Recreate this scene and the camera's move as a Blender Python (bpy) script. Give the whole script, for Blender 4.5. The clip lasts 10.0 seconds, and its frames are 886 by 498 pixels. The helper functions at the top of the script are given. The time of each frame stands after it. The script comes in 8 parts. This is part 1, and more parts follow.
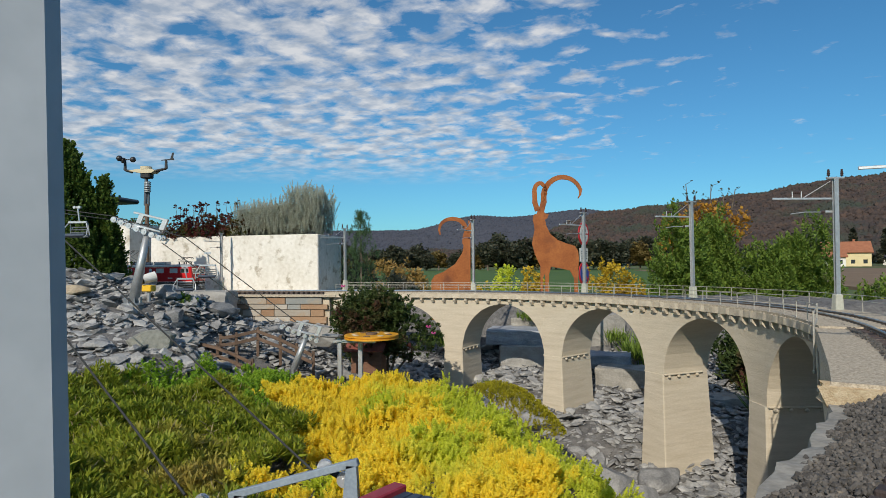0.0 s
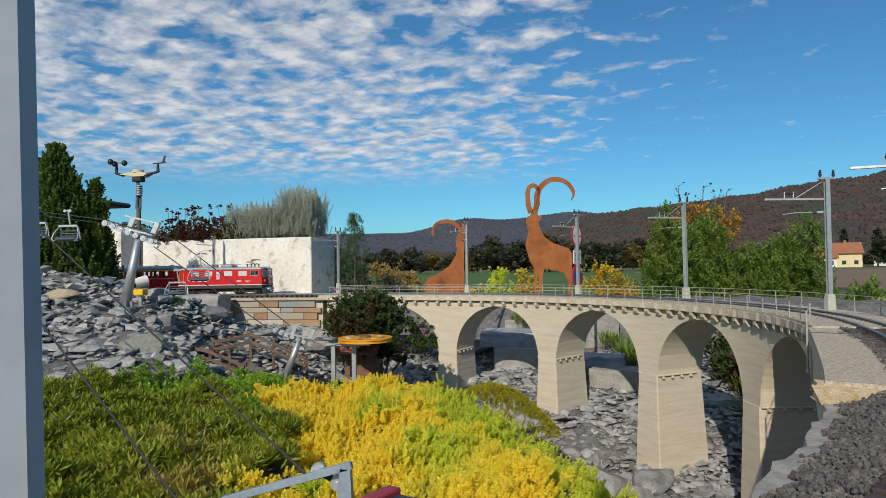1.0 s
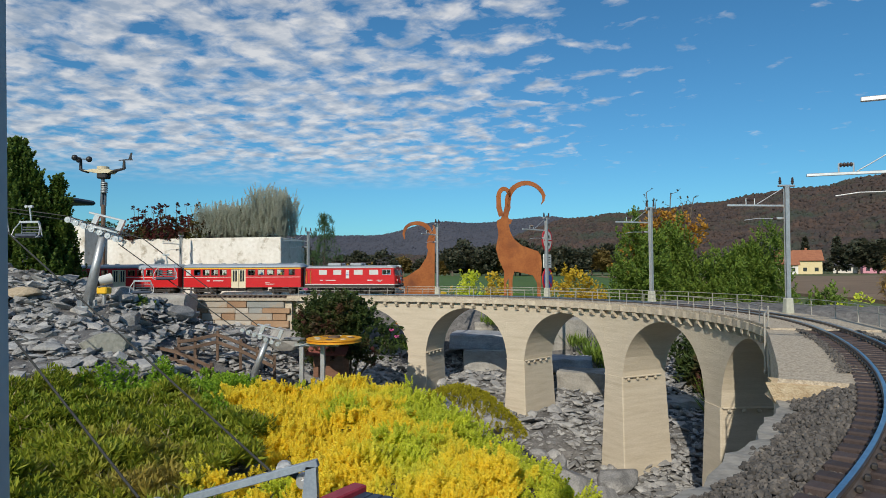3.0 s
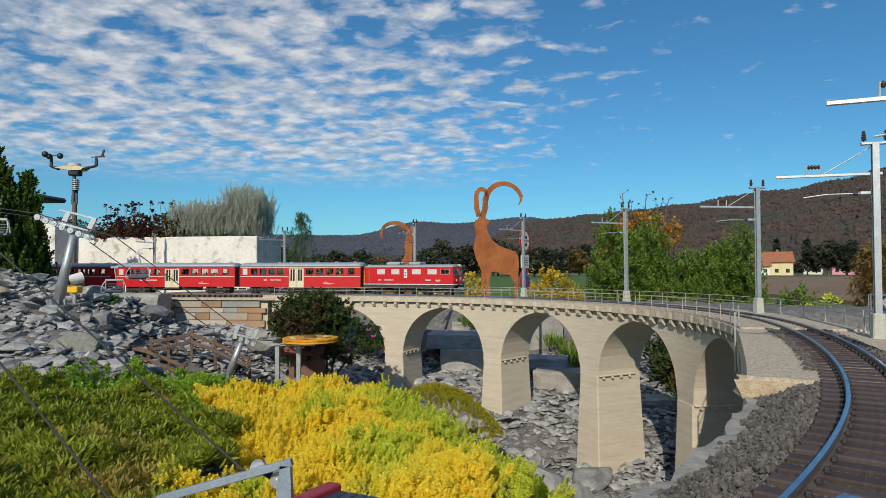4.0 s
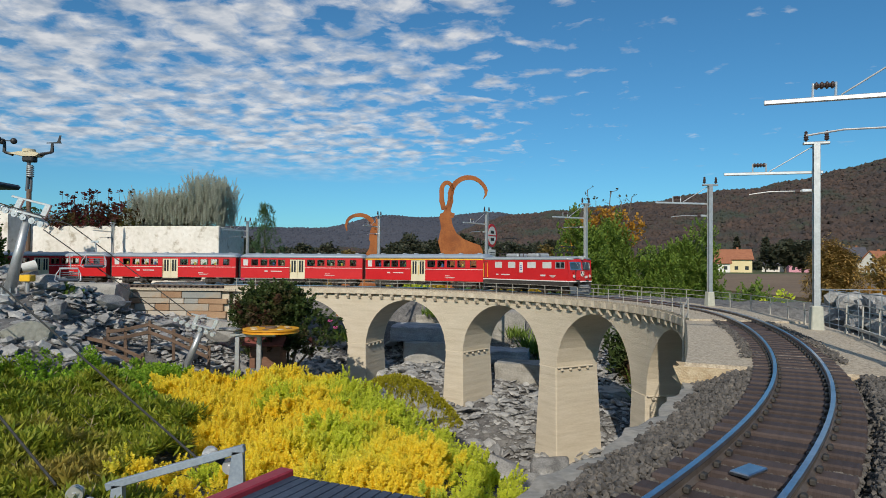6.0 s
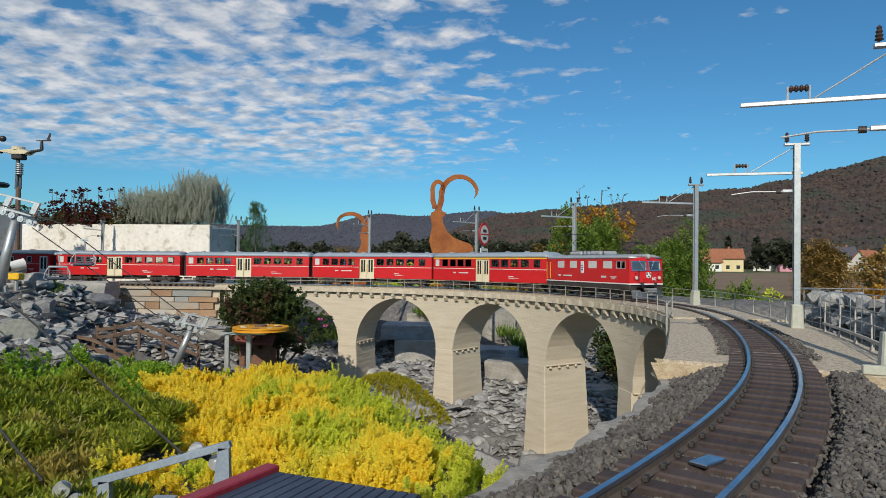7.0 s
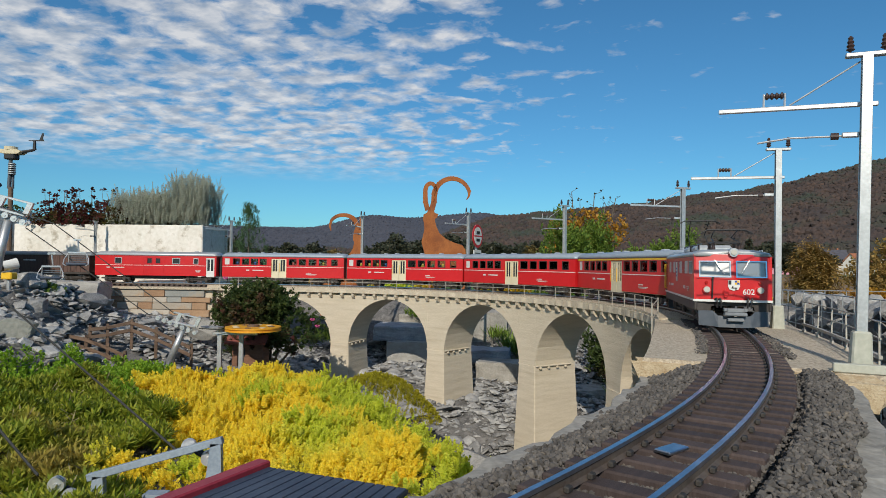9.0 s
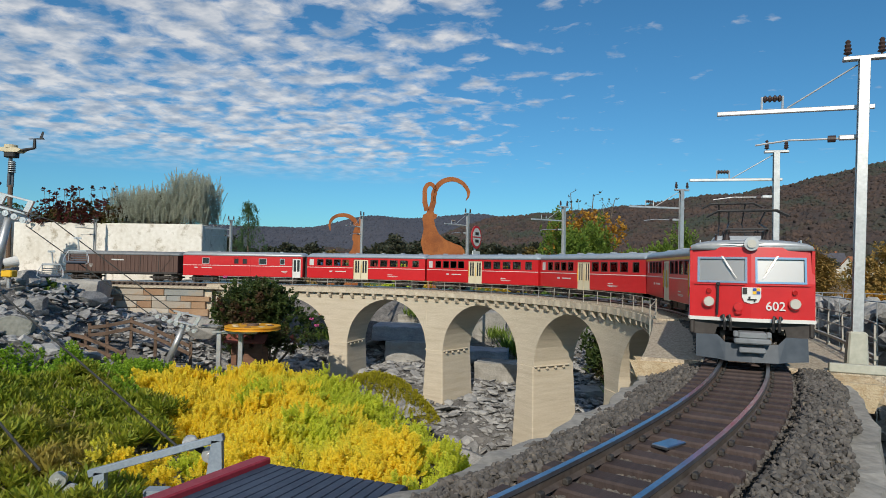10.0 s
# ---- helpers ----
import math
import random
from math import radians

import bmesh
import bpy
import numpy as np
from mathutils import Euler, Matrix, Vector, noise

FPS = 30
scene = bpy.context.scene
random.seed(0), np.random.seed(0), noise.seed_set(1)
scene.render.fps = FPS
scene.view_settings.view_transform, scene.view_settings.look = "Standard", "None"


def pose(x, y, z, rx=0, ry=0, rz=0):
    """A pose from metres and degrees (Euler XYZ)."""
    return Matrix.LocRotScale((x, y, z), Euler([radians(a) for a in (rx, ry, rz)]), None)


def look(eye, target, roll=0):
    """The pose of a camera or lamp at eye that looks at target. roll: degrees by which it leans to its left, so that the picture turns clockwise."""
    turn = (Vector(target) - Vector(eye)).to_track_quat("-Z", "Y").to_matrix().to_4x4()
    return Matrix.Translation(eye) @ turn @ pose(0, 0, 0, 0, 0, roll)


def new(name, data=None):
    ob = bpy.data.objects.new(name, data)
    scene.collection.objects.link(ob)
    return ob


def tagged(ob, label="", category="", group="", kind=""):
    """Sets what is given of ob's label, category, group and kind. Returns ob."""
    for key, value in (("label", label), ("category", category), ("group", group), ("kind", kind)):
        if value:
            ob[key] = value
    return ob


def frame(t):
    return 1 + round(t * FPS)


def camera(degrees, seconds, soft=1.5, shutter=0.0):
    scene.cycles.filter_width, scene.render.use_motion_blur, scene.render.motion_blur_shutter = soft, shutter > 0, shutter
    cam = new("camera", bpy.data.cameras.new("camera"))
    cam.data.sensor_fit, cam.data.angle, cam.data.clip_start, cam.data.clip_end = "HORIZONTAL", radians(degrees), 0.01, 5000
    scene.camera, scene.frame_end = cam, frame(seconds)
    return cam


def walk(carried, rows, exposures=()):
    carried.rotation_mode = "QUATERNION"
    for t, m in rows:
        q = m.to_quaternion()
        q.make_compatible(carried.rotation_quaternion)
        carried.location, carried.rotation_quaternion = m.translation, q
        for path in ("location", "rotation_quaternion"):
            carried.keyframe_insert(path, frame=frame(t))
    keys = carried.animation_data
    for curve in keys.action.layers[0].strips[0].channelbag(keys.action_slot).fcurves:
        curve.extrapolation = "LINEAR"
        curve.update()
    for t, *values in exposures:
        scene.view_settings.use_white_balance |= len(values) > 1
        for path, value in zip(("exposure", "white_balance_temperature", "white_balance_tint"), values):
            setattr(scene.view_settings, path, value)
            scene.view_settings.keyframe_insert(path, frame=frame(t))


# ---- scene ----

# ---------------------------------------------------------------- camera
cam = camera(70.05, 10.0, soft=0.75)


def cam_pose(x, y, z, yaw, pitch, roll):
    return pose(x, y, z, 90 + pitch, 0, yaw) @ pose(0, 0, 0, 0, 0, roll)


PATH = [
    (0.0, -0.0453, 0.0611, 0.1212, 9.382, 1.420, -0.625),
    (0.5, -0.0452, 0.0618, 0.1227, 9.297, 1.570, -0.987),
    (1.0, -0.0460, 0.0648, 0.1190, 8.791, 1.671, -0.899),
    (1.5, -0.0447, 0.0680, 0.1161, 8.468, 1.688, -0.892),
    (2.0, -0.0408, 0.0653, 0.1159, 7.864, 1.678, -0.786),
    (2.5, -0.0418, 0.0605, 0.1147, 7.167, 1.847, -0.545),
    (4.0, -0.0376, 0.0554, 0.1114, 4.230, 1.922, -0.130),
    (4.5, -0.0355, 0.0537, 0.1094, 3.534, 1.772, -0.256),
    (5.0, -0.0313, 0.0544, 0.1048, 2.576, 1.243, -0.063),
    (5.5, -0.0268, 0.0487, 0.1051, 1.934, 1.312, 0.383),
    (6.0, -0.0180, 0.0421, 0.1048, 1.328, 1.392, 0.463),
    (7.5, -0.0027, 0.0241, 0.1046, 0.559, 1.253, 0.640),
    (8.0, -0.0013, 0.0193, 0.1025, 0.429, 1.350, 0.824),
    (8.5, -0.0003, 0.0130, 0.1012, 0.300, 1.373, 1.050),
    (9.0, 0.0023, 0.0070, 0.1034, 0.119, 1.441, 0.745),
    (9.5, 0.0026, 0.0034, 0.1026, 0.001, 1.430, 0.801),
    (10.0, 0.0000, 0.0000, 0.1010, -0.000, 1.522, 1.064),
]
walk(cam, [(t, cam_pose(*row)) for t, *row in PATH])

# ---------------------------------------------------------------- sky and sun
SUN_AZ, SUN_EL = radians(190.0), radians(31.0)     # clockwise from +y: behind the camera, a little to its left
world = bpy.data.worlds.new("sky")
scene.world = world
world.use_nodes = True


def build_sky():
    nt = world.node_tree
    nt.nodes.clear()
    N, L = nt.nodes.new, nt.links.new

    def math_node(op, a, b=None, c=None, clamp=False):
        n = N("ShaderNodeMath")
        n.operation, n.use_clamp = op, clamp
        for i, v in enumerate((a, b, c)):
            if v is None:
                continue
            if isinstance(v, (int, float)):
                n.inputs[i].default_value = v
            else:
                L(v, n.inputs[i])
        return n.outputs[0]

    sky = N("ShaderNodeTexSky")
    sky.sky_type, sky.sun_disc = "NISHITA", False
    sky.sun_elevation, sky.sun_rotation = SUN_EL, SUN_AZ
    sky.air_density, sky.dust_density, sky.ozone_density = 1.0, 0.3, 2.5
    co = N("ShaderNodeTexCoord")
    sep = N("ShaderNodeSeparateXYZ")
    L(co.outputs["Generated"], sep.inputs[0])
    x, y, z = sep.outputs
    zc = math_node("MAXIMUM", z, 0.02)
    zz = math_node("ADD", zc, 0.11)
    u = math_node("DIVIDE", x, zz)
    v = math_node("DIVIDE", y, zz)
    comb = N("ShaderNodeCombineXYZ")
    L(u, comb.inputs[0]); L(v, comb.inputs[1])
    # rows of small cloud cells
    mp = N("ShaderNodeMapping")
    mp.inputs["Rotation"].default_value = (0, 0, radians(24))
    mp.inputs["Scale"].default_value = (3.0, 3.3, 1)
    L(comb.outputs[0], mp.inputs[0])
    n1 = N("ShaderNodeTexNoise")
    n1.inputs["Scale"].default_value, n1.inputs["Detail"].default_value = 2.3, 9
    n1.inputs["Roughness"].default_value, n1.inputs["Distortion"].default_value = 0.55, 0.25
    L(mp.outputs[0], n1.inputs["Vector"])
    n2 = N("ShaderNodeTexNoise")
    n2.inputs["Scale"].default_value, n2.inputs["Detail"].default_value = 0.55, 3
    L(comb.outputs[0], n2.inputs["Vector"])
    # the cloud field ends along a slanting front
    edge = math_node("ADD", math_node("MULTIPLY", u, -0.85), math_node("MULTIPLY", v, -0.02))
    edge = math_node("ADD", edge, math_node("MULTIPLY", n2.outputs[0], 0.9))
    front = N("ShaderNodeMapRange")
    front.interpolation_type = "SMOOTHSTEP"
    front.inputs["From Min"].default_value, front.inputs["From Max"].default_value = -0.42, 1.0
    front.inputs["To Min"].default_value, front.inputs["To Max"].default_value = 0.0, 0.265
    L(edge, front.inputs[0])
    dens = math_node("SUBTRACT", math_node("ADD", n1.outputs[0], front.outputs[0]), 0.635)
    dens = math_node("MULTIPLY", dens, 5.2, clamp=True)
    low = N("ShaderNodeMapRange")
    low.inputs["From Min"].default_value, low.inputs["From Max"].default_value = 0.125, 0.175
    L(z, low.inputs[0])
    dens = math_node("MULTIPLY", dens, low.outputs[0])
    dens = math_node("MULTIPLY", dens, 0.82)
    shade = N("ShaderNodeMixRGB")
    shade.inputs[1].default_value, shade.inputs[2].default_value = (8.5, 8.4, 8.3, 1), (3.9, 4.6, 5.6, 1)
    n3 = N("ShaderNodeTexNoise")
    n3.inputs["Scale"].default_value, n3.inputs["Detail"].default_value = 3.4, 6
    L(mp.outputs[0], n3.inputs["Vector"])
    belly = N("ShaderNodeMapRange")
    belly.inputs["From Min"].default_value, belly.inputs["From Max"].default_value = 0.36, 0.64
    L(n3.outputs[0], belly.inputs[0])
    L(belly.outputs[0], shade.inputs[0])
    tint = N("ShaderNodeMixRGB")
    tint.blend_type = "MULTIPLY"
    tint.inputs[0].default_value = 1.0
    tint.inputs[2].default_value = (0.40, 0.85, 1.06, 1)
    L(sky.outputs[0], tint.inputs[1])
    mix = N("ShaderNodeMixRGB")
    L(dens, mix.inputs[0]); L(tint.outputs[0], mix.inputs[1]); L(shade.outputs[0], mix.inputs[2])
    bg = N("ShaderNodeBackground")
    bg.inputs["Strength"].default_value = 0.105
    L(mix.outputs[0], bg.inputs[0])
    out = N("ShaderNodeOutputWorld")
    L(bg.outputs[0], out.inputs[0])


build_sky()
sun = new("sun", bpy.data.lights.new("sun", "SUN"))
sun.data.energy, sun.data.angle, sun.data.color = 4.4, radians(0.5), (1.0, 0.91, 0.77)
_d = Vector((math.sin(SUN_AZ) * math.cos(SUN_EL), math.cos(SUN_AZ) * math.cos(SUN_EL), math.sin(SUN_EL)))
sun.matrix_basis = look(_d * 30, (0, 0, 0))
scene.view_settings.exposure = -0.2


# ---------------------------------------------------------------- materials
def mat(name, c1, c2=None, rough=0.7, metal=0.0, scale=20.0, fine=6.0, bump=0.15, dist=0.002, island=0.0, obj=0.0,
        spec=0.4, stretch=(1, 1, 1), blend=(0.35, 0.65), c3=None, c3_at=(0.6, 0.7), c3_scale=None, coat=0.0):
    """Two-tone procedural surface: broad patches, finer grain, relief; island/obj: variation from piece to piece."""
    m = bpy.data.materials.new(name)
    m.use_nodes = True
    nt = m.node_tree
    b = nt.nodes["Principled BSDF"]
    N, L = nt.nodes.new, nt.links.new
    c2 = c2 or c1
    co = N("ShaderNodeTexCoord")
    mp = N("ShaderNodeMapping")
    mp.inputs["Scale"].default_value = stretch
    L(co.outputs["Object"], mp.inputs[0])
    broad, grain = N("ShaderNodeTexNoise"), N("ShaderNodeTexNoise")
    broad.inputs["Scale"].default_value, broad.inputs["Detail"].default_value = scale, 5
    grain.inputs["Scale"].default_value, grain.inputs["Detail"].default_value = scale * fine, 4
    L(mp.outputs[0], broad.inputs["Vector"]); L(mp.outputs[0], grain.inputs["Vector"])
    both = N("ShaderNodeMath"); both.operation = "MULTIPLY_ADD"
    both.inputs[1].default_value = 0.45
    L(grain.outputs[0], both.inputs[0])
    half = N("ShaderNodeMath"); half.operation = "MULTIPLY"; half.inputs[1].default_value = 0.55
    L(broad.outputs[0], half.inputs[0]); L(half.outputs[0], both.inputs[2])
    rng = N("ShaderNodeMapRange")
    rng.inputs["From Min"].default_value, rng.inputs["From Max"].default_value = blend
    L(both.outputs[0], rng.inputs[0])
    fac = rng.outputs[0]
    if island or obj:
        g = N("ShaderNodeNewGeometry") if island else N("ShaderNodeObjectInfo")
        add = N("ShaderNodeMath"); add.operation = "MULTIPLY_ADD"; add.use_clamp = True
        w = island or obj
        src = g.outputs["Random Per Island"] if island else g.outputs["Random"]
        mul = N("ShaderNodeMath"); mul.operation = "MULTIPLY"; mul.inputs[1].default_value = 1 - w
        L(fac, mul.inputs[0])
        add.inputs[1].default_value = w
        L(src, add.inputs[0]); L(mul.outputs[0], add.inputs[2])
        fac = add.outputs[0]
    mix = N("ShaderNodeMixRGB")
    mix.inputs[1].default_value, mix.inputs[2].default_value = (*c1, 1), (*c2, 1)
    L(fac, mix.inputs[0])
    col = mix.outputs[0]
    if c3:
        third = N("ShaderNodeTexNoise")
        third.inputs["Scale"].default_value, third.inputs["Detail"].default_value = c3_scale or scale * 0.5, 8
        third.inputs["Roughness"].default_value = 0.65
        L(mp.outputs[0], third.inputs["Vector"])
        r3 = N("ShaderNodeMapRange")
        r3.inputs["From Min"].default_value, r3.inputs["From Max"].default_value = c3_at
        L(third.outputs[0], r3.inputs[0])
        m3 = N("ShaderNodeMixRGB")
        m3.inputs[2].default_value = (*c3, 1)
        L(r3.outputs[0], m3.inputs[0]); L(col, m3.inputs[1])
        col = m3.outputs[0]
    L(col, b.inputs["Base Color"])
    b.inputs["Roughness"].default_value, b.inputs["Metallic"].default_value = rough, metal
    b.inputs["Specular IOR Level"].default_value = spec
    b.inputs["Coat Weight"].default_value = coat
    if bump:
        bp = N("ShaderNodeBump")
        bp.inputs["Strength"].default_value, bp.inputs["Distance"].default_value = bump, dist
        L(both.outputs[0], bp.inputs["Height"]); L(bp.outputs[0], b.inputs["Normal"])
    return m


def leaf_mat(name, c1, c2, rough=0.55, c3=None, thin=0.3):
    m = mat(name, c1, c2, rough, scale=3, fine=8, bump=0, island=0.6, spec=0.3, c3=c3, c3_at=(0.52, 0.62), c3_scale=3.0)
    nt = m.node_tree
    b, out = nt.nodes["Principled BSDF"], nt.nodes["Material Output"]
    tr, mx = nt.nodes.new("ShaderNodeBsdfTranslucent"), nt.nodes.new("ShaderNodeMixShader")
    mx.inputs[0].default_value = thin
    nt.links.new(b.inputs["Base Color"].links[0].from_socket, tr.inputs[0])
    nt.links.new(b.outputs[0], mx.inputs[1])
    nt.links.new(tr.outputs[0], mx.inputs[2])
    nt.links.new(mx.outputs[0], out.inputs[0])
    return m


def glass_mat(name, tint=(0.93, 0.95, 0.95), rough=0.03, ior=1.5):
    m = bpy.data.materials.new(name)
    m.use_nodes = True
    nt = m.node_tree
    nt.nodes.clear()
    N, L = nt.nodes.new, nt.links.new
    tr, gl, mx, fr, out = N("ShaderNodeBsdfTransparent"), N("ShaderNodeBsdfGlossy"), N("ShaderNodeMixShader"), N("ShaderNodeFresnel"), N("ShaderNodeOutputMaterial")
    tr.inputs[0].default_value = (*tint, 1)
    gl.inputs["Roughness"].default_value = rough
    fr.inputs[0].default_value = ior
    L(fr.outputs[0], mx.inputs[0]); L(tr.outputs[0], mx.inputs[1]); L(gl.outputs[0], mx.inputs[2]); L(mx.outputs[0], out.inputs[0])
    return m


def glow_mat(name, c, strength):
    m = mat(name, c, rough=0.2, bump=0)
    b = m.node_tree.nodes["Principled BSDF"]
    b.inputs["Emission Color"].default_value, b.inputs["Emission Strength"].default_value = (*c, 1), strength
    return m


M = dict(
    concrete=mat("cast_concrete", (0.47, 0.41, 0.31), (0.57, 0.505, 0.40), 0.9, scale=9, fine=10, bump=0.5, dist=0.003, stretch=(1, 1, 9), c3=(0.38, 0.32, 0.24), c3_at=(0.58, 0.85), c3_scale=5),
    deck=mat("deck_mortar", (0.42, 0.36, 0.27), (0.58, 0.51, 0.40), 0.95, scale=30, fine=8, bump=0.7, dist=0.003),
    gravel=mat("fine_gravel_bed", (0.30, 0.25, 0.19), (0.56, 0.49, 0.38), 0.95, scale=220, fine=2.2, bump=0.8, dist=0.002, blend=(0.4, 0.6), c3=(0.30, 0.26, 0.2), c3_at=(0.60, 0.85), c3_scale=6),
    mortar=mat("ochre_mortar_edge", (0.36, 0.26, 0.15), (0.54, 0.45, 0.31), 0.95, scale=90, fine=6, bump=0.8, dist=0.004),
    ballast=mat("basalt_ballast", (0.035, 0.034, 0.034), (0.17, 0.155, 0.14), 0.85, scale=60, fine=5, bump=0.5, island=0.6, c3=(0.24, 0.20, 0.15), c3_at=(0.6, 0.72), c3_scale=70),
    slate=mat("slate_rubble", (0.095, 0.097, 0.100), (0.50, 0.495, 0.48), 0.7, scale=28, fine=7, bump=0.8, dist=0.006, island=0.5, c3=(0.52, 0.52, 0.52), c3_at=(0.64, 0.70), c3_scale=34),
    soil=mat("slate_grit_soil", (0.07, 0.068, 0.067), (0.22, 0.213, 0.205), 0.95, scale=35, fine=6, bump=0.9, dist=0.01),
    granite=mat("granite", (0.24, 0.235, 0.22), (0.42, 0.41, 0.385), 0.85, scale=18, fine=20, bump=0.5, dist=0.003, c3=(0.12, 0.12, 0.13), c3_at=(0.62, 0.72), c3_scale=90),
    bluestone=mat("bluish_stone_slab", (0.21, 0.23, 0.26), (0.42, 0.44, 0.47), 0.8, scale=14, fine=14, bump=0.5, dist=0.004),
    boulder=mat("lichened_boulder", (0.15, 0.155, 0.13), (0.29, 0.29, 0.255), 0.85, scale=9, fine=12, bump=0.6, dist=0.006),
    kerb=mat("grey_concrete_kerb", (0.20, 0.19, 0.17), (0.38, 0.365, 0.33), 0.92, scale=14, fine=12, bump=0.5, dist=0.003),
    brickstone=mat("ledge_stone", (0.30, 0.26, 0.21), (0.46, 0.42, 0.36), 0.85, scale=16, fine=8, bump=0.6, dist=0.004, obj=0.7, c3=(0.36, 0.22, 0.11), c3_at=(0.52, 0.66), c3_scale=9),
    brickgrey=mat("grey_ledge_stone", (0.22, 0.23, 0.22), (0.38, 0.38, 0.36), 0.85, scale=16, fine=8, bump=0.6, dist=0.004, obj=0.6, c3=(0.33, 0.27, 0.2), c3_at=(0.5, 0.65), c3_scale=14),
    brickdark=mat("dark_brown_ledge_stone", (0.13, 0.075, 0.055), (0.25, 0.15, 0.11), 0.85, scale=16, fine=8, bump=0.6, dist=0.004, obj=0.6),
    brickrust=mat("rusty_ledge_stone", (0.25, 0.15, 0.09), (0.42, 0.28, 0.17), 0.85, scale=16, fine=8, bump=0.6, dist=0.004, obj=0.5, c3=(0.36, 0.31, 0.25), c3_at=(0.55, 0.66), c3_scale=6),
    rail=mat("rail_steel", (0.30, 0.34, 0.40), (0.46, 0.51, 0.58), 0.28, 0.95, scale=40, fine=6, bump=0.05),
    railweb=mat("rail_web", (0.11, 0.085, 0.07), (0.2, 0.16, 0.13), 0.6, 0.5, scale=40, fine=6, bump=0.1),
    sleeper=mat("sleeper_brown", (0.036, 0.026, 0.025), (0.092, 0.068, 0.063), 0.75, scale=50, fine=6, bump=0.4, obj=0.5, stretch=(1, 6, 1)),
    clipblack=mat("rail_clip", (0.02, 0.018, 0.017), (0.05, 0.045, 0.04), 0.6, scale=60, bump=0.1),
    zinc=mat("galvanised_steel", (0.36, 0.375, 0.385), (0.50, 0.52, 0.53), 0.42, 0.6, scale=60, fine=5, bump=0.06),
    alu=mat("bright_aluminium", (0.50, 0.51, 0.52), (0.64, 0.65, 0.66), 0.34, 0.6, scale=60, fine=4, bump=0.04),
    mastfoot=mat("mast_foot_concrete", (0.36, 0.37, 0.31), (0.48, 0.48, 0.41), 0.85, scale=40, fine=5, bump=0.3),
    insulator=mat("insulator_brown", (0.035, 0.022, 0.02), (0.07, 0.045, 0.04), 0.35, scale=60, bump=0),
    fence=mat("weathered_fence_metal", (0.32, 0.305, 0.265), (0.47, 0.45, 0.40), 0.6, 0.2, scale=60, fine=5, bump=0.2, c3=(0.28, 0.2, 0.13), c3_at=(0.6, 0.7), c3_scale=40),
    red=mat("signal_red_paint", (0.50, 0.012, 0.015), (0.56, 0.017, 0.02), 0.34, scale=12, fine=10, bump=0.03, spec=0.5, coat=0.15),
    white=mat("white_paint", (0.62, 0.62, 0.60), (0.70, 0.70, 0.68), 0.4, scale=30, bump=0.02),
    yellow=mat("yellow_paint", (0.72, 0.42, 0.02), (0.8, 0.5, 0.04), 0.4, scale=30, bump=0.02),
    silver=mat("silver_roof_paint", (0.36, 0.385, 0.41), (0.46, 0.485, 0.51), 0.38, 0.35, scale=20, fine=8, bump=0.05),
    roofgrey=mat("grey_coach_roof", (0.26, 0.31, 0.37), (0.34, 0.39, 0.45), 0.42, 0.1, scale=20, fine=8, bump=0.05),
    frame=mat("dark_brown_underframe", (0.03, 0.025, 0.023), (0.06, 0.052, 0.048), 0.6, scale=30, bump=0.15),
    black=mat("black_plastic", (0.012, 0.012, 0.013), (0.03, 0.03, 0.032), 0.5, scale=30, bump=0.05),
    plow=mat("blue_grey_paint", (0.055, 0.068, 0.085), (0.085, 0.10, 0.12), 0.5, scale=20, bump=0.08),
    plough_light=mat("coupler_grey", (0.16, 0.175, 0.19), (0.24, 0.255, 0.27), 0.5, scale=20, bump=0.08),
    blind=mat("window_blind_grey", (0.50, 0.51, 0.49), (0.60, 0.61, 0.59), 0.4, scale=20, bump=0.02),
    beige=mat("beige_door", (0.62, 0.55, 0.38), (0.70, 0.63, 0.46), 0.45, scale=20, bump=0.03),
    wagonbrown=mat("brown_wagon_boards", (0.075, 0.04, 0.032), (0.115, 0.066, 0.052), 0.65, scale=30, fine=6, bump=0.25, stretch=(6, 1, 0.6)),
    seat=mat("brown_seat", (0.26, 0.15, 0.08), (0.34, 0.21, 0.12), 0.8, scale=30, bump=0.1),
    glass=glass_mat("window_glass"),
    windscreen=glass_mat("windscreen", (0.7, 0.76, 0.75), 0.38, 3.6),
    gold=leaf_mat("golden_foliage", (0.92, 0.73, 0.05), (0.95, 0.85, 0.12), c3=(0.78, 0.78, 0.10), thin=0.50),
    lime=leaf_mat("lime_foliage", (0.50, 0.60, 0.06), (0.80, 0.80, 0.09), thin=0.46),
    olive=leaf_mat("moss_green_foliage", (0.090, 0.175, 0.012), (0.46, 0.46, 0.050), c3=(0.40, 0.32, 0.07), thin=0.42),
    bright=leaf_mat("bright_green_foliage", (0.17, 0.33, 0.022), (0.38, 0.54, 0.06), thin=0.42),
    straw=leaf_mat("dry_grass", (0.30, 0.24, 0.12), (0.42, 0.36, 0.2)),
    dwarf=leaf_mat("yellow_green_cushion", (0.28, 0.26, 0.015), (0.5, 0.45, 0.03)),
    bushleaf=leaf_mat("dark_shrub_leaf", (0.035, 0.065, 0.018), (0.10, 0.14, 0.04), c3=(0.10, 0.035, 0.03)),
    hedge=leaf_mat("hedge_leaf", (0.060, 0.125, 0.020), (0.24, 0.33, 0.055)),
    conifer=leaf_mat("conifer_scale", (0.025, 0.065, 0.012), (0.13, 0.19, 0.03)),
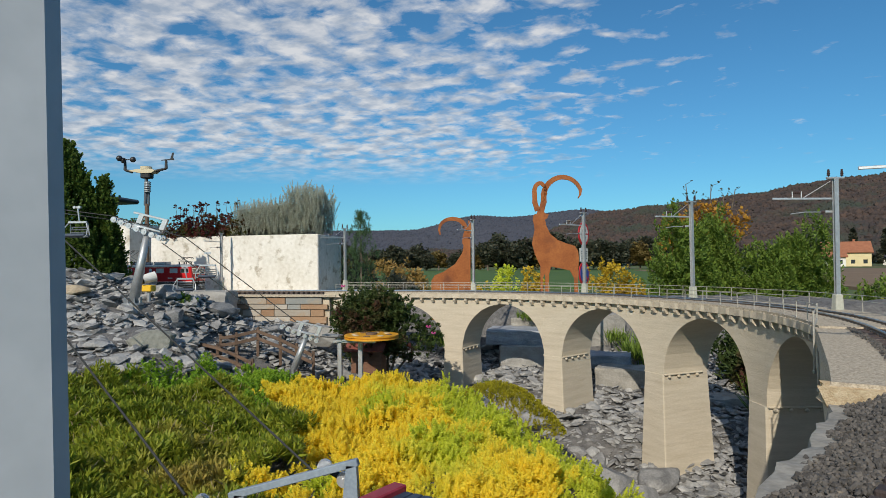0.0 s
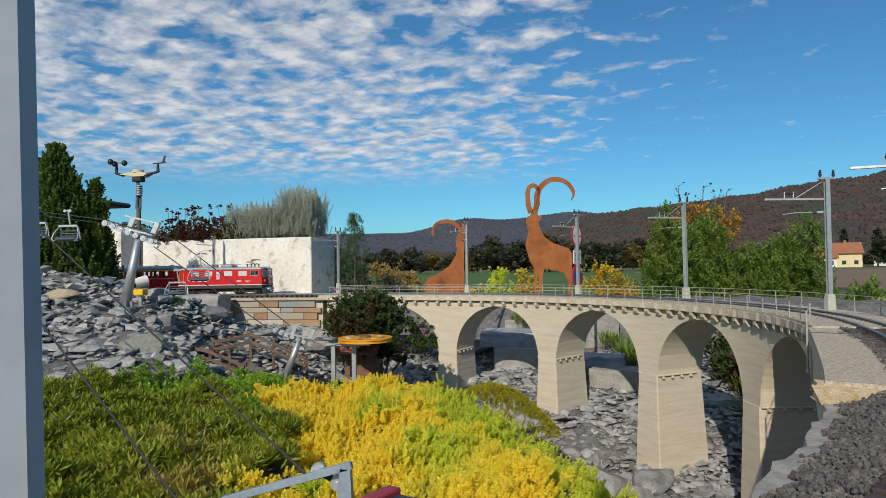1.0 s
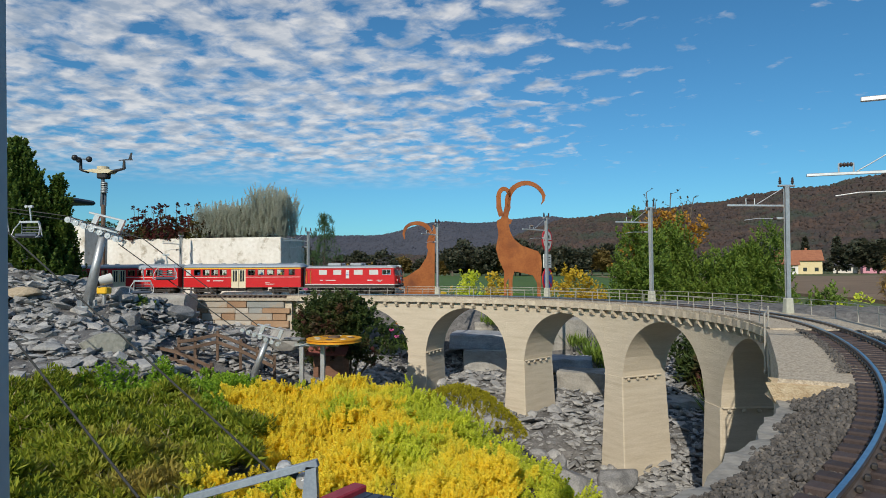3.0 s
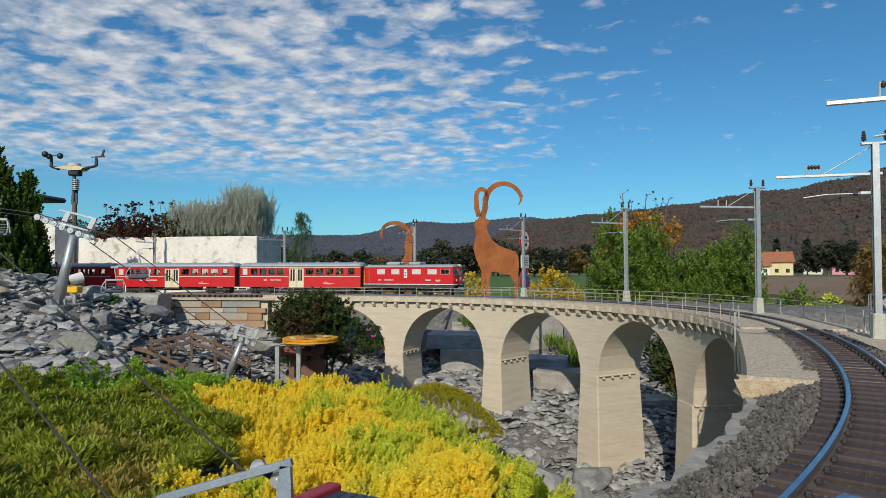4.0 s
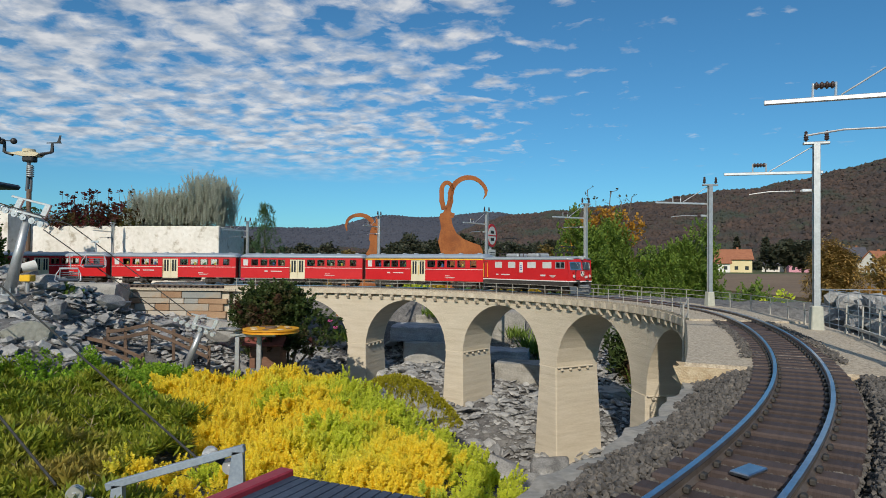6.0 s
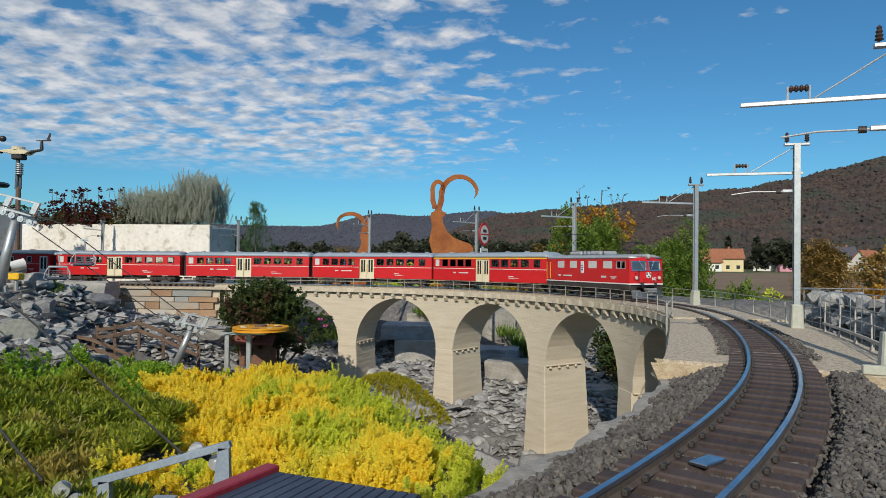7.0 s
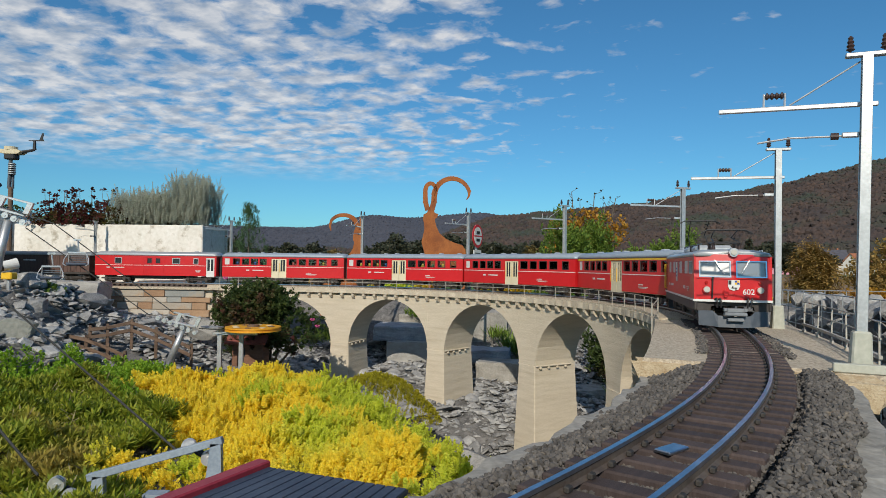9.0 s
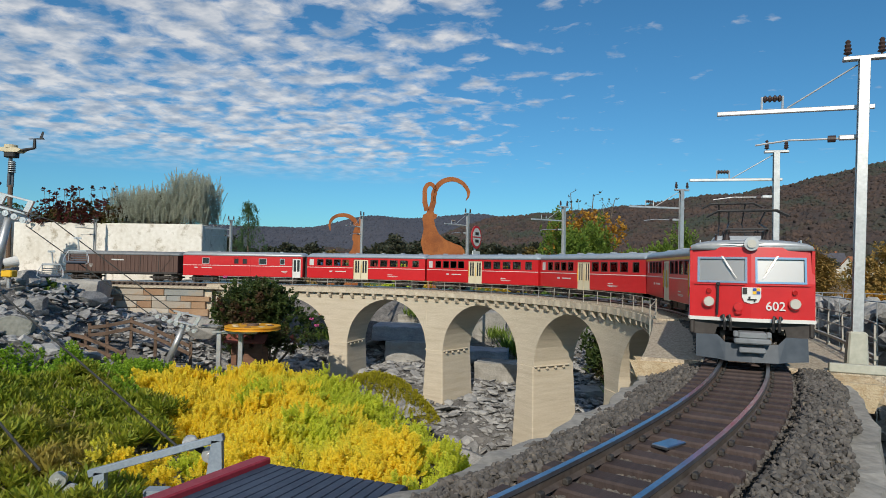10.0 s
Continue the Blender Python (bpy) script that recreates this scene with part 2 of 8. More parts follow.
    pine=leaf_mat("pine_needle", (0.05, 0.10, 0.04), (0.11, 0.19, 0.08)),
    silverleaf=leaf_mat("silver_grey_leaf", (0.28, 0.30, 0.23), (0.54, 0.56, 0.47)),
    wine=leaf_mat("wine_red_leaf", (0.05, 0.012, 0.012), (0.14, 0.035, 0.028), c3=(0.10, 0.11, 0.02)),
    orange=leaf_mat("orange_autumn_leaf", (0.34, 0.14, 0.02), (0.52, 0.30, 0.04)),
    goldleaf=leaf_mat("gold_autumn_leaf", (0.46, 0.32, 0.02), (0.64, 0.46, 0.05)),
    tanleaf=leaf_mat("tan_autumn_leaf", (0.26, 0.17, 0.05), (0.42, 0.28, 0.09)),
    # green muted towards grey: the haze before far trees is mixed into the colour
    treedark=leaf_mat("hazed_tree_green", (0.032, 0.042, 0.034), (0.075, 0.09, 0.055), c3=(0.12, 0.09, 0.05)),
    treeautumn=leaf_mat("far_tree_autumn", (0.10, 0.07, 0.025), (0.20, 0.15, 0.04)),
    bark=mat("bark", (0.09, 0.07, 0.05), (0.19, 0.155, 0.12), 0.9, scale=30, fine=6, bump=0.6, stretch=(1, 1, 0.2)),
    corten=mat("corten_steel", (0.23, 0.068, 0.018), (0.36, 0.125, 0.035), 0.85, 0.0, scale=14, fine=9, bump=0.25, c3=(0.16, 0.05, 0.02), c3_at=(0.52, 0.7), c3_scale=10),
    limewash=mat("peeling_limewash", (0.60, 0.57, 0.50), (0.80, 0.78, 0.73), 0.9, scale=5, fine=10, bump=0.5, dist=0.004, c3=(0.40, 0.36, 0.29), c3_at=(0.55, 0.66), c3_scale=15),
    wood=mat("weathered_timber", (0.085, 0.055, 0.038), (0.18, 0.12, 0.085), 0.8, scale=30, fine=6, bump=0.4, stretch=(0.3, 3, 3)),
    sand=mat("coarse_sand", (0.30, 0.24, 0.16), (0.48, 0.40, 0.29), 0.95, scale=120, fine=3, bump=0.8),
    cabin=mat("cabin_boards", (0.13, 0.06, 0.035), (0.21, 0.11, 0.07), 0.75, scale=30, fine=5, bump=0.3, stretch=(1, 1, 6)),
    cabinroof=mat("brick_red_shingle", (0.17, 0.05, 0.04), (0.27, 0.09, 0.07), 0.8, scale=40, fine=4, bump=0.4),
    pulley=mat("orange_yellow_wheel", (0.62, 0.27, 0.012), (0.74, 0.38, 0.03), 0.5, scale=20, fine=5, bump=0.1, c3=(0.45, 0.2, 0.02), c3_at=(0.6, 0.75), c3_scale=12),
    bluegrey=mat("blue_grey_girder", (0.22, 0.27, 0.33), (0.32, 0.38, 0.44), 0.5, 0.2, scale=40, bump=0.08),
    cable=mat("cable", (0.03, 0.03, 0.03), (0.07, 0.07, 0.065), 0.6, 0.3, scale=200, bump=0.2),
    stationroof=mat("dark_blue_corrugated_roof", (0.028, 0.042, 0.072), (0.05, 0.07, 0.11), 0.55, scale=20, fine=8, bump=0.1),
    maroon=mat("maroon_edge", (0.23, 0.02, 0.035), (0.33, 0.04, 0.06), 0.5, scale=30, bump=0.1),
    cream=mat("cream_plastic", (0.52, 0.45, 0.30), (0.62, 0.55, 0.39), 0.5, scale=30, bump=0.05),
    postgrey=mat("blue_grey_post", (0.40, 0.43, 0.46), (0.50, 0.53, 0.56), 0.5, 0.15, scale=30, fine=4, bump=0.05),
    awning=mat("blue_black_awning", (0.02, 0.03, 0.045), (0.045, 0.06, 0.085), 0.5, scale=10, bump=0.05),
    lamp=glow_mat("lamp_glass", (0.50, 0.49, 0.44), 0.02),
    redlamp=mat("red_lamp_glass", (0.35, 0.01, 0.01), rough=0.15, bump=0),
    chrome=mat("polished_metal", (0.75, 0.75, 0.74), rough=0.15, metal=1.0, bump=0),
    blue=mat("blue_paint", (0.02, 0.07, 0.32), (0.03, 0.09, 0.38), 0.5, bump=0),
    signred=mat("sign_red", (0.5, 0.02, 0.03), rough=0.5, bump=0),
    skin=mat("figure_tan", (0.55, 0.36, 0.26), rough=0.6, bump=0),
    shirt=mat("figure_cloth", (0.08, 0.14, 0.35), (0.6, 0.5, 0.4), 0.7, bump=0, obj=0.95, scale=8),
    meadow=mat("meadow_grass", (0.040, 0.095, 0.016), (0.075, 0.14, 0.026), 0.95, scale=0.25, fine=12, bump=0.3, dist=0.05),
    stubble=mat("ploughed_field", (0.15, 0.10, 0.065), (0.24, 0.17, 0.105), 0.95, scale=0.3, fine=12, bump=0.3, dist=0.05),
    ground=mat("far_ground_grass", (0.05, 0.09, 0.022), (0.10, 0.125, 0.04), 0.95, scale=0.06, fine=14, bump=0.3, dist=0.1, c3=(0.16, 0.12, 0.07), c3_at=(0.55, 0.6), c3_scale=0.012),
    forest=mat("far_autumn_forest", (0.026, 0.026, 0.030), (0.092, 0.060, 0.047), 1.0, scale=0.045, fine=6, bump=0.0, island=0.38, c3=(0.042, 0.052, 0.04), c3_at=(0.5, 0.62), c3_scale=0.012),
    # distance haze is put into this colour as a blue tint
    forestblue=mat("haze_tinted_forest", (0.038, 0.048, 0.072), (0.072, 0.074, 0.094), 1.0, scale=0.006, fine=10, bump=0.0, island=0.5),
    plaster=mat("house_plaster", (0.62, 0.60, 0.55), (0.72, 0.70, 0.65), 0.9, scale=0.6, bump=0.1),
    plasteryellow=mat("yellow_plaster", (0.60, 0.50, 0.28), (0.68, 0.58, 0.35), 0.9, scale=0.6, bump=0.1),
    plasterpink=mat("pink_plaster", (0.55, 0.25, 0.32), (0.62, 0.31, 0.38), 0.9, scale=0.6, bump=0.1),
    tile=mat("roof_tile", (0.26, 0.10, 0.055), (0.38, 0.16, 0.085), 0.85, scale=1.2, fine=8, bump=0.3, dist=0.05),
    darktile=mat("dark_roof_tile", (0.05, 0.05, 0.065), (0.09, 0.09, 0.11), 0.8, scale=1.2, fine=8, bump=0.3, dist=0.05),
    darkpane=mat("dark_pane", (0.03, 0.035, 0.04), rough=0.1, bump=0),
)


# ---------------------------------------------------------------- mesh helpers
def part(name, bm, material, parent=None, label=""):
    """Links a bmesh as one mesh object under a thing or a part."""
    me = bpy.data.meshes.new(name)
    bm.to_mesh(me)
    bm.free()
    return part_of_mesh(name, me, material, parent, label)


def part_of_mesh(name, me, material, parent=None, label=""):
    if material and not me.materials:
        me.materials.append(M[material] if isinstance(material, str) else material)
    ob = new(name, me)
    ob.parent = parent
    if label:
        tagged(ob, label)
    return ob


def thing(name, label, category, m=None, group="", kind=""):
    ob = new(name)
    ob.empty_display_size = 0.02
    ob.matrix_basis = m or Matrix()
    return tagged(ob, label, category, group, kind)


def smooth(ob):
    for p in ob.data.polygons:
        p.use_smooth = True
    return ob


def box(bm, c, s, rz=0.0, rx=0.0, ry=0.0, bevel=0.0, taper=1.0):
    """A box with rounded edges; taper narrows its top."""
    r = bmesh.ops.create_cube(bm, size=1.0)
    vs = r["verts"]
    for v in vs:
        k = taper if v.co.z > 0 else 1.0
        v.co = Vector((v.co.x * s[0] * k, v.co.y * s[1] * k, v.co.z * s[2]))
    if bevel:
        es = list({e for v in vs for e in v.link_edges})
        nb = bmesh.ops.bevel(bm, geom=es, offset=bevel, segments=1, affect="EDGES", profile=0.5)
        vs = list({v for f in nb["faces"] for v in f.verts} | {v for v in vs if v.is_valid})
    bmesh.ops.transform(bm, matrix=pose(*c, rx, ry, rz), verts=vs)
    return vs


def rod(bm, a, b, r, r2=None, n=8):
    a, b = Vector(a), Vector(b)
    d = b - a
    m = Matrix.Translation((a + b) / 2) @ d.to_track_quat("Z", "Y").to_matrix().to_4x4()
    return bmesh.ops.create_cone(bm, cap_ends=True, segments=n, radius1=r, radius2=r if r2 is None else r2, depth=d.length, matrix=m)["verts"]


def disc(bm, c, axis, r, depth, n=16, r2=None):
    a = Vector(c) - Vector(axis).normalized() * depth / 2
    return rod(bm, a, Vector(c) + Vector(axis).normalized() * depth / 2, r, r2, n)


def ribbed(bm, a, b, radii, n=10):
    """One turned piece from a to b, its radius changing in even steps."""
    a, b = Vector(a), Vector(b)
    turn = (b - a).to_track_quat("Z", "Y").to_matrix()
    rings = []
    for i, r in enumerate(radii):
        c = a.lerp(b, i / (len(radii) - 1))
        rings.append([bm.verts.new(c + turn @ Vector((math.cos(2 * math.pi * k / n) * r, math.sin(2 * math.pi * k / n) * r, 0))) for k in range(n)])
    for p, q in zip(rings, rings[1:]):
        for k in range(n):
            bm.faces.new((p[k], p[(k + 1) % n], q[(k + 1) % n], q[k]))
    bm.faces.new(rings[0][::-1])
    bm.faces.new(rings[-1])


def plate(bm, pts, thick, m=None):
    """A flat outline in x, z given thickness along y."""
    front = [bm.verts.new((x, -thick / 2, z)) for x, z in pts]
    back = [bm.verts.new((x, thick / 2, z)) for x, z in pts]
    n = len(pts)
    bm.faces.new(front)
    bm.faces.new(back[::-1])
    for i in range(n):
        j = (i + 1) % n
        bm.faces.new((front[j], front[i], back[i], back[j]))
    if m is not None:
        bmesh.ops.transform(bm, matrix=m, verts=front + back)
    return front + back


def pierced(bm, x0, x1, z0, z1, holes, thick, m=None):
    """A wall in x, z (thickness along y) with rectangular openings (xa, xb, za, zb) that go through it."""
    xs = sorted({x0, x1, *[h[0] for h in holes], *[h[1] for h in holes]})
    zs = sorted({z0, z1, *[h[2] for h in holes], *[h[3] for h in holes]})
    solid = {}
    for i in range(len(xs) - 1):
        for k in range(len(zs) - 1):
            cx, cz = (xs[i] + xs[i + 1]) / 2, (zs[k] + zs[k + 1]) / 2
            solid[i, k] = not any(h[0] < cx < h[1] and h[2] < cz < h[3] for h in holes)
    vs = {}

    def vert(i, k, s):
        if (i, k, s) not in vs:
            vs[i, k, s] = bm.verts.new((xs[i], s * thick / 2, zs[k]))
        return vs[i, k, s]

    for (i, k), full in solid.items():
        if not full:
            continue
        a, b, c, d = (i, k), (i + 1, k), (i + 1, k + 1), (i, k + 1)
        bm.faces.new([vert(*p, -1) for p in (a, b, c, d)])
        bm.faces.new([vert(*p, 1) for p in (d, c, b, a)])
        for p, q, n in ((a, b, (i, k - 1)), (b, c, (i + 1, k)), (c, d, (i, k + 1)), (d, a, (i - 1, k))):
            if not solid.get(n, False):
                bm.faces.new((vert(*p, -1), vert(*p, 1), vert(*q, 1), vert(*q, -1)))
    if m is not None:
        bmesh.ops.transform(bm, matrix=m, verts=list(vs.values()))
    return list(vs.values())


def fast_mesh(name, verts, faces):
    """A mesh from arrays: verts (n, 3), faces (m, k)."""
    me = bpy.data.meshes.new(name)
    verts, faces = np.asarray(verts, np.float32), np.asarray(faces, np.int32)
    k = faces.shape[1]
    me.vertices.add(len(verts))
    me.vertices.foreach_set("co", verts.ravel())
    me.loops.add(faces.size)
    me.loops.foreach_set("vertex_index", faces.ravel())
    me.polygons.add(len(faces))
    me.polygons.foreach_set("loop_start", np.arange(0, faces.size, k, dtype=np.int32))
    me.polygons.foreach_set("loop_total", np.full(len(faces), k, np.int32))
    me.update(calc_edges=True)
    me.polygons.foreach_set("use_smooth", np.zeros(len(faces), bool))
    return me


def rotations(rng, n, tilt=math.pi):
    """n random turns: any heading, leaning by up to tilt."""
    a = rng.uniform(0, 2 * np.pi, n)
    b = rng.uniform(-tilt, tilt, n)
    c = rng.uniform(0, 2 * np.pi, n)

    def rz(t):
        o, e = np.zeros_like(t), np.ones_like(t)
        return np.stack([np.cos(t), -np.sin(t), o, np.sin(t), np.cos(t), o, o, o, e], -1).reshape(-1, 3, 3)

    o, e = np.zeros_like(b), np.ones_like(b)
    rx = np.stack([e, o, o, o, np.cos(b), -np.sin(b), o, np.sin(b), np.cos(b)], -1).reshape(-1, 3, 3)
    return rz(a) @ rx @ rz(c)


def scatter(name, templates, places, sizes, turns, rng):
    """One mesh of many copies of a few small templates (verts, faces)."""
    which = rng.integers(0, len(templates), len(places))
    vs, fs, base = [], [], 0
    for k, (tv, tf) in enumerate(templates):
        sel = np.where(which == k)[0]
        if not len(sel):
            continue
        size = sizes[sel]
        if size.ndim == 1:
            size = np.repeat(size[:, None], 3, 1)
        p = np.einsum("nij,nvj->nvi", turns[sel], tv[None] * size[:, None, :]) + places[sel][:, None, :]
        f = tf[None] + (np.arange(len(sel)) * len(tv))[:, None, None] + base
        vs.append(p.reshape(-1, 3))
        fs.append(f.reshape(-1, tf.shape[1]))
        base += len(sel) * len(tv)
    return fast_mesh(name, np.concatenate(vs), np.concatenate(fs))


def stone_shapes(rng, count=6, flat=0.55):
    """Broken stones: a jittered icosphere, triangles."""
    out = []
    for _ in range(count):
        bm = bmesh.new()
        bmesh.ops.create_icosphere(bm, subdivisions=1, radius=0.5)
        pts = np.array([v.co[:] for v in bm.verts])
        n = rng.normal(size=(5, 3))
        n /= np.linalg.norm(n, axis=1)[:, None]
        for q in n:                       # cut facets
            over = np.maximum(pts @ q - rng.uniform(0.2, 0.36), 0)
            pts -= over[:, None] * q
        pts *= rng.uniform(0.75, 1.2, 3) * np.array([1, 1, flat])
        pts += rng.normal(size=pts.shape) * 0.02
        fs = np.array([[v.index for v in f.verts] for f in bm.faces])
        bm.free()
        out.append((pts, fs))
    return out


def sprig_shapes(rng, count=4, leaves=16, length=1.0, width=0.16, tall=1.0, up=0.5, cup=0.0):
    """Shoots: pointed leaves in a spiral round a short stem, two triangles each."""
    out = []
    for _ in range(count):
        vs, fs = [], []
        for i in range(leaves):
            h = tall * (i + 0.5) / leaves
            a = i * 2.4 + rng.uniform(-0.4, 0.4)
            r = length * (0.45 + 0.55 * (1 - i / leaves)) * rng.uniform(0.75, 1.15)
            e = up + 0.75 * i / leaves + rng.uniform(-0.25, 0.25)
            d = np.array([np.cos(a) * np.cos(e), np.sin(a) * np.cos(e), np.sin(e)])
            side = np.array([-np.sin(a), np.cos(a), 0]) * width * rng.uniform(0.8, 1.2)
            root = np.array([0, 0, h])
            mid = root + d * r * 0.55 + np.array([0, 0, cup * r])
            b = len(vs)
            vs += [root, mid + side, root + d * r, mid - side]
            fs += [(b, b + 1, b + 2, b + 3)]
        out.append((np.array(vs), np.array(fs)))
    return out


def smoothstep(a, b, x):
    t = np.clip((x - a) / (b - a), 0, 1)
    return t * t * (3 - 2 * t)


# ---------------------------------------------------------------- the line of the track
KNOTS = [-0.3, 0.25, 0.6, 0.95, 1.4, 2.2, 2.9, 3.4, 3.9, 4.2]
BENDS = [0.212, 0.561, 0.295, 0.301, 0.932, 0.608, 0.723, 0.432, 0.176, 0.0]
DS = 0.01
_s = np.arange(-0.3, 10.0, DS)
_h = np.cumsum(np.interp(_s, KNOTS, BENDS)) * DS
_i0 = 30
_h += radians(53.06) - _h[_i0]
_x, _y = np.cumsum(np.cos(_h)) * DS, np.cumsum(np.sin(_h)) * DS
_x += 0.142 - _x[_i0]
_y += 0.390 - _y[_i0]


def along(s, off=0.0):
    """Place and heading on the track, s metres along; off: to the inner side of the curve."""
    h = np.interp(s, _s, _h)
    return np.interp(s, _s, _x) - np.sin(h) * off, np.interp(s, _s, _y) + np.cos(h) * off, h


def on_track(s, off=0.0, z=0.0):
    x, y, h = along(s, off)
    return pose(x, y, z, 0, 0, math.degrees(h))


def sweep(bm, profile, s0, s1, step=0.02, closed=True, jitter=None):
    """Draws a cross-section of (off, z) along the track."""
    n = max(2, int(round((s1 - s0) / step)) + 1)
    rows = []
    for i in range(n):
        s = s0 + (s1 - s0) * i / (n - 1)
        row = []
        for k, (o, z) in enumerate(profile):
            dz = jitter(s, k) if jitter else 0.0
            x, y, _ = along(s, o + dz)
            row.append(bm.verts.new((x, y, z + dz * 0.5)))
        rows.append(row)
    k = len(profile)
    for a, b in zip(rows, rows[1:]):
        for j in range(k if closed else k - 1):
            l = (j + 1) % k
            bm.faces.new((a[j], b[j], b[l], a[l]))
    if closed:
        bm.faces.new(rows[0])
        bm.faces.new(rows[-1][::-1])
    bmesh.ops.recalc_face_normals(bm, faces=bm.faces[:])
    return rows


# ---------------------------------------------------------------- ground
def garden_height(x, y):
    """Heights of the rockery: a planted bed, a rubble slope and the valley under the arches."""
    x, y = np.asarray(x, float), np.asarray(y, float)
    valley = -0.60 + 0.12 * smoothstep(2.25, 2.65, y) + 0.06 * smoothstep(2.65, 3.1, y)
    xb = -0.33 + (2.0 - y) * 0.46
    bed = -0.62 + (0.36 + 0.045 * smoothstep(-0.50, -0.90, x) * smoothstep(1.95, 1.45, y)) * smoothstep(xb + 0.30, xb - 0.06, x) * smoothstep(2.5, 1.9, y)
    left = -0.60 + 0.24 * smoothstep(-0.25, -0.75, x) + 0.20 * smoothstep(-0.7, -1.25, x)
    hill = -0.145 + np.clip(0.165 * (np.hypot(x, y - 0.06) - 1.75), -0.01, 0.25) + 0.05 * smoothstep(-1.55, -1.9, x)
    rim = -0.88 - 0.34 * smoothstep(1.72, 2.0, y)
    w = smoothstep(0.0, -0.24, x - rim) * smoothstep(2.9, 2.3, y)
    left = left * (1 - w) + hill * w
    left -= 0.065 * np.exp(-((x + 1.08) / 0.20) ** 2 - ((y - 2.19) / 0.15) ** 2)
    side = -0.62 + 0.30 * smoothstep(0.75, 1.05, x)
    z = np.maximum(np.maximum(valley, bed), np.maximum(left, side))
    z = np.where(y > 3.02, np.maximum(z, -0.42 + 0.30 * smoothstep(3.3, 3.9, y)), z)
    return z


def rough(x, y, f, a):
    return a * (np.sin(x * f * 1.3 + 2.1 * np.sin(y * f * 0.7)) * np.cos(y * f * 1.1 + 1.7 * np.sin(x * f * 0.9)))


def build_ground():
    # one sheet: fine in the garden, falling away to the fields and on to the horizon
    near = np.linspace(-4.5, 4.5, 181)
    far = np.array([6, 9, 14, 25, 50, 90, 160, 300, 600, 1200, 2500, 4500.0])
    xs = np.concatenate([-far[::-1], near, far])
    ys = np.concatenate([-far[::-1] - 0.0, np.linspace(-4.5, 6.0, 211), far[1:] + 0.0])
    X, Y = np.meshgrid(xs, ys)
    Z = garden_height(X, Y) + rough(X, Y, 9, 0.012) + rough(X, Y, 31, 0.005)
    r = np.hypot(X, Y - 1.5)
    fall = smoothstep(3.4, 6.5, r)
    Z = Z * (1 - fall) + (-1.75) * fall
    Z = Z - 0.35 * smoothstep(2.6, 3.6, X) * (1 - fall)
    n = len(xs)
    idx = np.arange(X.size).reshape(X.shape)
    q = np.stack([idx[:-1, :-1], idx[:-1, 1:], idx[1:, 1:], idx[1:, :-1]], -1).reshape(-1, 4)
    me = fast_mesh("ground", np.stack([X, Y, Z], -1).reshape(-1, 3), q)
    me.materials.append(M["soil"])
    me.materials.append(M["ground"])
    cx, cy = X[:-1, :-1].ravel(), Y[:-1, :-1].ravel()
    me.polygons.foreach_set("material_index", (np.hypot(cx, cy - 1.5) > 4.4).astype(np.int32))
    me.polygons.foreach_set("use_smooth", np.ones(len(q), bool))
    tagged(new("ground", me), "grey slate soil of the rockery, meadow beyond", "ground", kind="structure")


build_ground()


def field(name, label, x0, x1, y0, y1, z, material):
    bm = bmesh.new()
    n = 40
    top = []
    for i in range(n + 1):
        x = x0 + (x1 - x0) * i / n
        w = 1.5 * math.sin(i * 0.7)
        top.append([bm.verts.new((x, y0 + w, z + 0.02 * math.sin(i))), bm.verts.new((x, y1 + w, z + 0.02 * math.cos(i)))])
    for a, b in zip(top, top[1:]):
        bm.faces.new((a[0], b[0], b[1], a[1]))
    r = bmesh.ops.extrude_face_region(bm, geom=bm.faces[:])
    bmesh.ops.translate(bm, vec=(0, 0, -0.3), verts=[v for v in r["geom"] if isinstance(v, bmesh.types.BMVert)])
    bmesh.ops.recalc_face_normals(bm, faces=bm.faces[:])
    return tagged(part(name, bm, material), label, "field", kind="structure")


field("meadow", "mown green meadow behind the garden", -60, 60, 45, 190, -1.62, "meadow")
field("ploughed_field", "brown harvested field before the village", 19, 150, 34, 150, -1.55, "stubble")


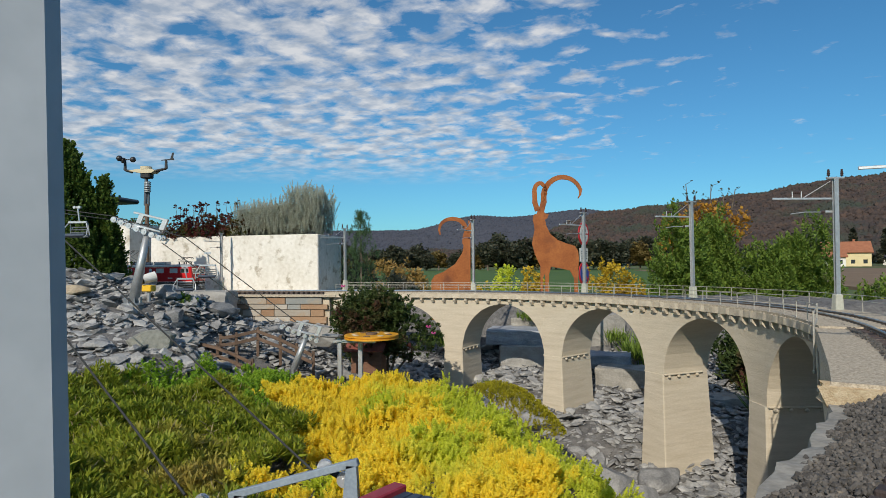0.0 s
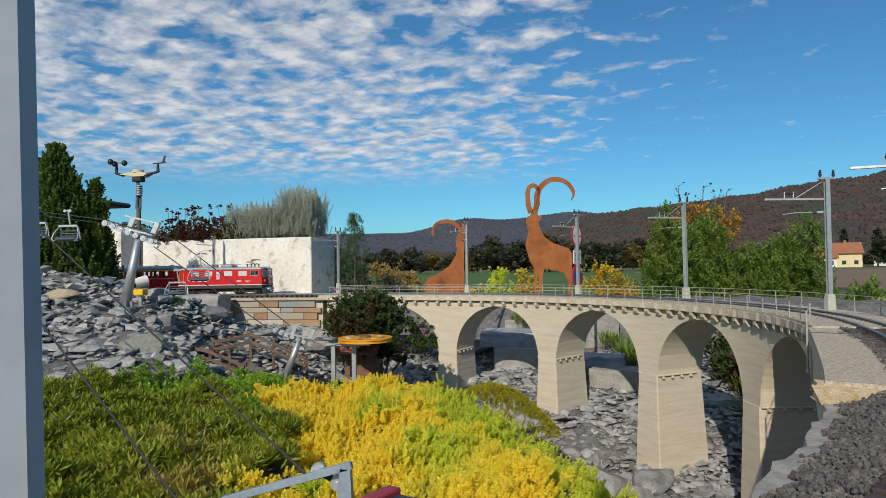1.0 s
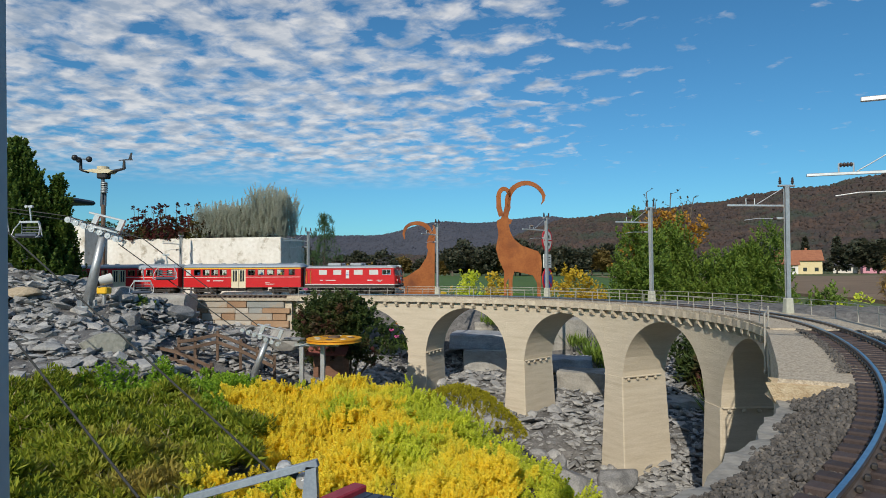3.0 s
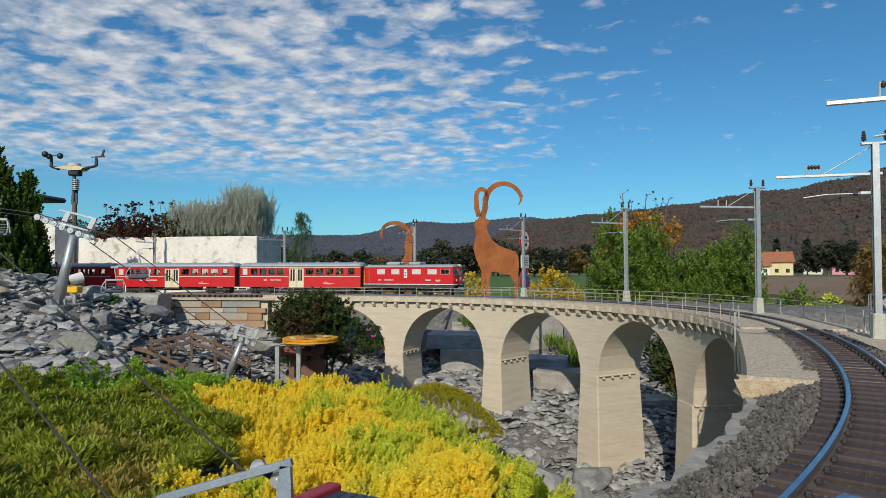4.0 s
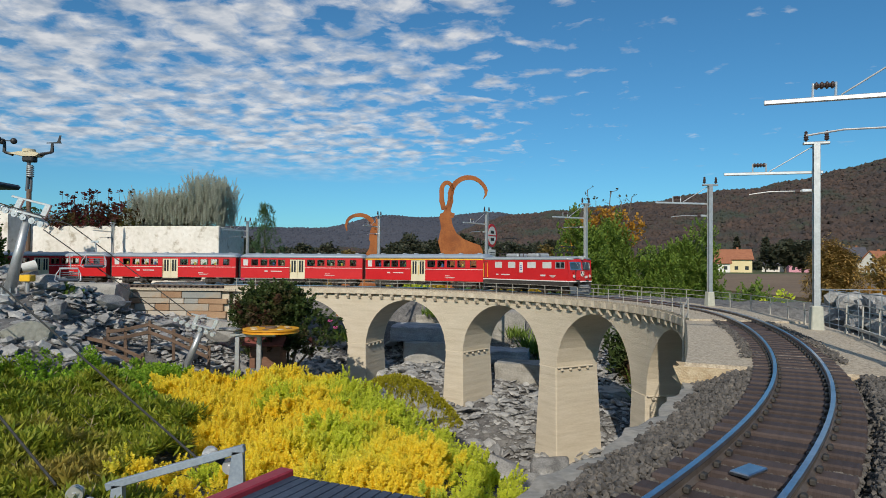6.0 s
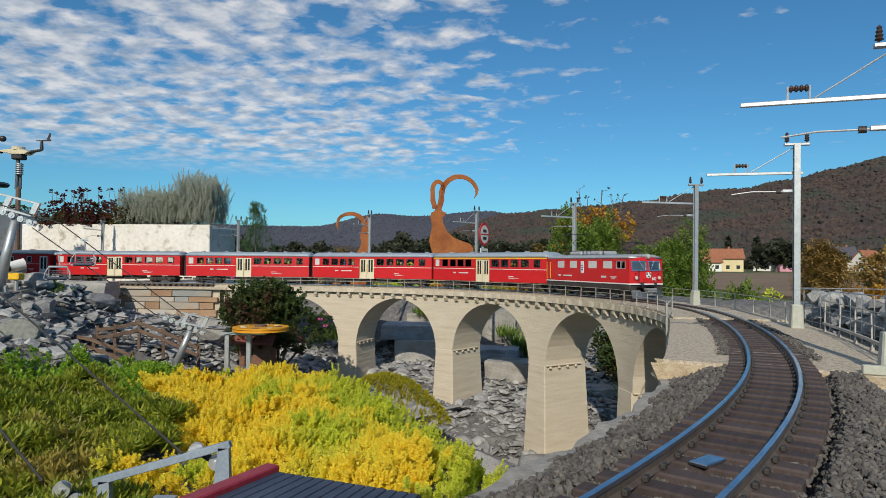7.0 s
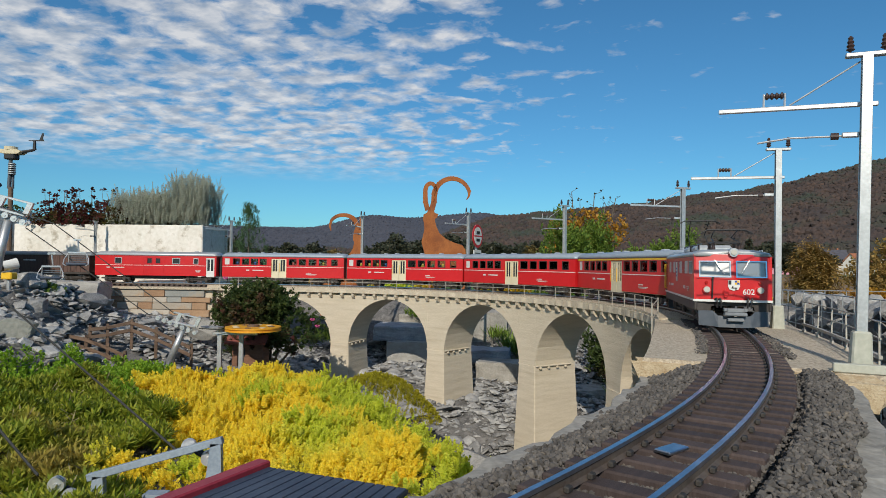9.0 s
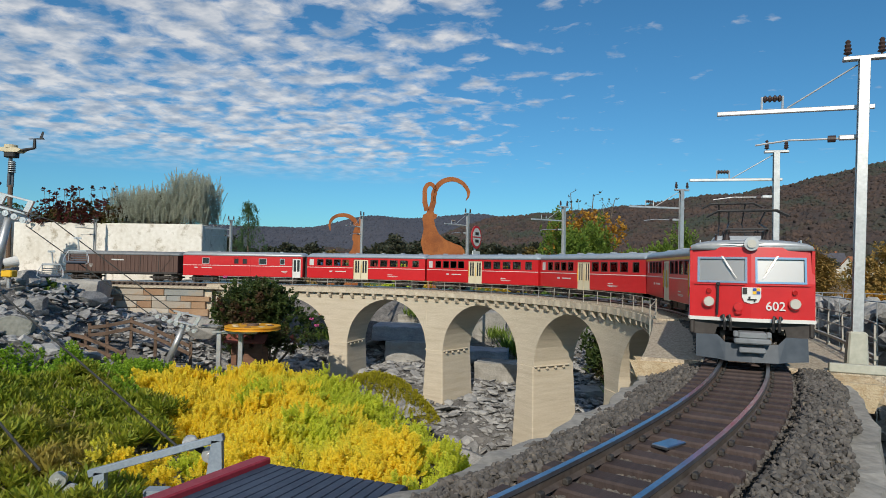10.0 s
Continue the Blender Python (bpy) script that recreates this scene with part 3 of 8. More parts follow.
def build_hill(name, label, dist, depth, az0, az1, crest, foot, material, seed, clump):
    """A wooded ridge: crowns of trees stand out along its slopes and skyline."""
    na, nd = 420, 46
    az = np.radians(np.linspace(az0, az1, na))
    top = dist * np.tan(np.radians(crest(np.degrees(az))))
    rng = np.random.default_rng(seed)
    V = np.zeros((nd, na, 3))
    for j in range(nd):
        f = j / (nd - 1)
        d = dist - depth * (1 - f)
        z = foot + (top - foot) * smoothstep(0, 1, np.full(na, f)) ** 0.9
        wob = rng.uniform(-1, 1, na) * clump * 0.3
        swell = np.sin(az * 60 + f * 7 + seed) * clump * 1.2 * f
        z = z + wob + swell * (1 - f)
        V[j, :, 0], V[j, :, 1], V[j, :, 2] = np.sin(az) * d, np.cos(az) * d, z
    idx = np.arange(nd * na).reshape(nd, na)
    q = np.stack([idx[:-1, :-1], idx[:-1, 1:], idx[1:, 1:], idx[1:, :-1]], -1).reshape(-1, 4)
    me = fast_mesh(name, V.reshape(-1, 3), q)
    me.materials.append(M[material])
    tagged(new(name, me), label, "hill", kind="structure")
    # crowns of the wood that covers it
    n = 14000
    a, f = np.radians(rng.uniform(max(az0, -40), min(az1, 50), n)), rng.uniform(0, 1, n) ** 0.8
    d = dist - depth * (1 - f)
    peak = dist * np.tan(np.radians(crest(np.degrees(a))))
    z = foot + (peak - foot) * smoothstep(0, 1, f) ** 0.9 + np.sin(a * 60 + f * 7 + seed) * clump * 1.2 * f * (1 - f)
    size = rng.uniform(0.6, 1.25, n) * clump * 1.7
    crowns = stone_shapes(rng, 8, 1.1)
    wood = scatter("woods", crowns, np.stack([np.sin(a) * d, np.cos(a) * d, z - clump * 0.2], -1), size, rotations(rng, n, 0.4), rng)
    wood.materials.append(M[material])
    tagged(new("woods", wood), "close-set tree crowns on " + label, "woods", kind="stuff")


def crest_far(a):
    return 3.05 + 1.35 * smoothstep(-13, -5, a) - 0.5 * smoothstep(3, 9, a) + 0.25 * np.sin(a * 0.5) * smoothstep(-12, -4, a)


def crest_near(a):
    e = 1.2 + 3.15 * smoothstep(-6, 6.5, a) + 0.7 * smoothstep(5, 16, a) + 0.95 * smoothstep(14, 24, a) + 2.1 * smoothstep(23, 38, a) + 3.0 * smoothstep(36, 60, a)
    return e + 0.06 * np.sin(a * 1.7)


build_hill("wooded_hill", "distant wooded ridge, its colour hazed blue-grey, under the sky", 2600, 900, -75, 30, crest_far, -5, "forestblue", 3, 5.5)
build_hill("wooded_hill", "brown autumn-wooded hill above the village", 900, 520, -14, 80, crest_near, 2, "forest", 5, 3.2)


# ---------------------------------------------------------------- viaduct
PIERS = [3.188, 2.660, 2.132, 1.597]       # along the track
HALF = 0.047                                # half a pier's width at the springing
SPRING, CROWN, DECK = -0.258, -0.054, -0.032
FACE, BACK = 0.085, 0.108
ENDS = (1.10, 3.80)
BASES = [-0.47, -0.56, -0.66, -0.66]


def soffit(s):
    """Height of the underside of the arches."""
    cuts = [(3.75, 3.235)] + [(a - HALF, b + HALF) for a, b in zip(PIERS, PIERS[1:])] + [(PIERS[-1] - HALF, 1.13)]
    for a, b in cuts:
        if b <= s <= a:
            t = (s - (a + b) / 2) / ((a - b) / 2)
            return SPRING + (CROWN - SPRING) * math.sqrt(max(0.0, 1 - t * t))
    return SPRING


def build_viaduct():
    via = thing("viaduct", "curved sand-coloured concrete model railway viaduct with round arches", "viaduct")
    rnd = random.Random(4)
    # walls and vaults
    bm = bmesh.new()
    cuts = sorted({*np.arange(ENDS[0], ENDS[1] + 1e-6, 0.012).tolist(), *[p + k * HALF for p in PIERS for k in (-1, 1)]})
    rows = []
    for s in cuts:
        lo = soffit(s)
        r = []
        for off in (FACE, -BACK):
            r.append([])
            for k in range(9):
                z = lo + (DECK - lo) * k / 8
                x, y, _ = along(s, off + 0.0003 * math.sin(z * 510 + s * 3) * (1 if off > 0 else -1))
                r[-1].append(bm.verts.new((x, y, z)))
        rows.append(r)
    for a, b in zip(rows, rows[1:]):
        for k in range(8):
            bm.faces.new((a[0][k], b[0][k], b[0][k + 1], a[0][k + 1]))
            bm.faces.new((a[1][k + 1], b[1][k + 1], b[1][k], a[1][k]))
        bm.faces.new((a[0][0], a[1][0], b[1][0], b[0][0]))
        bm.faces.new((a[0][8], b[0][8], b[1][8], a[1][8]))
    bmesh.ops.remove_doubles(bm, verts=bm.verts[:], dist=1e-5)
    bmesh.ops.recalc_face_normals(bm, faces=bm.faces[:])
    part("arch_wall", bm, "concrete", via, "smooth board-marked concrete arches")
    # piers, battered towards the foot
    for c, base in zip(PIERS, BASES):
        bm = bmesh.new()
        rings = []
        steps = 22
        for i in range(steps + 1):
            z = SPRING + (base - SPRING) * i / steps
            g = 1 + 0.34 * (SPRING - z) / 0.33
            e = 0.0003 * math.sin(i * 2.3)
            ring = []
            for ds, off in ((-1, 1), (1, 1), (1, -1), (-1, -1)):
                x, y, _ = along(c + ds * (HALF * g + e), off * ((FACE if off > 0 else BACK) + 0.026 * (g - 1) + e + 0.002))
                ring.append(bm.verts.new((x, y, z)))
            rings.append(ring)
        for a, b in zip(rings, rings[1:]):
            for k in range(4):
                l = (k + 1) % 4
                bm.faces.new((a[k], a[l], b[l], b[k]))
        bm.faces.new(rings[0][::-1]); bm.faces.new(rings[-1])
        bmesh.ops.recalc_face_normals(bm, faces=bm.faces[:])
        es = [e for e in bm.edges if abs(e.verts[0].co.z - e.verts[1].co.z) > 0.005]
        bmesh.ops.bevel(bm, geom=es, offset=0.003, segments=1, affect="EDGES")
        part("pier", bm, "concrete", via)
        # impost band with small brackets on the faces under the vaults
        for sgn in (-1, 1):
            bm = bmesh.new()
            x, y, h = along(c + sgn * (HALF + 0.004), 0)
            box(bm, (0, 0, SPRING), (0.009, 2 * FACE - 0.004, 0.006), bevel=0.002)
            for k in range(4):
                box(bm, (sgn * 0.003, -FACE + 0.03 + k * 0.04, SPRING - 0.007), (0.010, 0.011, 0.010), bevel=0.003)
            bmesh.ops.transform(bm, matrix=pose(x, y, 0, 0, 0, math.degrees(h)), verts=bm.verts[:])
            part("impost", bm, "concrete", via)
    # end block of the far abutment and the near one
    for a, b, z in ((3.72, 3.82, -0.30), (1.02, 1.13, -0.60)):
        bm = bmesh.new()
        sweep(bm, [(FACE - 0.001, DECK - 0.001), (-FACE + 0.001, DECK - 0.001), (-FACE + 0.001, z), (FACE - 0.001, z)], a, b)
        part("abutment", bm, "concrete", via)
    # deck slab with a worn rim
    bm = bmesh.new()
    sweep(bm, [(0.103, -0.012), (0.103, -0.030), (0.096, DECK), (-0.118, DECK), (-0.122, -0.030), (-0.122, -0.012)], 1.02, 3.86, 0.015,
          jitter=lambda s, k: 0.0012 * math.sin(s * 91 + k * 2) + 0.001 * math.sin(s * 237 + k))
    part("deck", bm, "deck", via, "rough mortar deck slab with a chipped rim")
    # corbels under the rim
    me = None
    n = 47
    for i in range(n):
        s = 1.06 + (3.76 - 1.06) * i / (n - 1)
        x, y, h = along(s, 0.092)
        if me is None:
            bm = bmesh.new()
            plate(bm, [(-0.005, 0.010), (-0.005, -0.010), (0.003, -0.009), (0.011, 0.001), (0.011, 0.010)], 0.012)
            me = bpy.data.meshes.new("corbel")
            bm.to_mesh(me); bm.free()
        ob = part_of_mesh("corbel", me, "deck", via)
        ob.matrix_basis = pose(x, y, DECK - 0.010, rnd.uniform(-4, 4), rnd.uniform(-4, 4), math.degrees(h) + 90)
    return via


build_viaduct()


def build_bed():
    # gravelled slab between the viaduct and the ballast
    bm = bmesh.new()
    rows = sweep(bm, [(0.118, -0.010), (0.122, -0.026), (0.10, -0.052), (-0.12, -0.052), (-0.150, -0.04), (-0.145, -0.010)], 0.43, 1.10, 0.02,
          jitter=lambda s, k: 0.0006 * math.sin(s * 37 + k) + 0.0005 * math.sin(s * 191 + 2 * k))
    for i, row in enumerate(rows):          # its inner edge runs straighter than the track
        f = i / (len(rows) - 1)
        for v, o in zip(row, (0.118, 0.122, 0.10)):
            x, y, _ = along(0.43 + 0.67 * f, o + 0.013 * math.sin(math.pi * f) - 0.012 * f)
            v.co.x, v.co.y = x, y
    tagged(part("gravel_slab", bm, "gravel"), "tan slab of bonded fine gravel beside the track", "track bed", kind="structure")
    bm = bmesh.new()
    sweep(bm, [(0.1, -0.0125), (-0.118, -0.0125), (-0.118, -0.006), (0.1, -0.006)], 1.08, 3.86, 0.02)
    tagged(part("gravel_topping", bm, "gravel"), "fine gravel topping on the viaduct deck", "track bed", kind="structure")
    # crumbling ochre mortar edge where the slab ends
    bm = bmesh.new()
    sweep(bm, [(0.124, -0.014), (0.126, -0.030), (0.112, -0.044), (-0.12, -0.046), (-0.136, -0.040), (-0.132, -0.016)], 0.405, 0.445, 0.006,
          jitter=lambda s, k: 0.006 * math.sin(s * 160 + 3 * k))
    tagged(part("mortar_edge", bm, "mortar"), "ochre crumbling mortar edge of the slab", "track bed", kind="structure")
    # concrete trough that holds the ballast
    bm = bmesh.new()
    jit = lambda s, k: 0.0024 * math.sin(s * 43 + k) + 0.0018 * math.sin(s * 117 + 2 * k)
    sweep(bm, [(0.094, -0.042), (0.097, -0.029), (0.117, -0.031), (0.121, -0.06), (0.124, -0.75), (0.092, -0.75)], -0.28, 0.44, 0.02, jitter=jit)
    tagged(part("kerb", bm, "kerb"), "grey concrete kerb along the ballast", "kerb", kind="structure")
    bm = bmesh.new()
    sweep(bm, [(-0.084, -0.03), (-0.086, -0.020), (-0.105, -0.022), (-0.109, -0.06), (-0.111, -0.75), (-0.082, -0.75)], -0.28, 0.44, 0.02, jitter=jit)
    tagged(part("kerb", bm, "kerb"), "grey concrete kerb with a rough edge", "kerb", kind="structure")
    bm = bmesh.new()
    sweep(bm, [(0.095, -0.040), (0.060, -0.026), (0.083, -0.75), (-0.081, -0.75), (-0.085, -0.028)], -0.28, 0.44, 0.03)
    tagged(part("ballast_bed", bm, "soil"), "dark bed under the loose ballast", "track bed", kind="structure")


build_bed()


def build_stone_wall():
    """Coursed ledge-stone wall that carries the straight track."""
    wall = thing("retaining_wall", "retaining wall of long tan and rust ledge stones", "wall", kind="structure")
    bm = bmesh.new()
    sweep(bm, [(0.085, -0.03), (-0.6, -0.03), (-0.6, -0.6), (0.085, -0.6)], 3.84, 7.6, 0.05)
    part("core", bm, "deck", wall)
    bm = bmesh.new()
    sweep(bm, [(0.11, -0.018), (0.11, -0.029), (-0.6, -0.029), (-0.6, -0.018)], 3.80, 7.6, 0.05)
    part("track_slab", bm, "gravel", wall)
    return wall


retaining_wall = build_stone_wall()


# ---------------------------------------------------------------- track
def build_track():
    track = thing("railway_track", "narrow-gauge model track with steel rails on brown sleepers", "track")
    for o in (0.0235, -0.0235):
        bm = bmesh.new()
        sweep(bm, [(o - 0.0016, 0.0), (o + 0.0016, 0.0), (o + 0.0018, -0.0022), (o - 0.0018, -0.0022)], -0.28, 7.5, 0.02)
        part("rail_head", bm, "rail", track, "worn bright rail head")
        bm = bmesh.new()
        sweep(bm, [(o - 0.0007, -0.0021), (o + 0.0007, -0.0021), (o + 0.0007, -0.0068), (o + 0.0032, -0.0085), (o - 0.0032, -0.0085), (o - 0.0007, -0.0068)], -0.28, 7.5, 0.02)
        part("rail_foot", bm, "railweb", track, "brown rail web and foot")
    bm = bmesh.new()
    box(bm, (0, 0, -0.0125), (0.0145, 0.091, 0.008), bevel=0.0012)
    me = bpy.data.meshes.new("sleeper")
    bm.to_mesh(me); bm.free()
    bm = bmesh.new()
    box(bm, (0, 0, -0.0066), (0.0055, 0.0032, 0.0034), bevel=0.0007)
    mc = bpy.data.meshes.new("rail_clip")
    bm.to_mesh(mc); bm.free()
    s, k = -0.26, 0
    while s < 7.4:
        ob = part_of_mesh("sleeper", me, "sleeper", track)
        ob.matrix_basis = on_track(s) @ pose(0, 0, 0, 0, 0, 1.2 * math.sin(k * 2.7))
        if s < 1.65:
            for o in (0.0277, 0.0193, -0.0193, -0.0277):
                part_of_mesh("rail_clip", mc, "clipblack", ob).matrix_basis = pose(0, o, 0)
        s, k = s + 0.0265, k + 1

    bm = bmesh.new()
    box(bm, (0, 0, 0), (0.022, 0.011, 0.0022), bevel=0.0006)
    pl = part("contact_plate", bm, "rail", track, "blue-grey metal plate between the rails")
    pl.matrix_basis = on_track(0.005, 0.003, -0.0072) @ pose(0, 0, 0, 0, 0, -14)


build_track()


# ---------------------------------------------------------------- train
def bogie(parent, x, wheel_r=0.0187, base=0.088, label="dark bogie frame"):
    """A bogie at x under its vehicle; returns the turning part."""
    bm = bmesh.new()
    for sgn in (-1, 1):
        box(bm, (0, sgn * 0.040, 0.0205), (base + 0.05, 0.006, 0.008), bevel=0.0015)
        for k in (-1, 1):
            box(bm, (k * base / 2, sgn * 0.0435, 0.018), (0.016, 0.007, 0.017), bevel=0.0025)
        for k in (-0.28, 0.28):
            rod(bm, (k * base, sgn * 0.043, 0.009), (k * base, sgn * 0.043, 0.026), 0.0042, n=8)
        box(bm, (0, sgn * 0.043, 0.012), (base * 0.8, 0.004, 0.005), bevel=0.001)
    box(bm, (0, 0, 0.022), (0.03, 0.08, 0.012), bevel=0.002)
    b = part("bogie", bm, "frame", parent, label)
    b.matrix_basis = pose(x, 0, 0)
    for k in (-1, 1):
        bm = bmesh.new()
        for sgn in (-1, 1):
            disc(bm, (0, sgn * 0.0245, 0), (0, 1, 0), wheel_r, 0.004, 20)
            disc(bm, (0, sgn * 0.0222, 0), (0, 1, 0), wheel_r + 0.002, 0.0012, 20)
            for a in range(4):
                box(bm, (0.007 * math.cos(a * math.pi / 2), sgn * 0.0268, 0.007 * math.sin(a * math.pi / 2)), (0.005, 0.0008, 0.005))
        rod(bm, (0, -0.03, 0), (0, 0.03, 0), 0.003)
        w = part("wheelset", bm, "railweb", b)
        w.matrix_basis = pose(k * base / 2, 0, wheel_r)
    return b


def arched_roof(bm, L, w, z0, z1, n=10, end=0.012):
    """A roof curved across its width, drawn in at the ends."""
    rows = []
    for x, k in ((-L / 2, 0.0), (-L / 2 + end, 1.0), (L / 2 - end, 1.0), (L / 2, 0.0)):
        row = []
        for i in range(n + 1):
            a = math.pi * i / n
            y = -math.cos(a) * w / 2
            z = z0 + (z1 - z0) * (math.sin(a) ** 0.62) * (0.55 + 0.45 * k)
            row.append(bm.verts.new((x, y, z)))
        rows.append(row)
    for a, b in zip(rows, rows[1:]):
        for i in range(n):
            bm.faces.new((a[i], b[i], b[i + 1], a[i + 1]))
    bm.faces.new(rows[0]); bm.faces.new(rows[-1][::-1])
    for a, b in zip(rows, rows[1:]):
        bm.faces.new((a[0], a[n], b[n], b[0]))
    bmesh.ops.recalc_face_normals(bm, faces=bm.faces[:])


def bars(bm, x, y, z, w, h, rows, sgn):
    """Lettering as plain bars on a side."""
    for k in range(rows):
        ww = w * (1.0 - 0.25 * k)
        box(bm, (x, y + sgn * 0.0004, z - k * h * 1.7), (ww, 0.0008, h))


def figure(parent, x, y, z, k):
    """A seated passenger figure as a plain shape."""
    bm = bmesh.new()
    bmesh.ops.create_uvsphere(bm, u_segments=8, v_segments=6, radius=0.0055, matrix=pose(x, y, z + 0.019))
    rod(bm, (x, y, z - 0.012), (x, y, z + 0.013), 0.009, 0.0055, 8)
    part("figure", bm, FIGURE[k % len(FIGURE)], parent, "small plain seated figure")


FIGURE = [mat("figure_cloth_" + n, c, rough=0.7, bump=0) for n, c in (("blue", (0.06, 0.15, 0.4)), ("cream", (0.55, 0.45, 0.33)), ("red", (0.5, 0.1, 0.08)), ("green", (0.1, 0.2, 0.1)), ("yellow", (0.65, 0.5, 0.1)))]

COACH_L, COACH_W = 0.606, 0.108
WIN = [(.09, .147), (.167, .225), (.24, .30), (.314, .373), (.554, .618), (.637, .696), (.716, .78), (.80, .863), (.90, .95)]


def coach(first, label, seed):
    c = thing("passenger_coach", label, "railway coach", group="red train")
    L, w, z0, z1 = COACH_L, COACH_W, 0.034, 0.130
    # seen from the viaduct's inner side the coach's rear is at its own left
    X = lambda f: -L / 2 + f * L
    holes = [(X(a), X(b), 0.092, 0.1215) for a, b in WIN] + [(X(.02), X(.06), 0.092, 0.1215), (X(.41), X(.535), 0.026, 0.1225)]
    for sgn in (-1, 1):
        bm = bmesh.new()
        pierced(bm, -L / 2, L / 2, z0, z1, [h if h[2] > z0 else (h[0], h[1], z0, h[3]) for h in holes], 0.003, pose(0, sgn * (w / 2 - 0.0015), 0))
        part("side_wall", bm, "red", c)
        bm = bmesh.new()
        for a, b in ((0, .41), (.535, 1)):
            box(bm, ((X(a) + X(b)) / 2, sgn * (w / 2 + 0.0003), 0.0835), (X(b) - X(a), 0.0012, 0.0022))
        part("stripe", bm, "white", c, "thin white waist stripe")
        if first:
            bm = bmesh.new()
            box(bm, (0, sgn * (w / 2 + 0.0003), 0.1262), (L, 0.0012, 0.0048))
            part("class_stripe", bm, "yellow", c, "yellow first-class stripe at the eaves")
        for a, b in WIN:
            bm = bmesh.new()
            box(bm, ((X(a) + X(b)) / 2, sgn * (w / 2 - 0.0022), 0.107), (X(b) - X(a), 0.0008, 0.0295))
            part("window_pane", bm, "glass", c)
            bm = bmesh.new()
            pierced(bm, X(a), X(b), 0.092, 0.1215, [(X(a) + 0.0014, X(b) - 0.0014, 0.0934, 0.1201)], 0.0022, pose(0, sgn * (w / 2 - 0.0006), 0))
            part("window_frame", bm, "frame", c)
        bm = bmesh.new()
        box(bm, (X(.04), sgn * (w / 2 - 0.0018), 0.107), (0.0245, 0.0012, 0.0295))
        part("frosted_pane", bm, "blind", c, "frosted white lavatory pane")
        for k in (0, 1):
            x0 = X(.41 + .0625 * k)
            bm = bmesh.new()
            wd = X(.0625) - X(0)
            pierced(bm, x0 + 0.0008, x0 + wd - 0.0008, 0.030, 0.1215, [(x0 + 0.008, x0 + wd / 2 - 0.0015, 0.062, 0.117), (x0 + wd / 2 + 0.0015, x0 + wd - 0.008, 0.062, 0.117)], 0.003, pose(0, sgn * (w / 2 - 0.0035), 0))
            d = part("door", bm, "beige", c, "beige folding door with narrow panes")
            bm = bmesh.new()
            box(bm, (x0 + wd / 2, sgn * (w / 2 - 0.0042), 0.0895), (wd - 0.016, 0.0008, 0.054))
            part("door_pane", bm, "darkpane", d)
            bm = bmesh.new()
            rod(bm, (x0 + 0.004, sgn * (w / 2), 0.06), (x0 + 0.004, sgn * (w / 2), 0.1), 0.0008)
            part("handle", bm, "yellow", d)
        bm = bmesh.new()
        box(bm, (X(.4725), sgn * (w / 2 - 0.002), 0.0245), (0.084, 0.016, 0.004), bevel=0.001)
        part("door_step", bm, "frame", c)
        bm = bmesh.new()
        box(bm, (X(.215), sgn * (w / 2 + 0.0004), 0.066), (0.016, 0.0008, 0.006), ry=0)
        bars(bm, X(.30), sgn * w / 2, 0.066, 0.055, 0.0042, 1, sgn)
        bars(bm, X(.72), sgn * w / 2, 0.056, 0.024, 0.0026, 1, sgn)
        bars(bm, X(.74), sgn * w / 2, 0.050, 0.052, 0.0016, 2, sgn)
        part("lettering", bm, "blind", c, "small white lettering bars")
    for k in (-1, 1):
        bm = bmesh.new()
        pierced(bm, -w / 2 + 0.003, w / 2 - 0.003, z0, z1 + 0.006, [(-0.016, 0.016, z0 + 0.006, 0.118)], 0.003, pose(k * (L / 2 - 0.0015), 0, 0, 0, 0, 90))
        part("end_wall", bm, "red", c)
        bm = bmesh.new()
        pierced(bm, -0.019, 0.019, 0.032, 0.125, [(-0.014, 0.014, 0.038, 0.119)], 0.012, pose(k * (L / 2 + 0.006), 0, 0, 0, 0, 90))
        part("gangway", bm, "black", c, "black rubber gangway")
        bm = bmesh.new()
        box(bm, (k * (L / 2 + 0.008), 0, 0.022), (0.02, 0.012, 0.008), bevel=0.002)
        part("coupler", bm, "frame", c)
        bogie(c, k * 0.205)
    bm = bmesh.new()
    arched_roof(bm, L + 0.004, w + 0.004, z1, 0.1505)
    smooth(part("roof", bm, "roofgrey", c, "curved grey roof"))
    bm = bmesh.new()
    box(bm, (0, 0, 0.0345), (L - 0.008, w - 0.008, 0.004))
    part("floor", bm, "cream", c)
    for f in (.1, .3, .4, .62, .78, .93):
        bm = bmesh.new()
        box(bm, (X(f), 0, 0.1515), (0.014, 0.020, 0.005), bevel=0.0015)
        part("roof_vent", bm, "silver", c)
    bm = bmesh.new()
    for f, s in ((.34, .07), (.48, .05), (.6, .08)):
        box(bm, (X(f), 0, 0.024), (s, 0.07, 0.018), bevel=0.002)
    part("underfloor_box", bm, "frame", c)
    rnd = random.Random(seed)
    for a, b in WIN[:8]:
        x = X((a + b) / 2)
        bm = bmesh.new()
        for sgn in (-1, 1):
            box(bm, (x + 0.014, sgn * 0.03, 0.072), (0.006, 0.04, 0.055), bevel=0.002)
            box(bm, (x + 0.004, sgn * 0.03, 0.054), (0.018, 0.04, 0.008), bevel=0.002)
        part("seat", bm, "seat", c)
        if rnd.random() < 0.7:
            figure(c, x - 0.004, -0.034, 0.083, rnd.randrange(5))
    return c


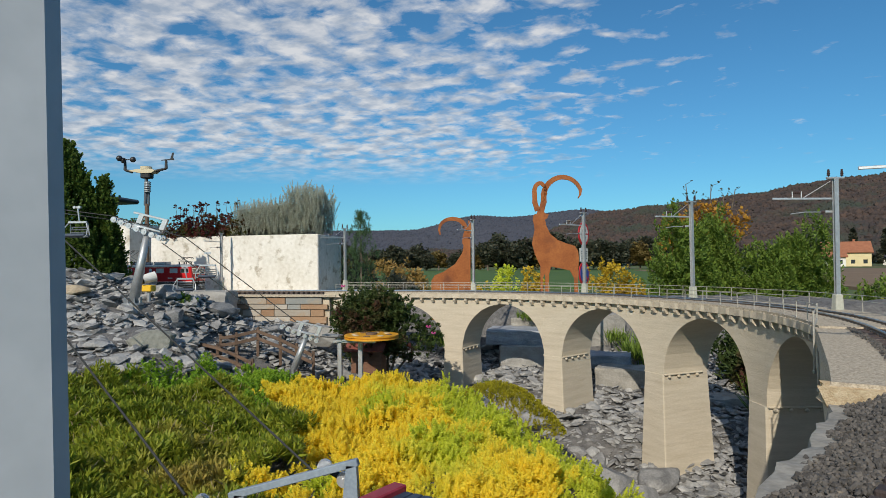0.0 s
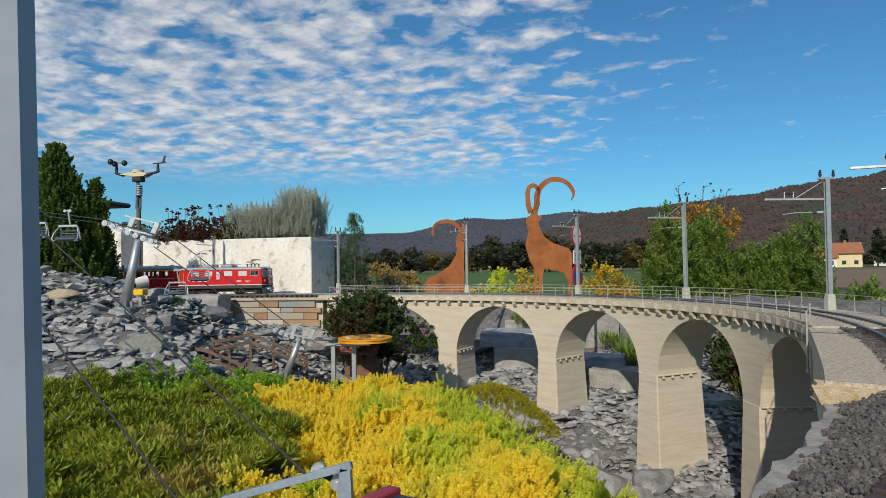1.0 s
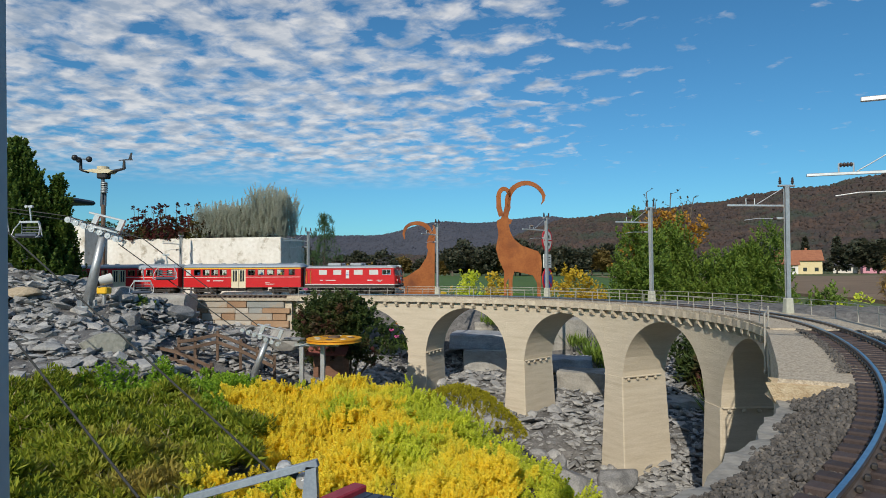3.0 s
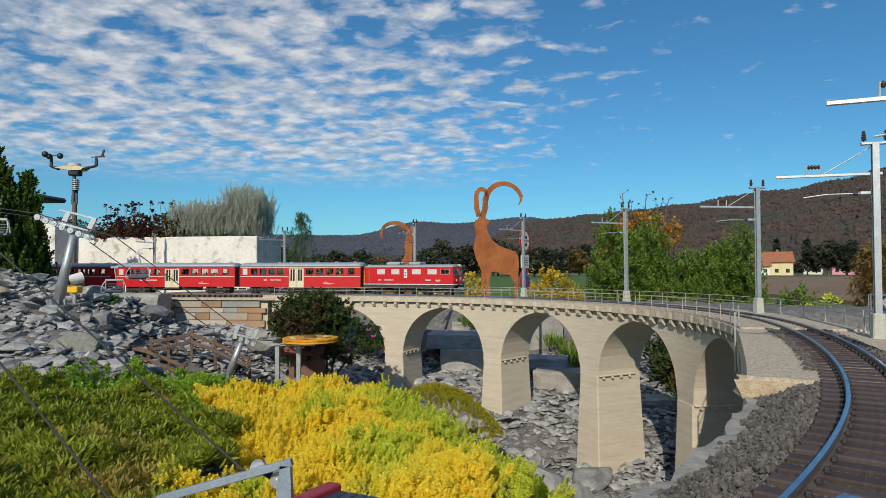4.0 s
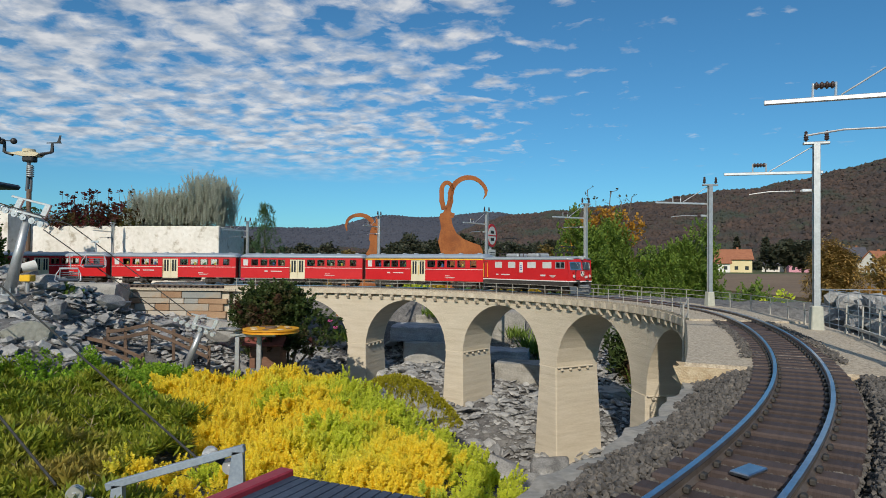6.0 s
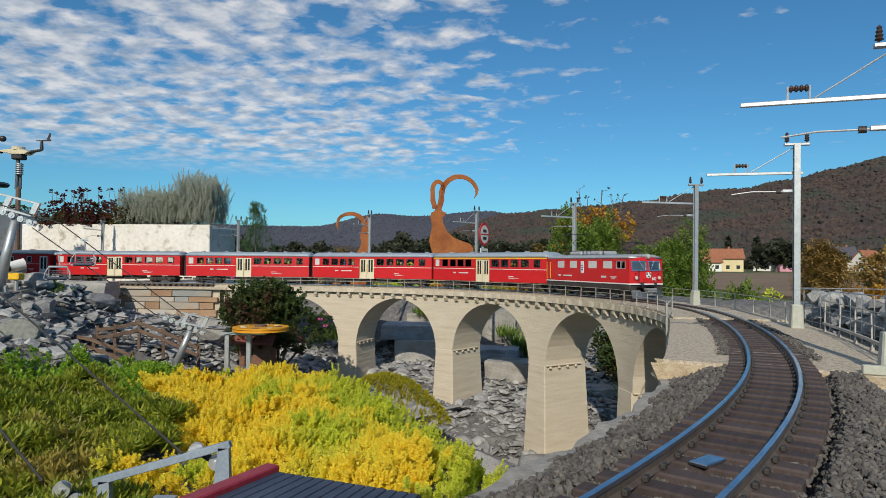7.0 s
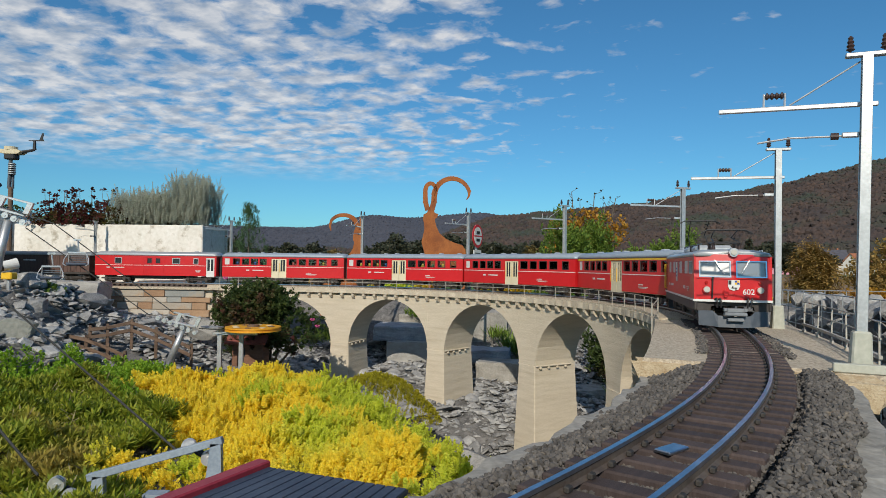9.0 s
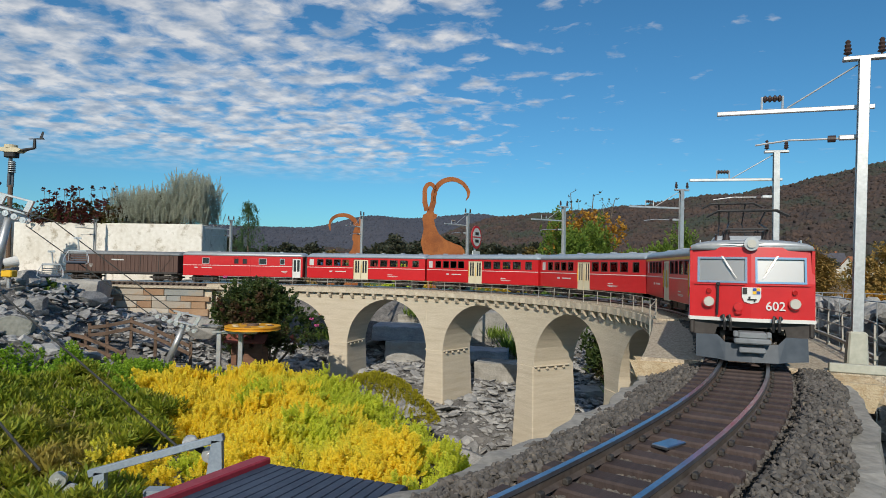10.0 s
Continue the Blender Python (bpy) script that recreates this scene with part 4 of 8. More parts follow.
def baggage_van():
    c = thing("baggage_van", "red baggage van with few windows and silver roof", "railway wagon", group="red train")
    L, w, z0, z1 = 0.590, COACH_W, 0.034, 0.130
    X = lambda f: -L / 2 + f * L
    wins = [(.165, .22), (.43, .47), (.50, .54), (.64, .70), (.815, .85)]
    for sgn in (-1, 1):
        bm = bmesh.new()
        pierced(bm, -L / 2, L / 2, z0, z1, [(X(a), X(b), 0.092, 0.118) for a, b in wins] + [(X(.915), X(.985), z0, 0.1215)], 0.003, pose(0, sgn * (w / 2 - 0.0015), 0))
        part("side_wall", bm, "red", c)
        for i, (a, b) in enumerate(wins):
            bm = bmesh.new()
            pierced(bm, X(a) - 0.0015, X(b) + 0.0015, 0.0905, 0.1195, [(X(a) + 0.001, X(b) - 0.001, 0.093, 0.117)], 0.003, pose(0, sgn * (w / 2 - 0.0002), 0))
            part("window_frame", bm, "alu" if i not in (1, 2) else "red", c)
            bm = bmesh.new()
            box(bm, (X((a + b) / 2), sgn * (w / 2 - 0.002), 0.105), (X(b) - X(a), 0.001, 0.026))
            part("window_pane", bm, "darkpane", c)
        bm = bmesh.new()
        box(bm, (X(.457), sgn * (w / 2 + 0.0003), 0.0835), (X(.914) - X(0), 0.0012, 0.0022))
        part("stripe", bm, "white", c)
        bm = bmesh.new()
        pierced(bm, X(.40), X(.57), 0.036, 0.126, [(X(.405), X(.565), 0.039, 0.123)], 0.0016, pose(0, sgn * (w / 2 + 0.0006), 0))
        part("sliding_door", bm, "red", c)
        bm = bmesh.new()
        pierced(bm, X(.917), X(.983), 0.030, 0.121, [(X(.925), X(.946), 0.06, 0.115), (X(.954), X(.975), 0.06, 0.115)], 0.003, pose(0, sgn * (w / 2 - 0.003), 0))
        d = part("door", bm, "white", c, "white folding door")
        bm = bmesh.new()
        box(bm, (X(.95), sgn * (w / 2 - 0.004), 0.0875), (0.031, 0.0008, 0.056))
        part("door_pane", bm, "darkpane", d)
        bm = bmesh.new()
        box(bm, (X(.11), sgn * (w / 2 + 0.0004), 0.072), (0.016, 0.0008, 0.005))
        bars(bm, X(.20), sgn * w / 2, 0.072, 0.05, 0.004, 1, sgn)
        bars(bm, X(.85), sgn * w / 2, 0.060, 0.03, 0.002, 3, sgn)
        part("lettering", bm, "blind", c, "small white lettering bars")
    for k in (-1, 1):
        bm = bmesh.new()
        box(bm, (k * (L / 2 - 0.0015), 0, (z0 + z1) / 2 + 0.002), (0.003, w - 0.006, z1 - z0))
        part("end_wall", bm, "red", c)
        bm = bmesh.new()
        pierced(bm, -0.019, 0.019, 0.032, 0.125, [(-0.014, 0.014, 0.038, 0.119)], 0.012, pose(k * (L / 2 + 0.006), 0, 0, 0, 0, 90))
        part("gangway", bm, "black", c)
        bogie(c, k * 0.2)
    bm = bmesh.new()
    arched_roof(bm, L + 0.004, w + 0.004, z1, 0.1505)
    smooth(part("roof", bm, "silver", c, "curved silver roof"))
    for f in (.27, .8):
        bm = bmesh.new()
        box(bm, (X(f), 0, 0.1515), (0.016, 0.022, 0.005), bevel=0.0015)
        part("roof_vent", bm, "silver", c)
    bm = bmesh.new()
    box(bm, (0, 0, 0.027), (0.25, 0.06, 0.018), bevel=0.003)
    box(bm, (0, 0, 0.035), (L - 0.01, w - 0.01, 0.003))
    part("underframe", bm, "frame", c)
    return c


def covered_wagon():
    c = thing("covered_wagon", "dark brown covered goods wagon with grey roof and end platform", "railway wagon", group="red train")
    L, w, z0, z1 = 0.545, 0.106, 0.045, 0.126
    for sgn in (-1, 1):
        n = 26
        for i in range(n):
            bm = bmesh.new()
            box(bm, (-L / 2 + (i + .5) * L / n, sgn * w / 2, (z0 + z1) / 2), (L / n - 0.0008, 0.004, z1 - z0), bevel=0.0007)
            part("board", bm, "wagonbrown", c)
        bm = bmesh.new()
        for x in (-0.17, -0.09, 0.09, 0.18):
            box(bm, (x, sgn * (w / 2 + 0.002), (z0 + z1) / 2), (0.003, 0.003, z1 - z0 + 0.004))
        box(bm, (0, sgn * (w / 2 + 0.001), z0 - 0.004), (L, 0.006, 0.009), bevel=0.001)
        rod(bm, (0.19, sgn * (w / 2 + 0.003), z0), (0.25, sgn * (w / 2 + 0.003), z1), 0.001)
        part("side_frame", bm, "frame", c)
        bm = bmesh.new()
        box(bm, (-0.02, sgn * (w / 2 + 0.0025), 0.102), (0.06, 0.0008, 0.006))
        bars(bm, -0.15, sgn * (w / 2 + 0.002), 0.078, 0.02, 0.003, 3, sgn)
        part("lettering", bm, "blind", c, "white lettering bars")
    for k in (-1, 1):
        bm = bmesh.new()
        box(bm, (k * (L / 2 - 0.002), 0, (z0 + z1) / 2 + 0.004), (0.004, w, z1 - z0 + 0.008))
        part("end_wall", bm, "wagonbrown", c)
        bogie(c, k * 0.2)
    bm = bmesh.new()
    arched_roof(bm, L + 0.02, w + 0.008, z1, 0.145, end=0.006)
    smooth(part("roof", bm, "plough_light", c, "curved dark grey roof"))
    bm = bmesh.new()
    box(bm, (-0.02, 0, 0.037), (L + 0.05, 0.09, 0.01), bevel=0.001)
    part("underframe", bm, "frame", c)
    bm = bmesh.new()
    for sgn in (-1, 1):
        rod(bm, (-L / 2 - 0.04, sgn * 0.045, 0.04), (-L / 2 - 0.04, sgn * 0.045, 0.085), 0.0012)
        rod(bm, (-L / 2 - 0.04, sgn * 0.045, 0.085), (-L / 2, sgn * 0.045, 0.085), 0.0012)
    rod(bm, (-L / 2 - 0.04, -0.045, 0.085), (-L / 2 - 0.04, 0.045, 0.085), 0.0012)
    rod(bm, (-L / 2 - 0.04, -0.045, 0.065), (-L / 2 - 0.04, 0.045, 0.065), 0.0012)
    part("platform_rail", bm, "frame", c)
    return c


LOCO_L, LOCO_W = 0.474, 0.126


def front_point(y, z, bulge=0.010):
    """x of the loco's slightly folded front at (y, z)."""
    return LOCO_L / 2 - 0.010 * abs(y) / (LOCO_W / 2) - max(0, z - 0.085) * 0.16


def locomotive():
    c = thing("locomotive", "red electric locomotive with silver roof and grey snow plough", "locomotive", group="red train")
    L, w, z0, z1 = LOCO_L, LOCO_W, 0.047, 0.124
    X = lambda f: -L / 2 + f * L
    wins = [(.17, .258), (.327, .415), (.549, .643), (.713, .808)]
    cab = (.848, .940)
    # sides
    for sgn in (-1, 1):
        bm = bmesh.new()
        pierced(bm, -L / 2 + 0.012, L / 2 - 0.012, z0, z1, [(X(a), X(b), 0.093, 0.117) for a, b in wins + [cab]], 0.003, pose(0, sgn * (w / 2 - 0.0015), 0))
        part("side_wall", bm, "red", c)
        for a, b in wins:
            bm = bmesh.new()
            box(bm, (X((a + b) / 2), sgn * (w / 2 - 0.0012), 0.105), (X(b) - X(a), 0.0015, 0.024), bevel=0.0006)
            part("side_window", bm, "blind", c, "pale blanked side window")
        bm = bmesh.new()
        pierced(bm, X(cab[0]), X(cab[1]), 0.093, 0.117, [(X(cab[0]) + 0.0018, X(.892), 0.0948, 0.1152), (X(.896), X(cab[1]) - 0.0018, 0.0948, 0.1152)], 0.003, pose(0, sgn * (w / 2 - 0.001), 0))
        f = part("cab_window", bm, "alu", c)
        bm = bmesh.new()
        box(bm, (X((cab[0] + cab[1]) / 2), sgn * (w / 2 - 0.002), 0.105), (X(cab[1]) - X(cab[0]), 0.0006, 0.023))
        part("pane", bm, "glass", f)
        bm = bmesh.new()
        box(bm, (X(.482), sgn * (w / 2 + 0.0006), 0.096), (0.017, 0.002, 0.040), bevel=0.0008)
        pn = part("grille_panel", bm, "white", c, "white narrow panel")
        bm = bmesh.new()
        for k in range(3):
            box(bm, (X(.482), sgn * (w / 2 + 0.0017), 0.088 + k * 0.007), (0.011, 0.0006, 0.0028))
        part("panel_bars", bm, "blue", pn)
        bm = bmesh.new()
        box(bm, (0, sgn * (w / 2 + 0.0004), 0.0478), (L - 0.022, 0.0016, 0.0034))
        part("stripe", bm, "white", c, "white stripe along the frame")
        for x in (.035, .085):
            bm = bmesh.new()
            rod(bm, (X(x), sgn * (w / 2 + 0.003), 0.055), (X(x), sgn * (w / 2 + 0.003), 0.112), 0.001)
            for z in (0.055, 0.112):
                rod(bm, (X(x), sgn * (w / 2), z), (X(x), sgn * (w / 2 + 0.003), z), 0.001)
            part("handrail", bm, "yellow", c, "yellow door handrail")
        bm = bmesh.new()
        pierced(bm, X(.04), X(.08), 0.05, 0.118, [(X(.043), X(.077), 0.052, 0.116)], 0.001, pose(0, sgn * (w / 2 + 0.0004), 0))
        part("door_seam", bm, "frame", c)
        bm = bmesh.new()
        box(bm, (X(.20), sgn * (w / 2 + 0.0004), 0.067), (0.015, 0.0008, 0.005))
        bars(bm, X(.30), sgn * w / 2, 0.067, 0.05, 0.0045, 1, sgn)
        bars(bm, X(.72), sgn * w / 2, 0.067, 0.025, 0.006, 1, sgn)
        bars(bm, X(.82), sgn * w / 2, 0.068, 0.03, 0.0018, 3, sgn)
        part("lettering", bm, "blind", c, "small white lettering bars")
        bm = bmesh.new()
        box(bm, (0, sgn * (w / 2 - 0.003), 0.038), (L - 0.02, 0.005, 0.0165), bevel=0.0015)
        part("frame_skirt", bm, "frame", c, "dark brown frame skirt")
        bm = bmesh.new()
        for k in range(16):
            box(bm, (X(.08 + k * .056), sgn * (w / 2 - 0.010), 0.1275), (0.004, 0.006, 0.006), bevel=0.001)
        part("roof_vent", bm, "silver", c)
    # folded ends with real window openings
    for k in (1, -1):
        for sgn in (-1, 1):
            bm = bmesh.new()
            pierced(bm, 0.0, w / 2, z0, z1 + 0.004, [(0.0045, 0.0545, 0.0885, 0.1165)], 0.003)
            for v in bm.verts:
                y, z, dep = v.co.x, v.co.z, v.co.y
                v.co = Vector((k * (front_point(y, z) - 0.0015 + dep), sgn * y, z))
            bmesh.ops.recalc_face_normals(bm, faces=bm.faces[:])
            end = part("cab_front", bm, "red", c)
            bm = bmesh.new()
            pierced(bm, 0.0040, 0.0550, 0.0880, 0.1170, [(0.0062, 0.0528, 0.0902, 0.1148)], 0.0036)
            for v in bm.verts:
                y, z, dep = v.co.x, v.co.z, v.co.y
                v.co = Vector((k * (front_point(y, z) - 0.0010 + dep), sgn * y, z))
            bmesh.ops.recalc_face_normals(bm, faces=bm.faces[:])
            part("windscreen_seal", bm, "chrome", end, "bright windscreen frame")
            bm = bmesh.new()
            pierced(bm, 0.005, 0.054, 0.089, 0.116, [], 0.0006)
            for v in bm.verts:
                y, z, dep = v.co.x, v.co.z, v.co.y
                v.co = Vector((k * (front_point(y, z) - 0.0024 + dep), sgn * y, z))
            bmesh.ops.recalc_face_normals(bm, faces=bm.faces[:])
            part("windscreen", bm, "windscreen", end)
            # wiper
            bm = bmesh.new()
            f0 = lambda y, z: (k * (front_point(y, z) + 0.0022), sgn * y, z)
            y0 = 0.029 if sgn < 0 else 0.026
            rod(bm, f0(y0, 0.118), f0(y0 - 0.010, 0.1015), 0.0005)
            rod(bm, f0(y0 + 0.001, 0.118), f0(y0 - 0.009, 0.1015), 0.0004)
            rod(bm, f0(y0 - 0.004, 0.109), f0(y0 - 0.014, 0.094), 0.0004)
            part("wiper", bm, "alu", end)
            # lamps
            x, y = front_point(0.043, 0.066), 0.043
            bm = bmesh.new()
            disc(bm, (k * (x + 0.002), sgn * y, 0.0665), (1, 0, 0), 0.0066, 0.005, 20)
            h = part("headlight", bm, "red", end)
            bm = bmesh.new()
            disc(bm, (k * (x + 0.005), sgn * y, 0.0665), (k, 0, 0), 0.0060, 0.0026, 20, 0.0050)
            part("lens", bm, "lamp", h, "white headlight lens")
            bm = bmesh.new()
            disc(bm, (k * (x + 0.001), sgn * y, 0.0785), (k, 0, 0), 0.0031, 0.004, 14, 0.0024)
            part("tail_light", bm, "redlamp", end)
            # rim below the windscreens
            bm = bmesh.new()
            rod(bm, (k * (front_point(0.006, 0.086) + 0.001), sgn * 0.006, 0.0862), (k * (front_point(0.058, 0.086) + 0.001), sgn * 0.058, 0.0862), 0.0008)
            part("rain_strip", bm, "red", end)
            bm = bmesh.new()
            pierced(bm, 0.0, w / 2, 0.0455, 0.0495, [], 0.0036)
            for v in bm.verts:
                yy, z, dep = v.co.x, v.co.z, v.co.y
                v.co = Vector((k * (front_point(yy, z) - 0.0008 + dep), sgn * yy, z))
            bmesh.ops.recalc_face_normals(bm, faces=bm.faces[:])
            part("stripe", bm, "white", end)
            # hoses
            bm = bmesh.new()
            p = [(k * (x + 0.004), sgn * 0.030, 0.050), (k * (x + 0.010), sgn * 0.028, 0.052), (k * (x + 0.012), sgn * 0.027, 0.045), (k * (x + 0.010), sgn * 0.027, 0.036)]
            for a, b in zip(p, p[1:]):
                rod(bm, a, b, 0.0015)
            p = [(q[0], q[1] - sgn * 0.006, q[2]) for q in p]
            for a, b in zip(p, p[1:]):
                rod(bm, a, b, 0.0015)
            part("brake_hose", bm, "black", c)
        # tall hose on one side
        bm = bmesh.new()
        x = front_point(0.034, 0.07)
        rod(bm, (k * (x + 0.003), -0.0335 * k, 0.087), (k * (x + 0.004), -0.0345 * k, 0.052), 0.0013)
        box(bm, (k * (x + 0.004), -0.0335 * k, 0.0865), (0.003, 0.004, 0.004), bevel=0.0008)
        part("heating_cable", bm, "black", c)
        # coat of arms, horn cover
        bm = bmesh.new()
        plate(bm, [(-0.0095, 0.0835), (0.0095, 0.0835), (0.0095, 0.073), (0.007, 0.0675), (0.0, 0.0655), (-0.007, 0.0675), (-0.0095, 0.073)], 0.0012, pose(k * (L / 2 + 0.0002), 0, 0, 0, 0, 90 * k))
        sh = part("coat_of_arms", bm, "white", c, "white shield with small coloured fields")
        for col, yy, zz, sx, sz in (("black", -0.0066, 0.0795, 0.0045, 0.007), ("blue", 0.0030, 0.0812, 0.0036, 0.0032), ("yellow", 0.0068, 0.0812, 0.0036, 0.0032), ("yellow", 0.0030, 0.0778, 0.0036, 0.0032), ("blue", 0.0068, 0.0778, 0.0036, 0.0032), ("black", 0.0005, 0.0702, 0.009, 0.0016), ("black", -0.002, 0.0715, 0.002, 0.004), ("black", 0.003, 0.0690, 0.0018, 0.003)):
            bm = bmesh.new()
            box(bm, (k * (L / 2 + 0.0011), k * yy, zz), (0.0008, sx, sz))
            part("field", bm, col, sh)
        bm = bmesh.new()
        disc(bm, (k * (L / 2 + 0.001), -0.013 * k, 0.062), (1, 0, 0), 0.0045, 0.005, 16)
        box(bm, (k * (L / 2), -0.013 * k, 0.0565), (0.004, 0.008, 0.008), bevel=0.002)
        part("socket_cover", bm, "red", c)
        # roof lamp
        bm = bmesh.new()
        disc(bm, (k * (L / 2 - 0.008), 0, 0.1315), (1, 0, 0), 0.0076, 0.016, 24)
        rl = part("roof_lamp", bm, "silver", c)
        bm = bmesh.new()
        disc(bm, (k * (L / 2 + 0.0005), 0, 0.1315), (1, 0, 0), 0.0046, 0.003, 20)
        part("lens", bm, "lamp", rl)
        # lower frame, plough and coupler
        bm = bmesh.new()
        plate(bm, [(-w / 2 + 0.001, 0.0460), (w / 2 - 0.001, 0.0460), (w / 2 - 0.001, 0.034), (w / 2 - 0.006, 0.0295), (0.036, 0.0295), (0.034, 0.038), (-0.034, 0.038), (-0.036, 0.0295), (-w / 2 + 0.006, 0.0295), (-w / 2 + 0.001, 0.034)], 0.012, pose(k * (L / 2 - 0.018), 0, 0, 0, 0, 90))
        part("buffer_beam", bm, "frame", c)
        for sgn in (-1, 1):
            bm = bmesh.new()
            vs = []
            for yy, za, zb, xx in ((0.0, 0.003, 0.021, 0.012), (0.026, 0.003, 0.0225, 0.008), (0.034, 0.004, 0.0305, 0.004), (0.056, 0.005, 0.0295, -0.004)):
                vs.append([bm.verts.new((k * (L / 2 + xx), sgn * yy, za)), bm.verts.new((k * (L / 2 + xx - 0.004), sgn * yy, zb)),
                           bm.verts.new((k * (L / 2 + xx - 0.007), sgn * yy, zb)), bm.verts.new((k * (L / 2 + xx - 0.004), sgn * yy, za))])
            for a, b in zip(vs, vs[1:]):
                for j in range(4):
                    bm.faces.new((a[j], b[j], b[(j + 1) % 4], a[(j + 1) % 4]))
            bm.faces.new(vs[0]); bm.faces.new(vs[-1][::-1])
            bmesh.ops.recalc_face_normals(bm, faces=bm.faces[:])
            part("snow_plough", bm, "plow", c, "blue-grey snow plough blade")
        bm = bmesh.new()
        box(bm, (k * (L / 2 + 0.004), 0, 0.032), (0.026, 0.028, 0.007), bevel=0.0015)
        box(bm, (k * (L / 2 + 0.012), 0, 0.026), (0.014, 0.036, 0.006), bevel=0.0015)
        box(bm, (k * (L / 2 + 0.014), 0, 0.0165), (0.010, 0.026, 0.0055), bevel=0.001)
        for yy in (-0.016, 0.016):
            box(bm, (k * (L / 2 + 0.010), yy, 0.033), (0.012, 0.005, 0.006), bevel=0.001)
        part("coupler", bm, "plough_light", c, "grey coupler")
    # driver figure and cab back wall
    bm = bmesh.new()
    box(bm, (L / 2 - 0.075, 0, 0.085), (0.003, w - 0.008, 0.072))
    box(bm, (L / 2 - 0.03, 0, 0.072), (0.03, w - 0.012, 0.012), bevel=0.003)
    part("cab_interior", bm, "cream", c)
    bm = bmesh.new()
    rod(bm, (L / 2 - 0.045, -0.033, 0.055), (L / 2 - 0.045, -0.033, 0.099), 0.012, 0.008, 10)
    part("driver_figure", bm, FIGURE[0], c, "plain pale blue driver figure")
    bm = bmesh.new()
    bmesh.ops.create_uvsphere(bm, u_segments=10, v_segments=8, radius=0.0065, matrix=pose(L / 2 - 0.045, -0.033, 0.106))
    part("driver_head", bm, "skin", c)
    bm = bmesh.new()
    box(bm, (0, 0, 0.048), (L - 0.03, w - 0.01, 0.003))
    part("floor", bm, "frame", c)
    # roof
    bm = bmesh.new()
    rows = []
    for x, kk in ((-L / 2 + 0.004, 0.25), (-L / 2 + 0.016, 0.8), (-L / 2 + 0.04, 1), (L / 2 - 0.04, 1), (L / 2 - 0.016, 0.8), (L / 2 - 0.004, 0.25)):
        row = []
        for i in range(13):
            a = math.pi * i / 12
            y = -math.cos(a) * (w / 2 + 0.0012) * (0.985 if abs(x) > L / 2 - 0.01 else 1)
            row.append(bm.verts.new((x - math.copysign(0.008 * abs(y) / 0.062, x) * (abs(x) > L / 2 - 0.02), y, 0.1245 + 0.0135 * (math.sin(a) ** 0.55) * (0.45 + 0.55 * kk))))
        rows.append(row)
    for a, b in zip(rows, rows[1:]):
        for i in range(12):
            bm.faces.new((a[i], b[i], b[i + 1], a[i + 1]))
        bm.faces.new((a[0], a[12], b[12], b[0]))
    bm.faces.new(rows[0]); bm.faces.new(rows[-1][::-1])
    bmesh.ops.recalc_face_normals(bm, faces=bm.faces[:])
    smooth(part("roof", bm, "silver", c, "silver roof with rounded ends"))
    for x, s in ((-0.09, .07), (0.02, .06)):
        bm = bmesh.new()
        box(bm, (x, 0, 0.143), (s, 0.07, 0.014), bevel=0.005)
        part("roof_box", bm, "silver", c)
    bm = bmesh.new()
    for k in range(10):
        rod(bm, (-0.14 + k * 0.022, -0.03, 0.137), (-0.14 + k * 0.022, -0.03, 0.151), 0.0016)
    rod(bm, (-0.15, -0.03, 0.151), (0.10, -0.03, 0.151), 0.0009)
    part("roof_cable", bm, "insulator", c, "brown insulators with a roof cable")
    for yy in (-0.052, 0.052):
        bm = bmesh.new()
        rod(bm, (L / 2 - 0.03, yy, 0.130), (L / 2 - 0.03, yy, 0.136), 0.0008)
        rod(bm, (L / 2 - 0.03, yy, 0.136), (L / 2 - 0.05, yy, 0.136), 0.0008)
        rod(bm, (L / 2 - 0.05, yy, 0.130), (L / 2 - 0.05, yy, 0.136), 0.0008)
        part("roof_grab", bm, "alu", c)
    # pantographs: one folded behind the cab, one half raised
    for x, up in ((0.15, 0.022), (-0.15, 0.060)):
        for a in (-0.02, 0.02):
            for b in (-0.022, 0.022):
                bm = bmesh.new()
                for q in range(3):
                    disc(bm, (x + a, b, 0.140 + q * 0.004), (0, 0, 1), 0.0036 - 0.0006 * (q % 2), 0.0042, 10)
                part("pantograph_insulator", bm, "insulator", c)
        bm = bmesh.new()
        for b in (-0.022, 0.022):
            rod(bm, (x - 0.03, b, 0.151), (x + 0.03, b, 0.151), 0.0013)
            rod(bm, (x + 0.025, b, 0.151), (x - 0.03, b * 0.8, 0.151 + up * 0.5), 0.0010)
            rod(bm, (x - 0.03, b * 0.8, 0.151 + up * 0.5), (x + 0.018, b * 0.9, 0.151 + up), 0.0010)
        for a in (-0.03, 0.03):
            rod(bm, (x + a, -0.022, 0.151), (x + a, 0.022, 0.151), 0.0012)
        for a in (0.012, 0.022):
            p = [(-0.045, -0.007), (-0.032, 0), (0.032, 0), (0.045, -0.007)]
            for u, v in zip(p, p[1:]):
                rod(bm, (x + a, u[0], 0.152 + up + u[1]), (x + a, v[0], 0.152 + up + v[1]), 0.0012)
        part("pantograph", bm, "black", c, "black folded pantograph")
    for k in (-1, 1):
        bogie(c, k * 0.130, 0.022, 0.11)
    bm = bmesh.new()
    box(bm, (0, 0, 0.024), (0.10, 0.08, 0.022), bevel=0.004)
    part("underfloor_box", bm, "frame", c)
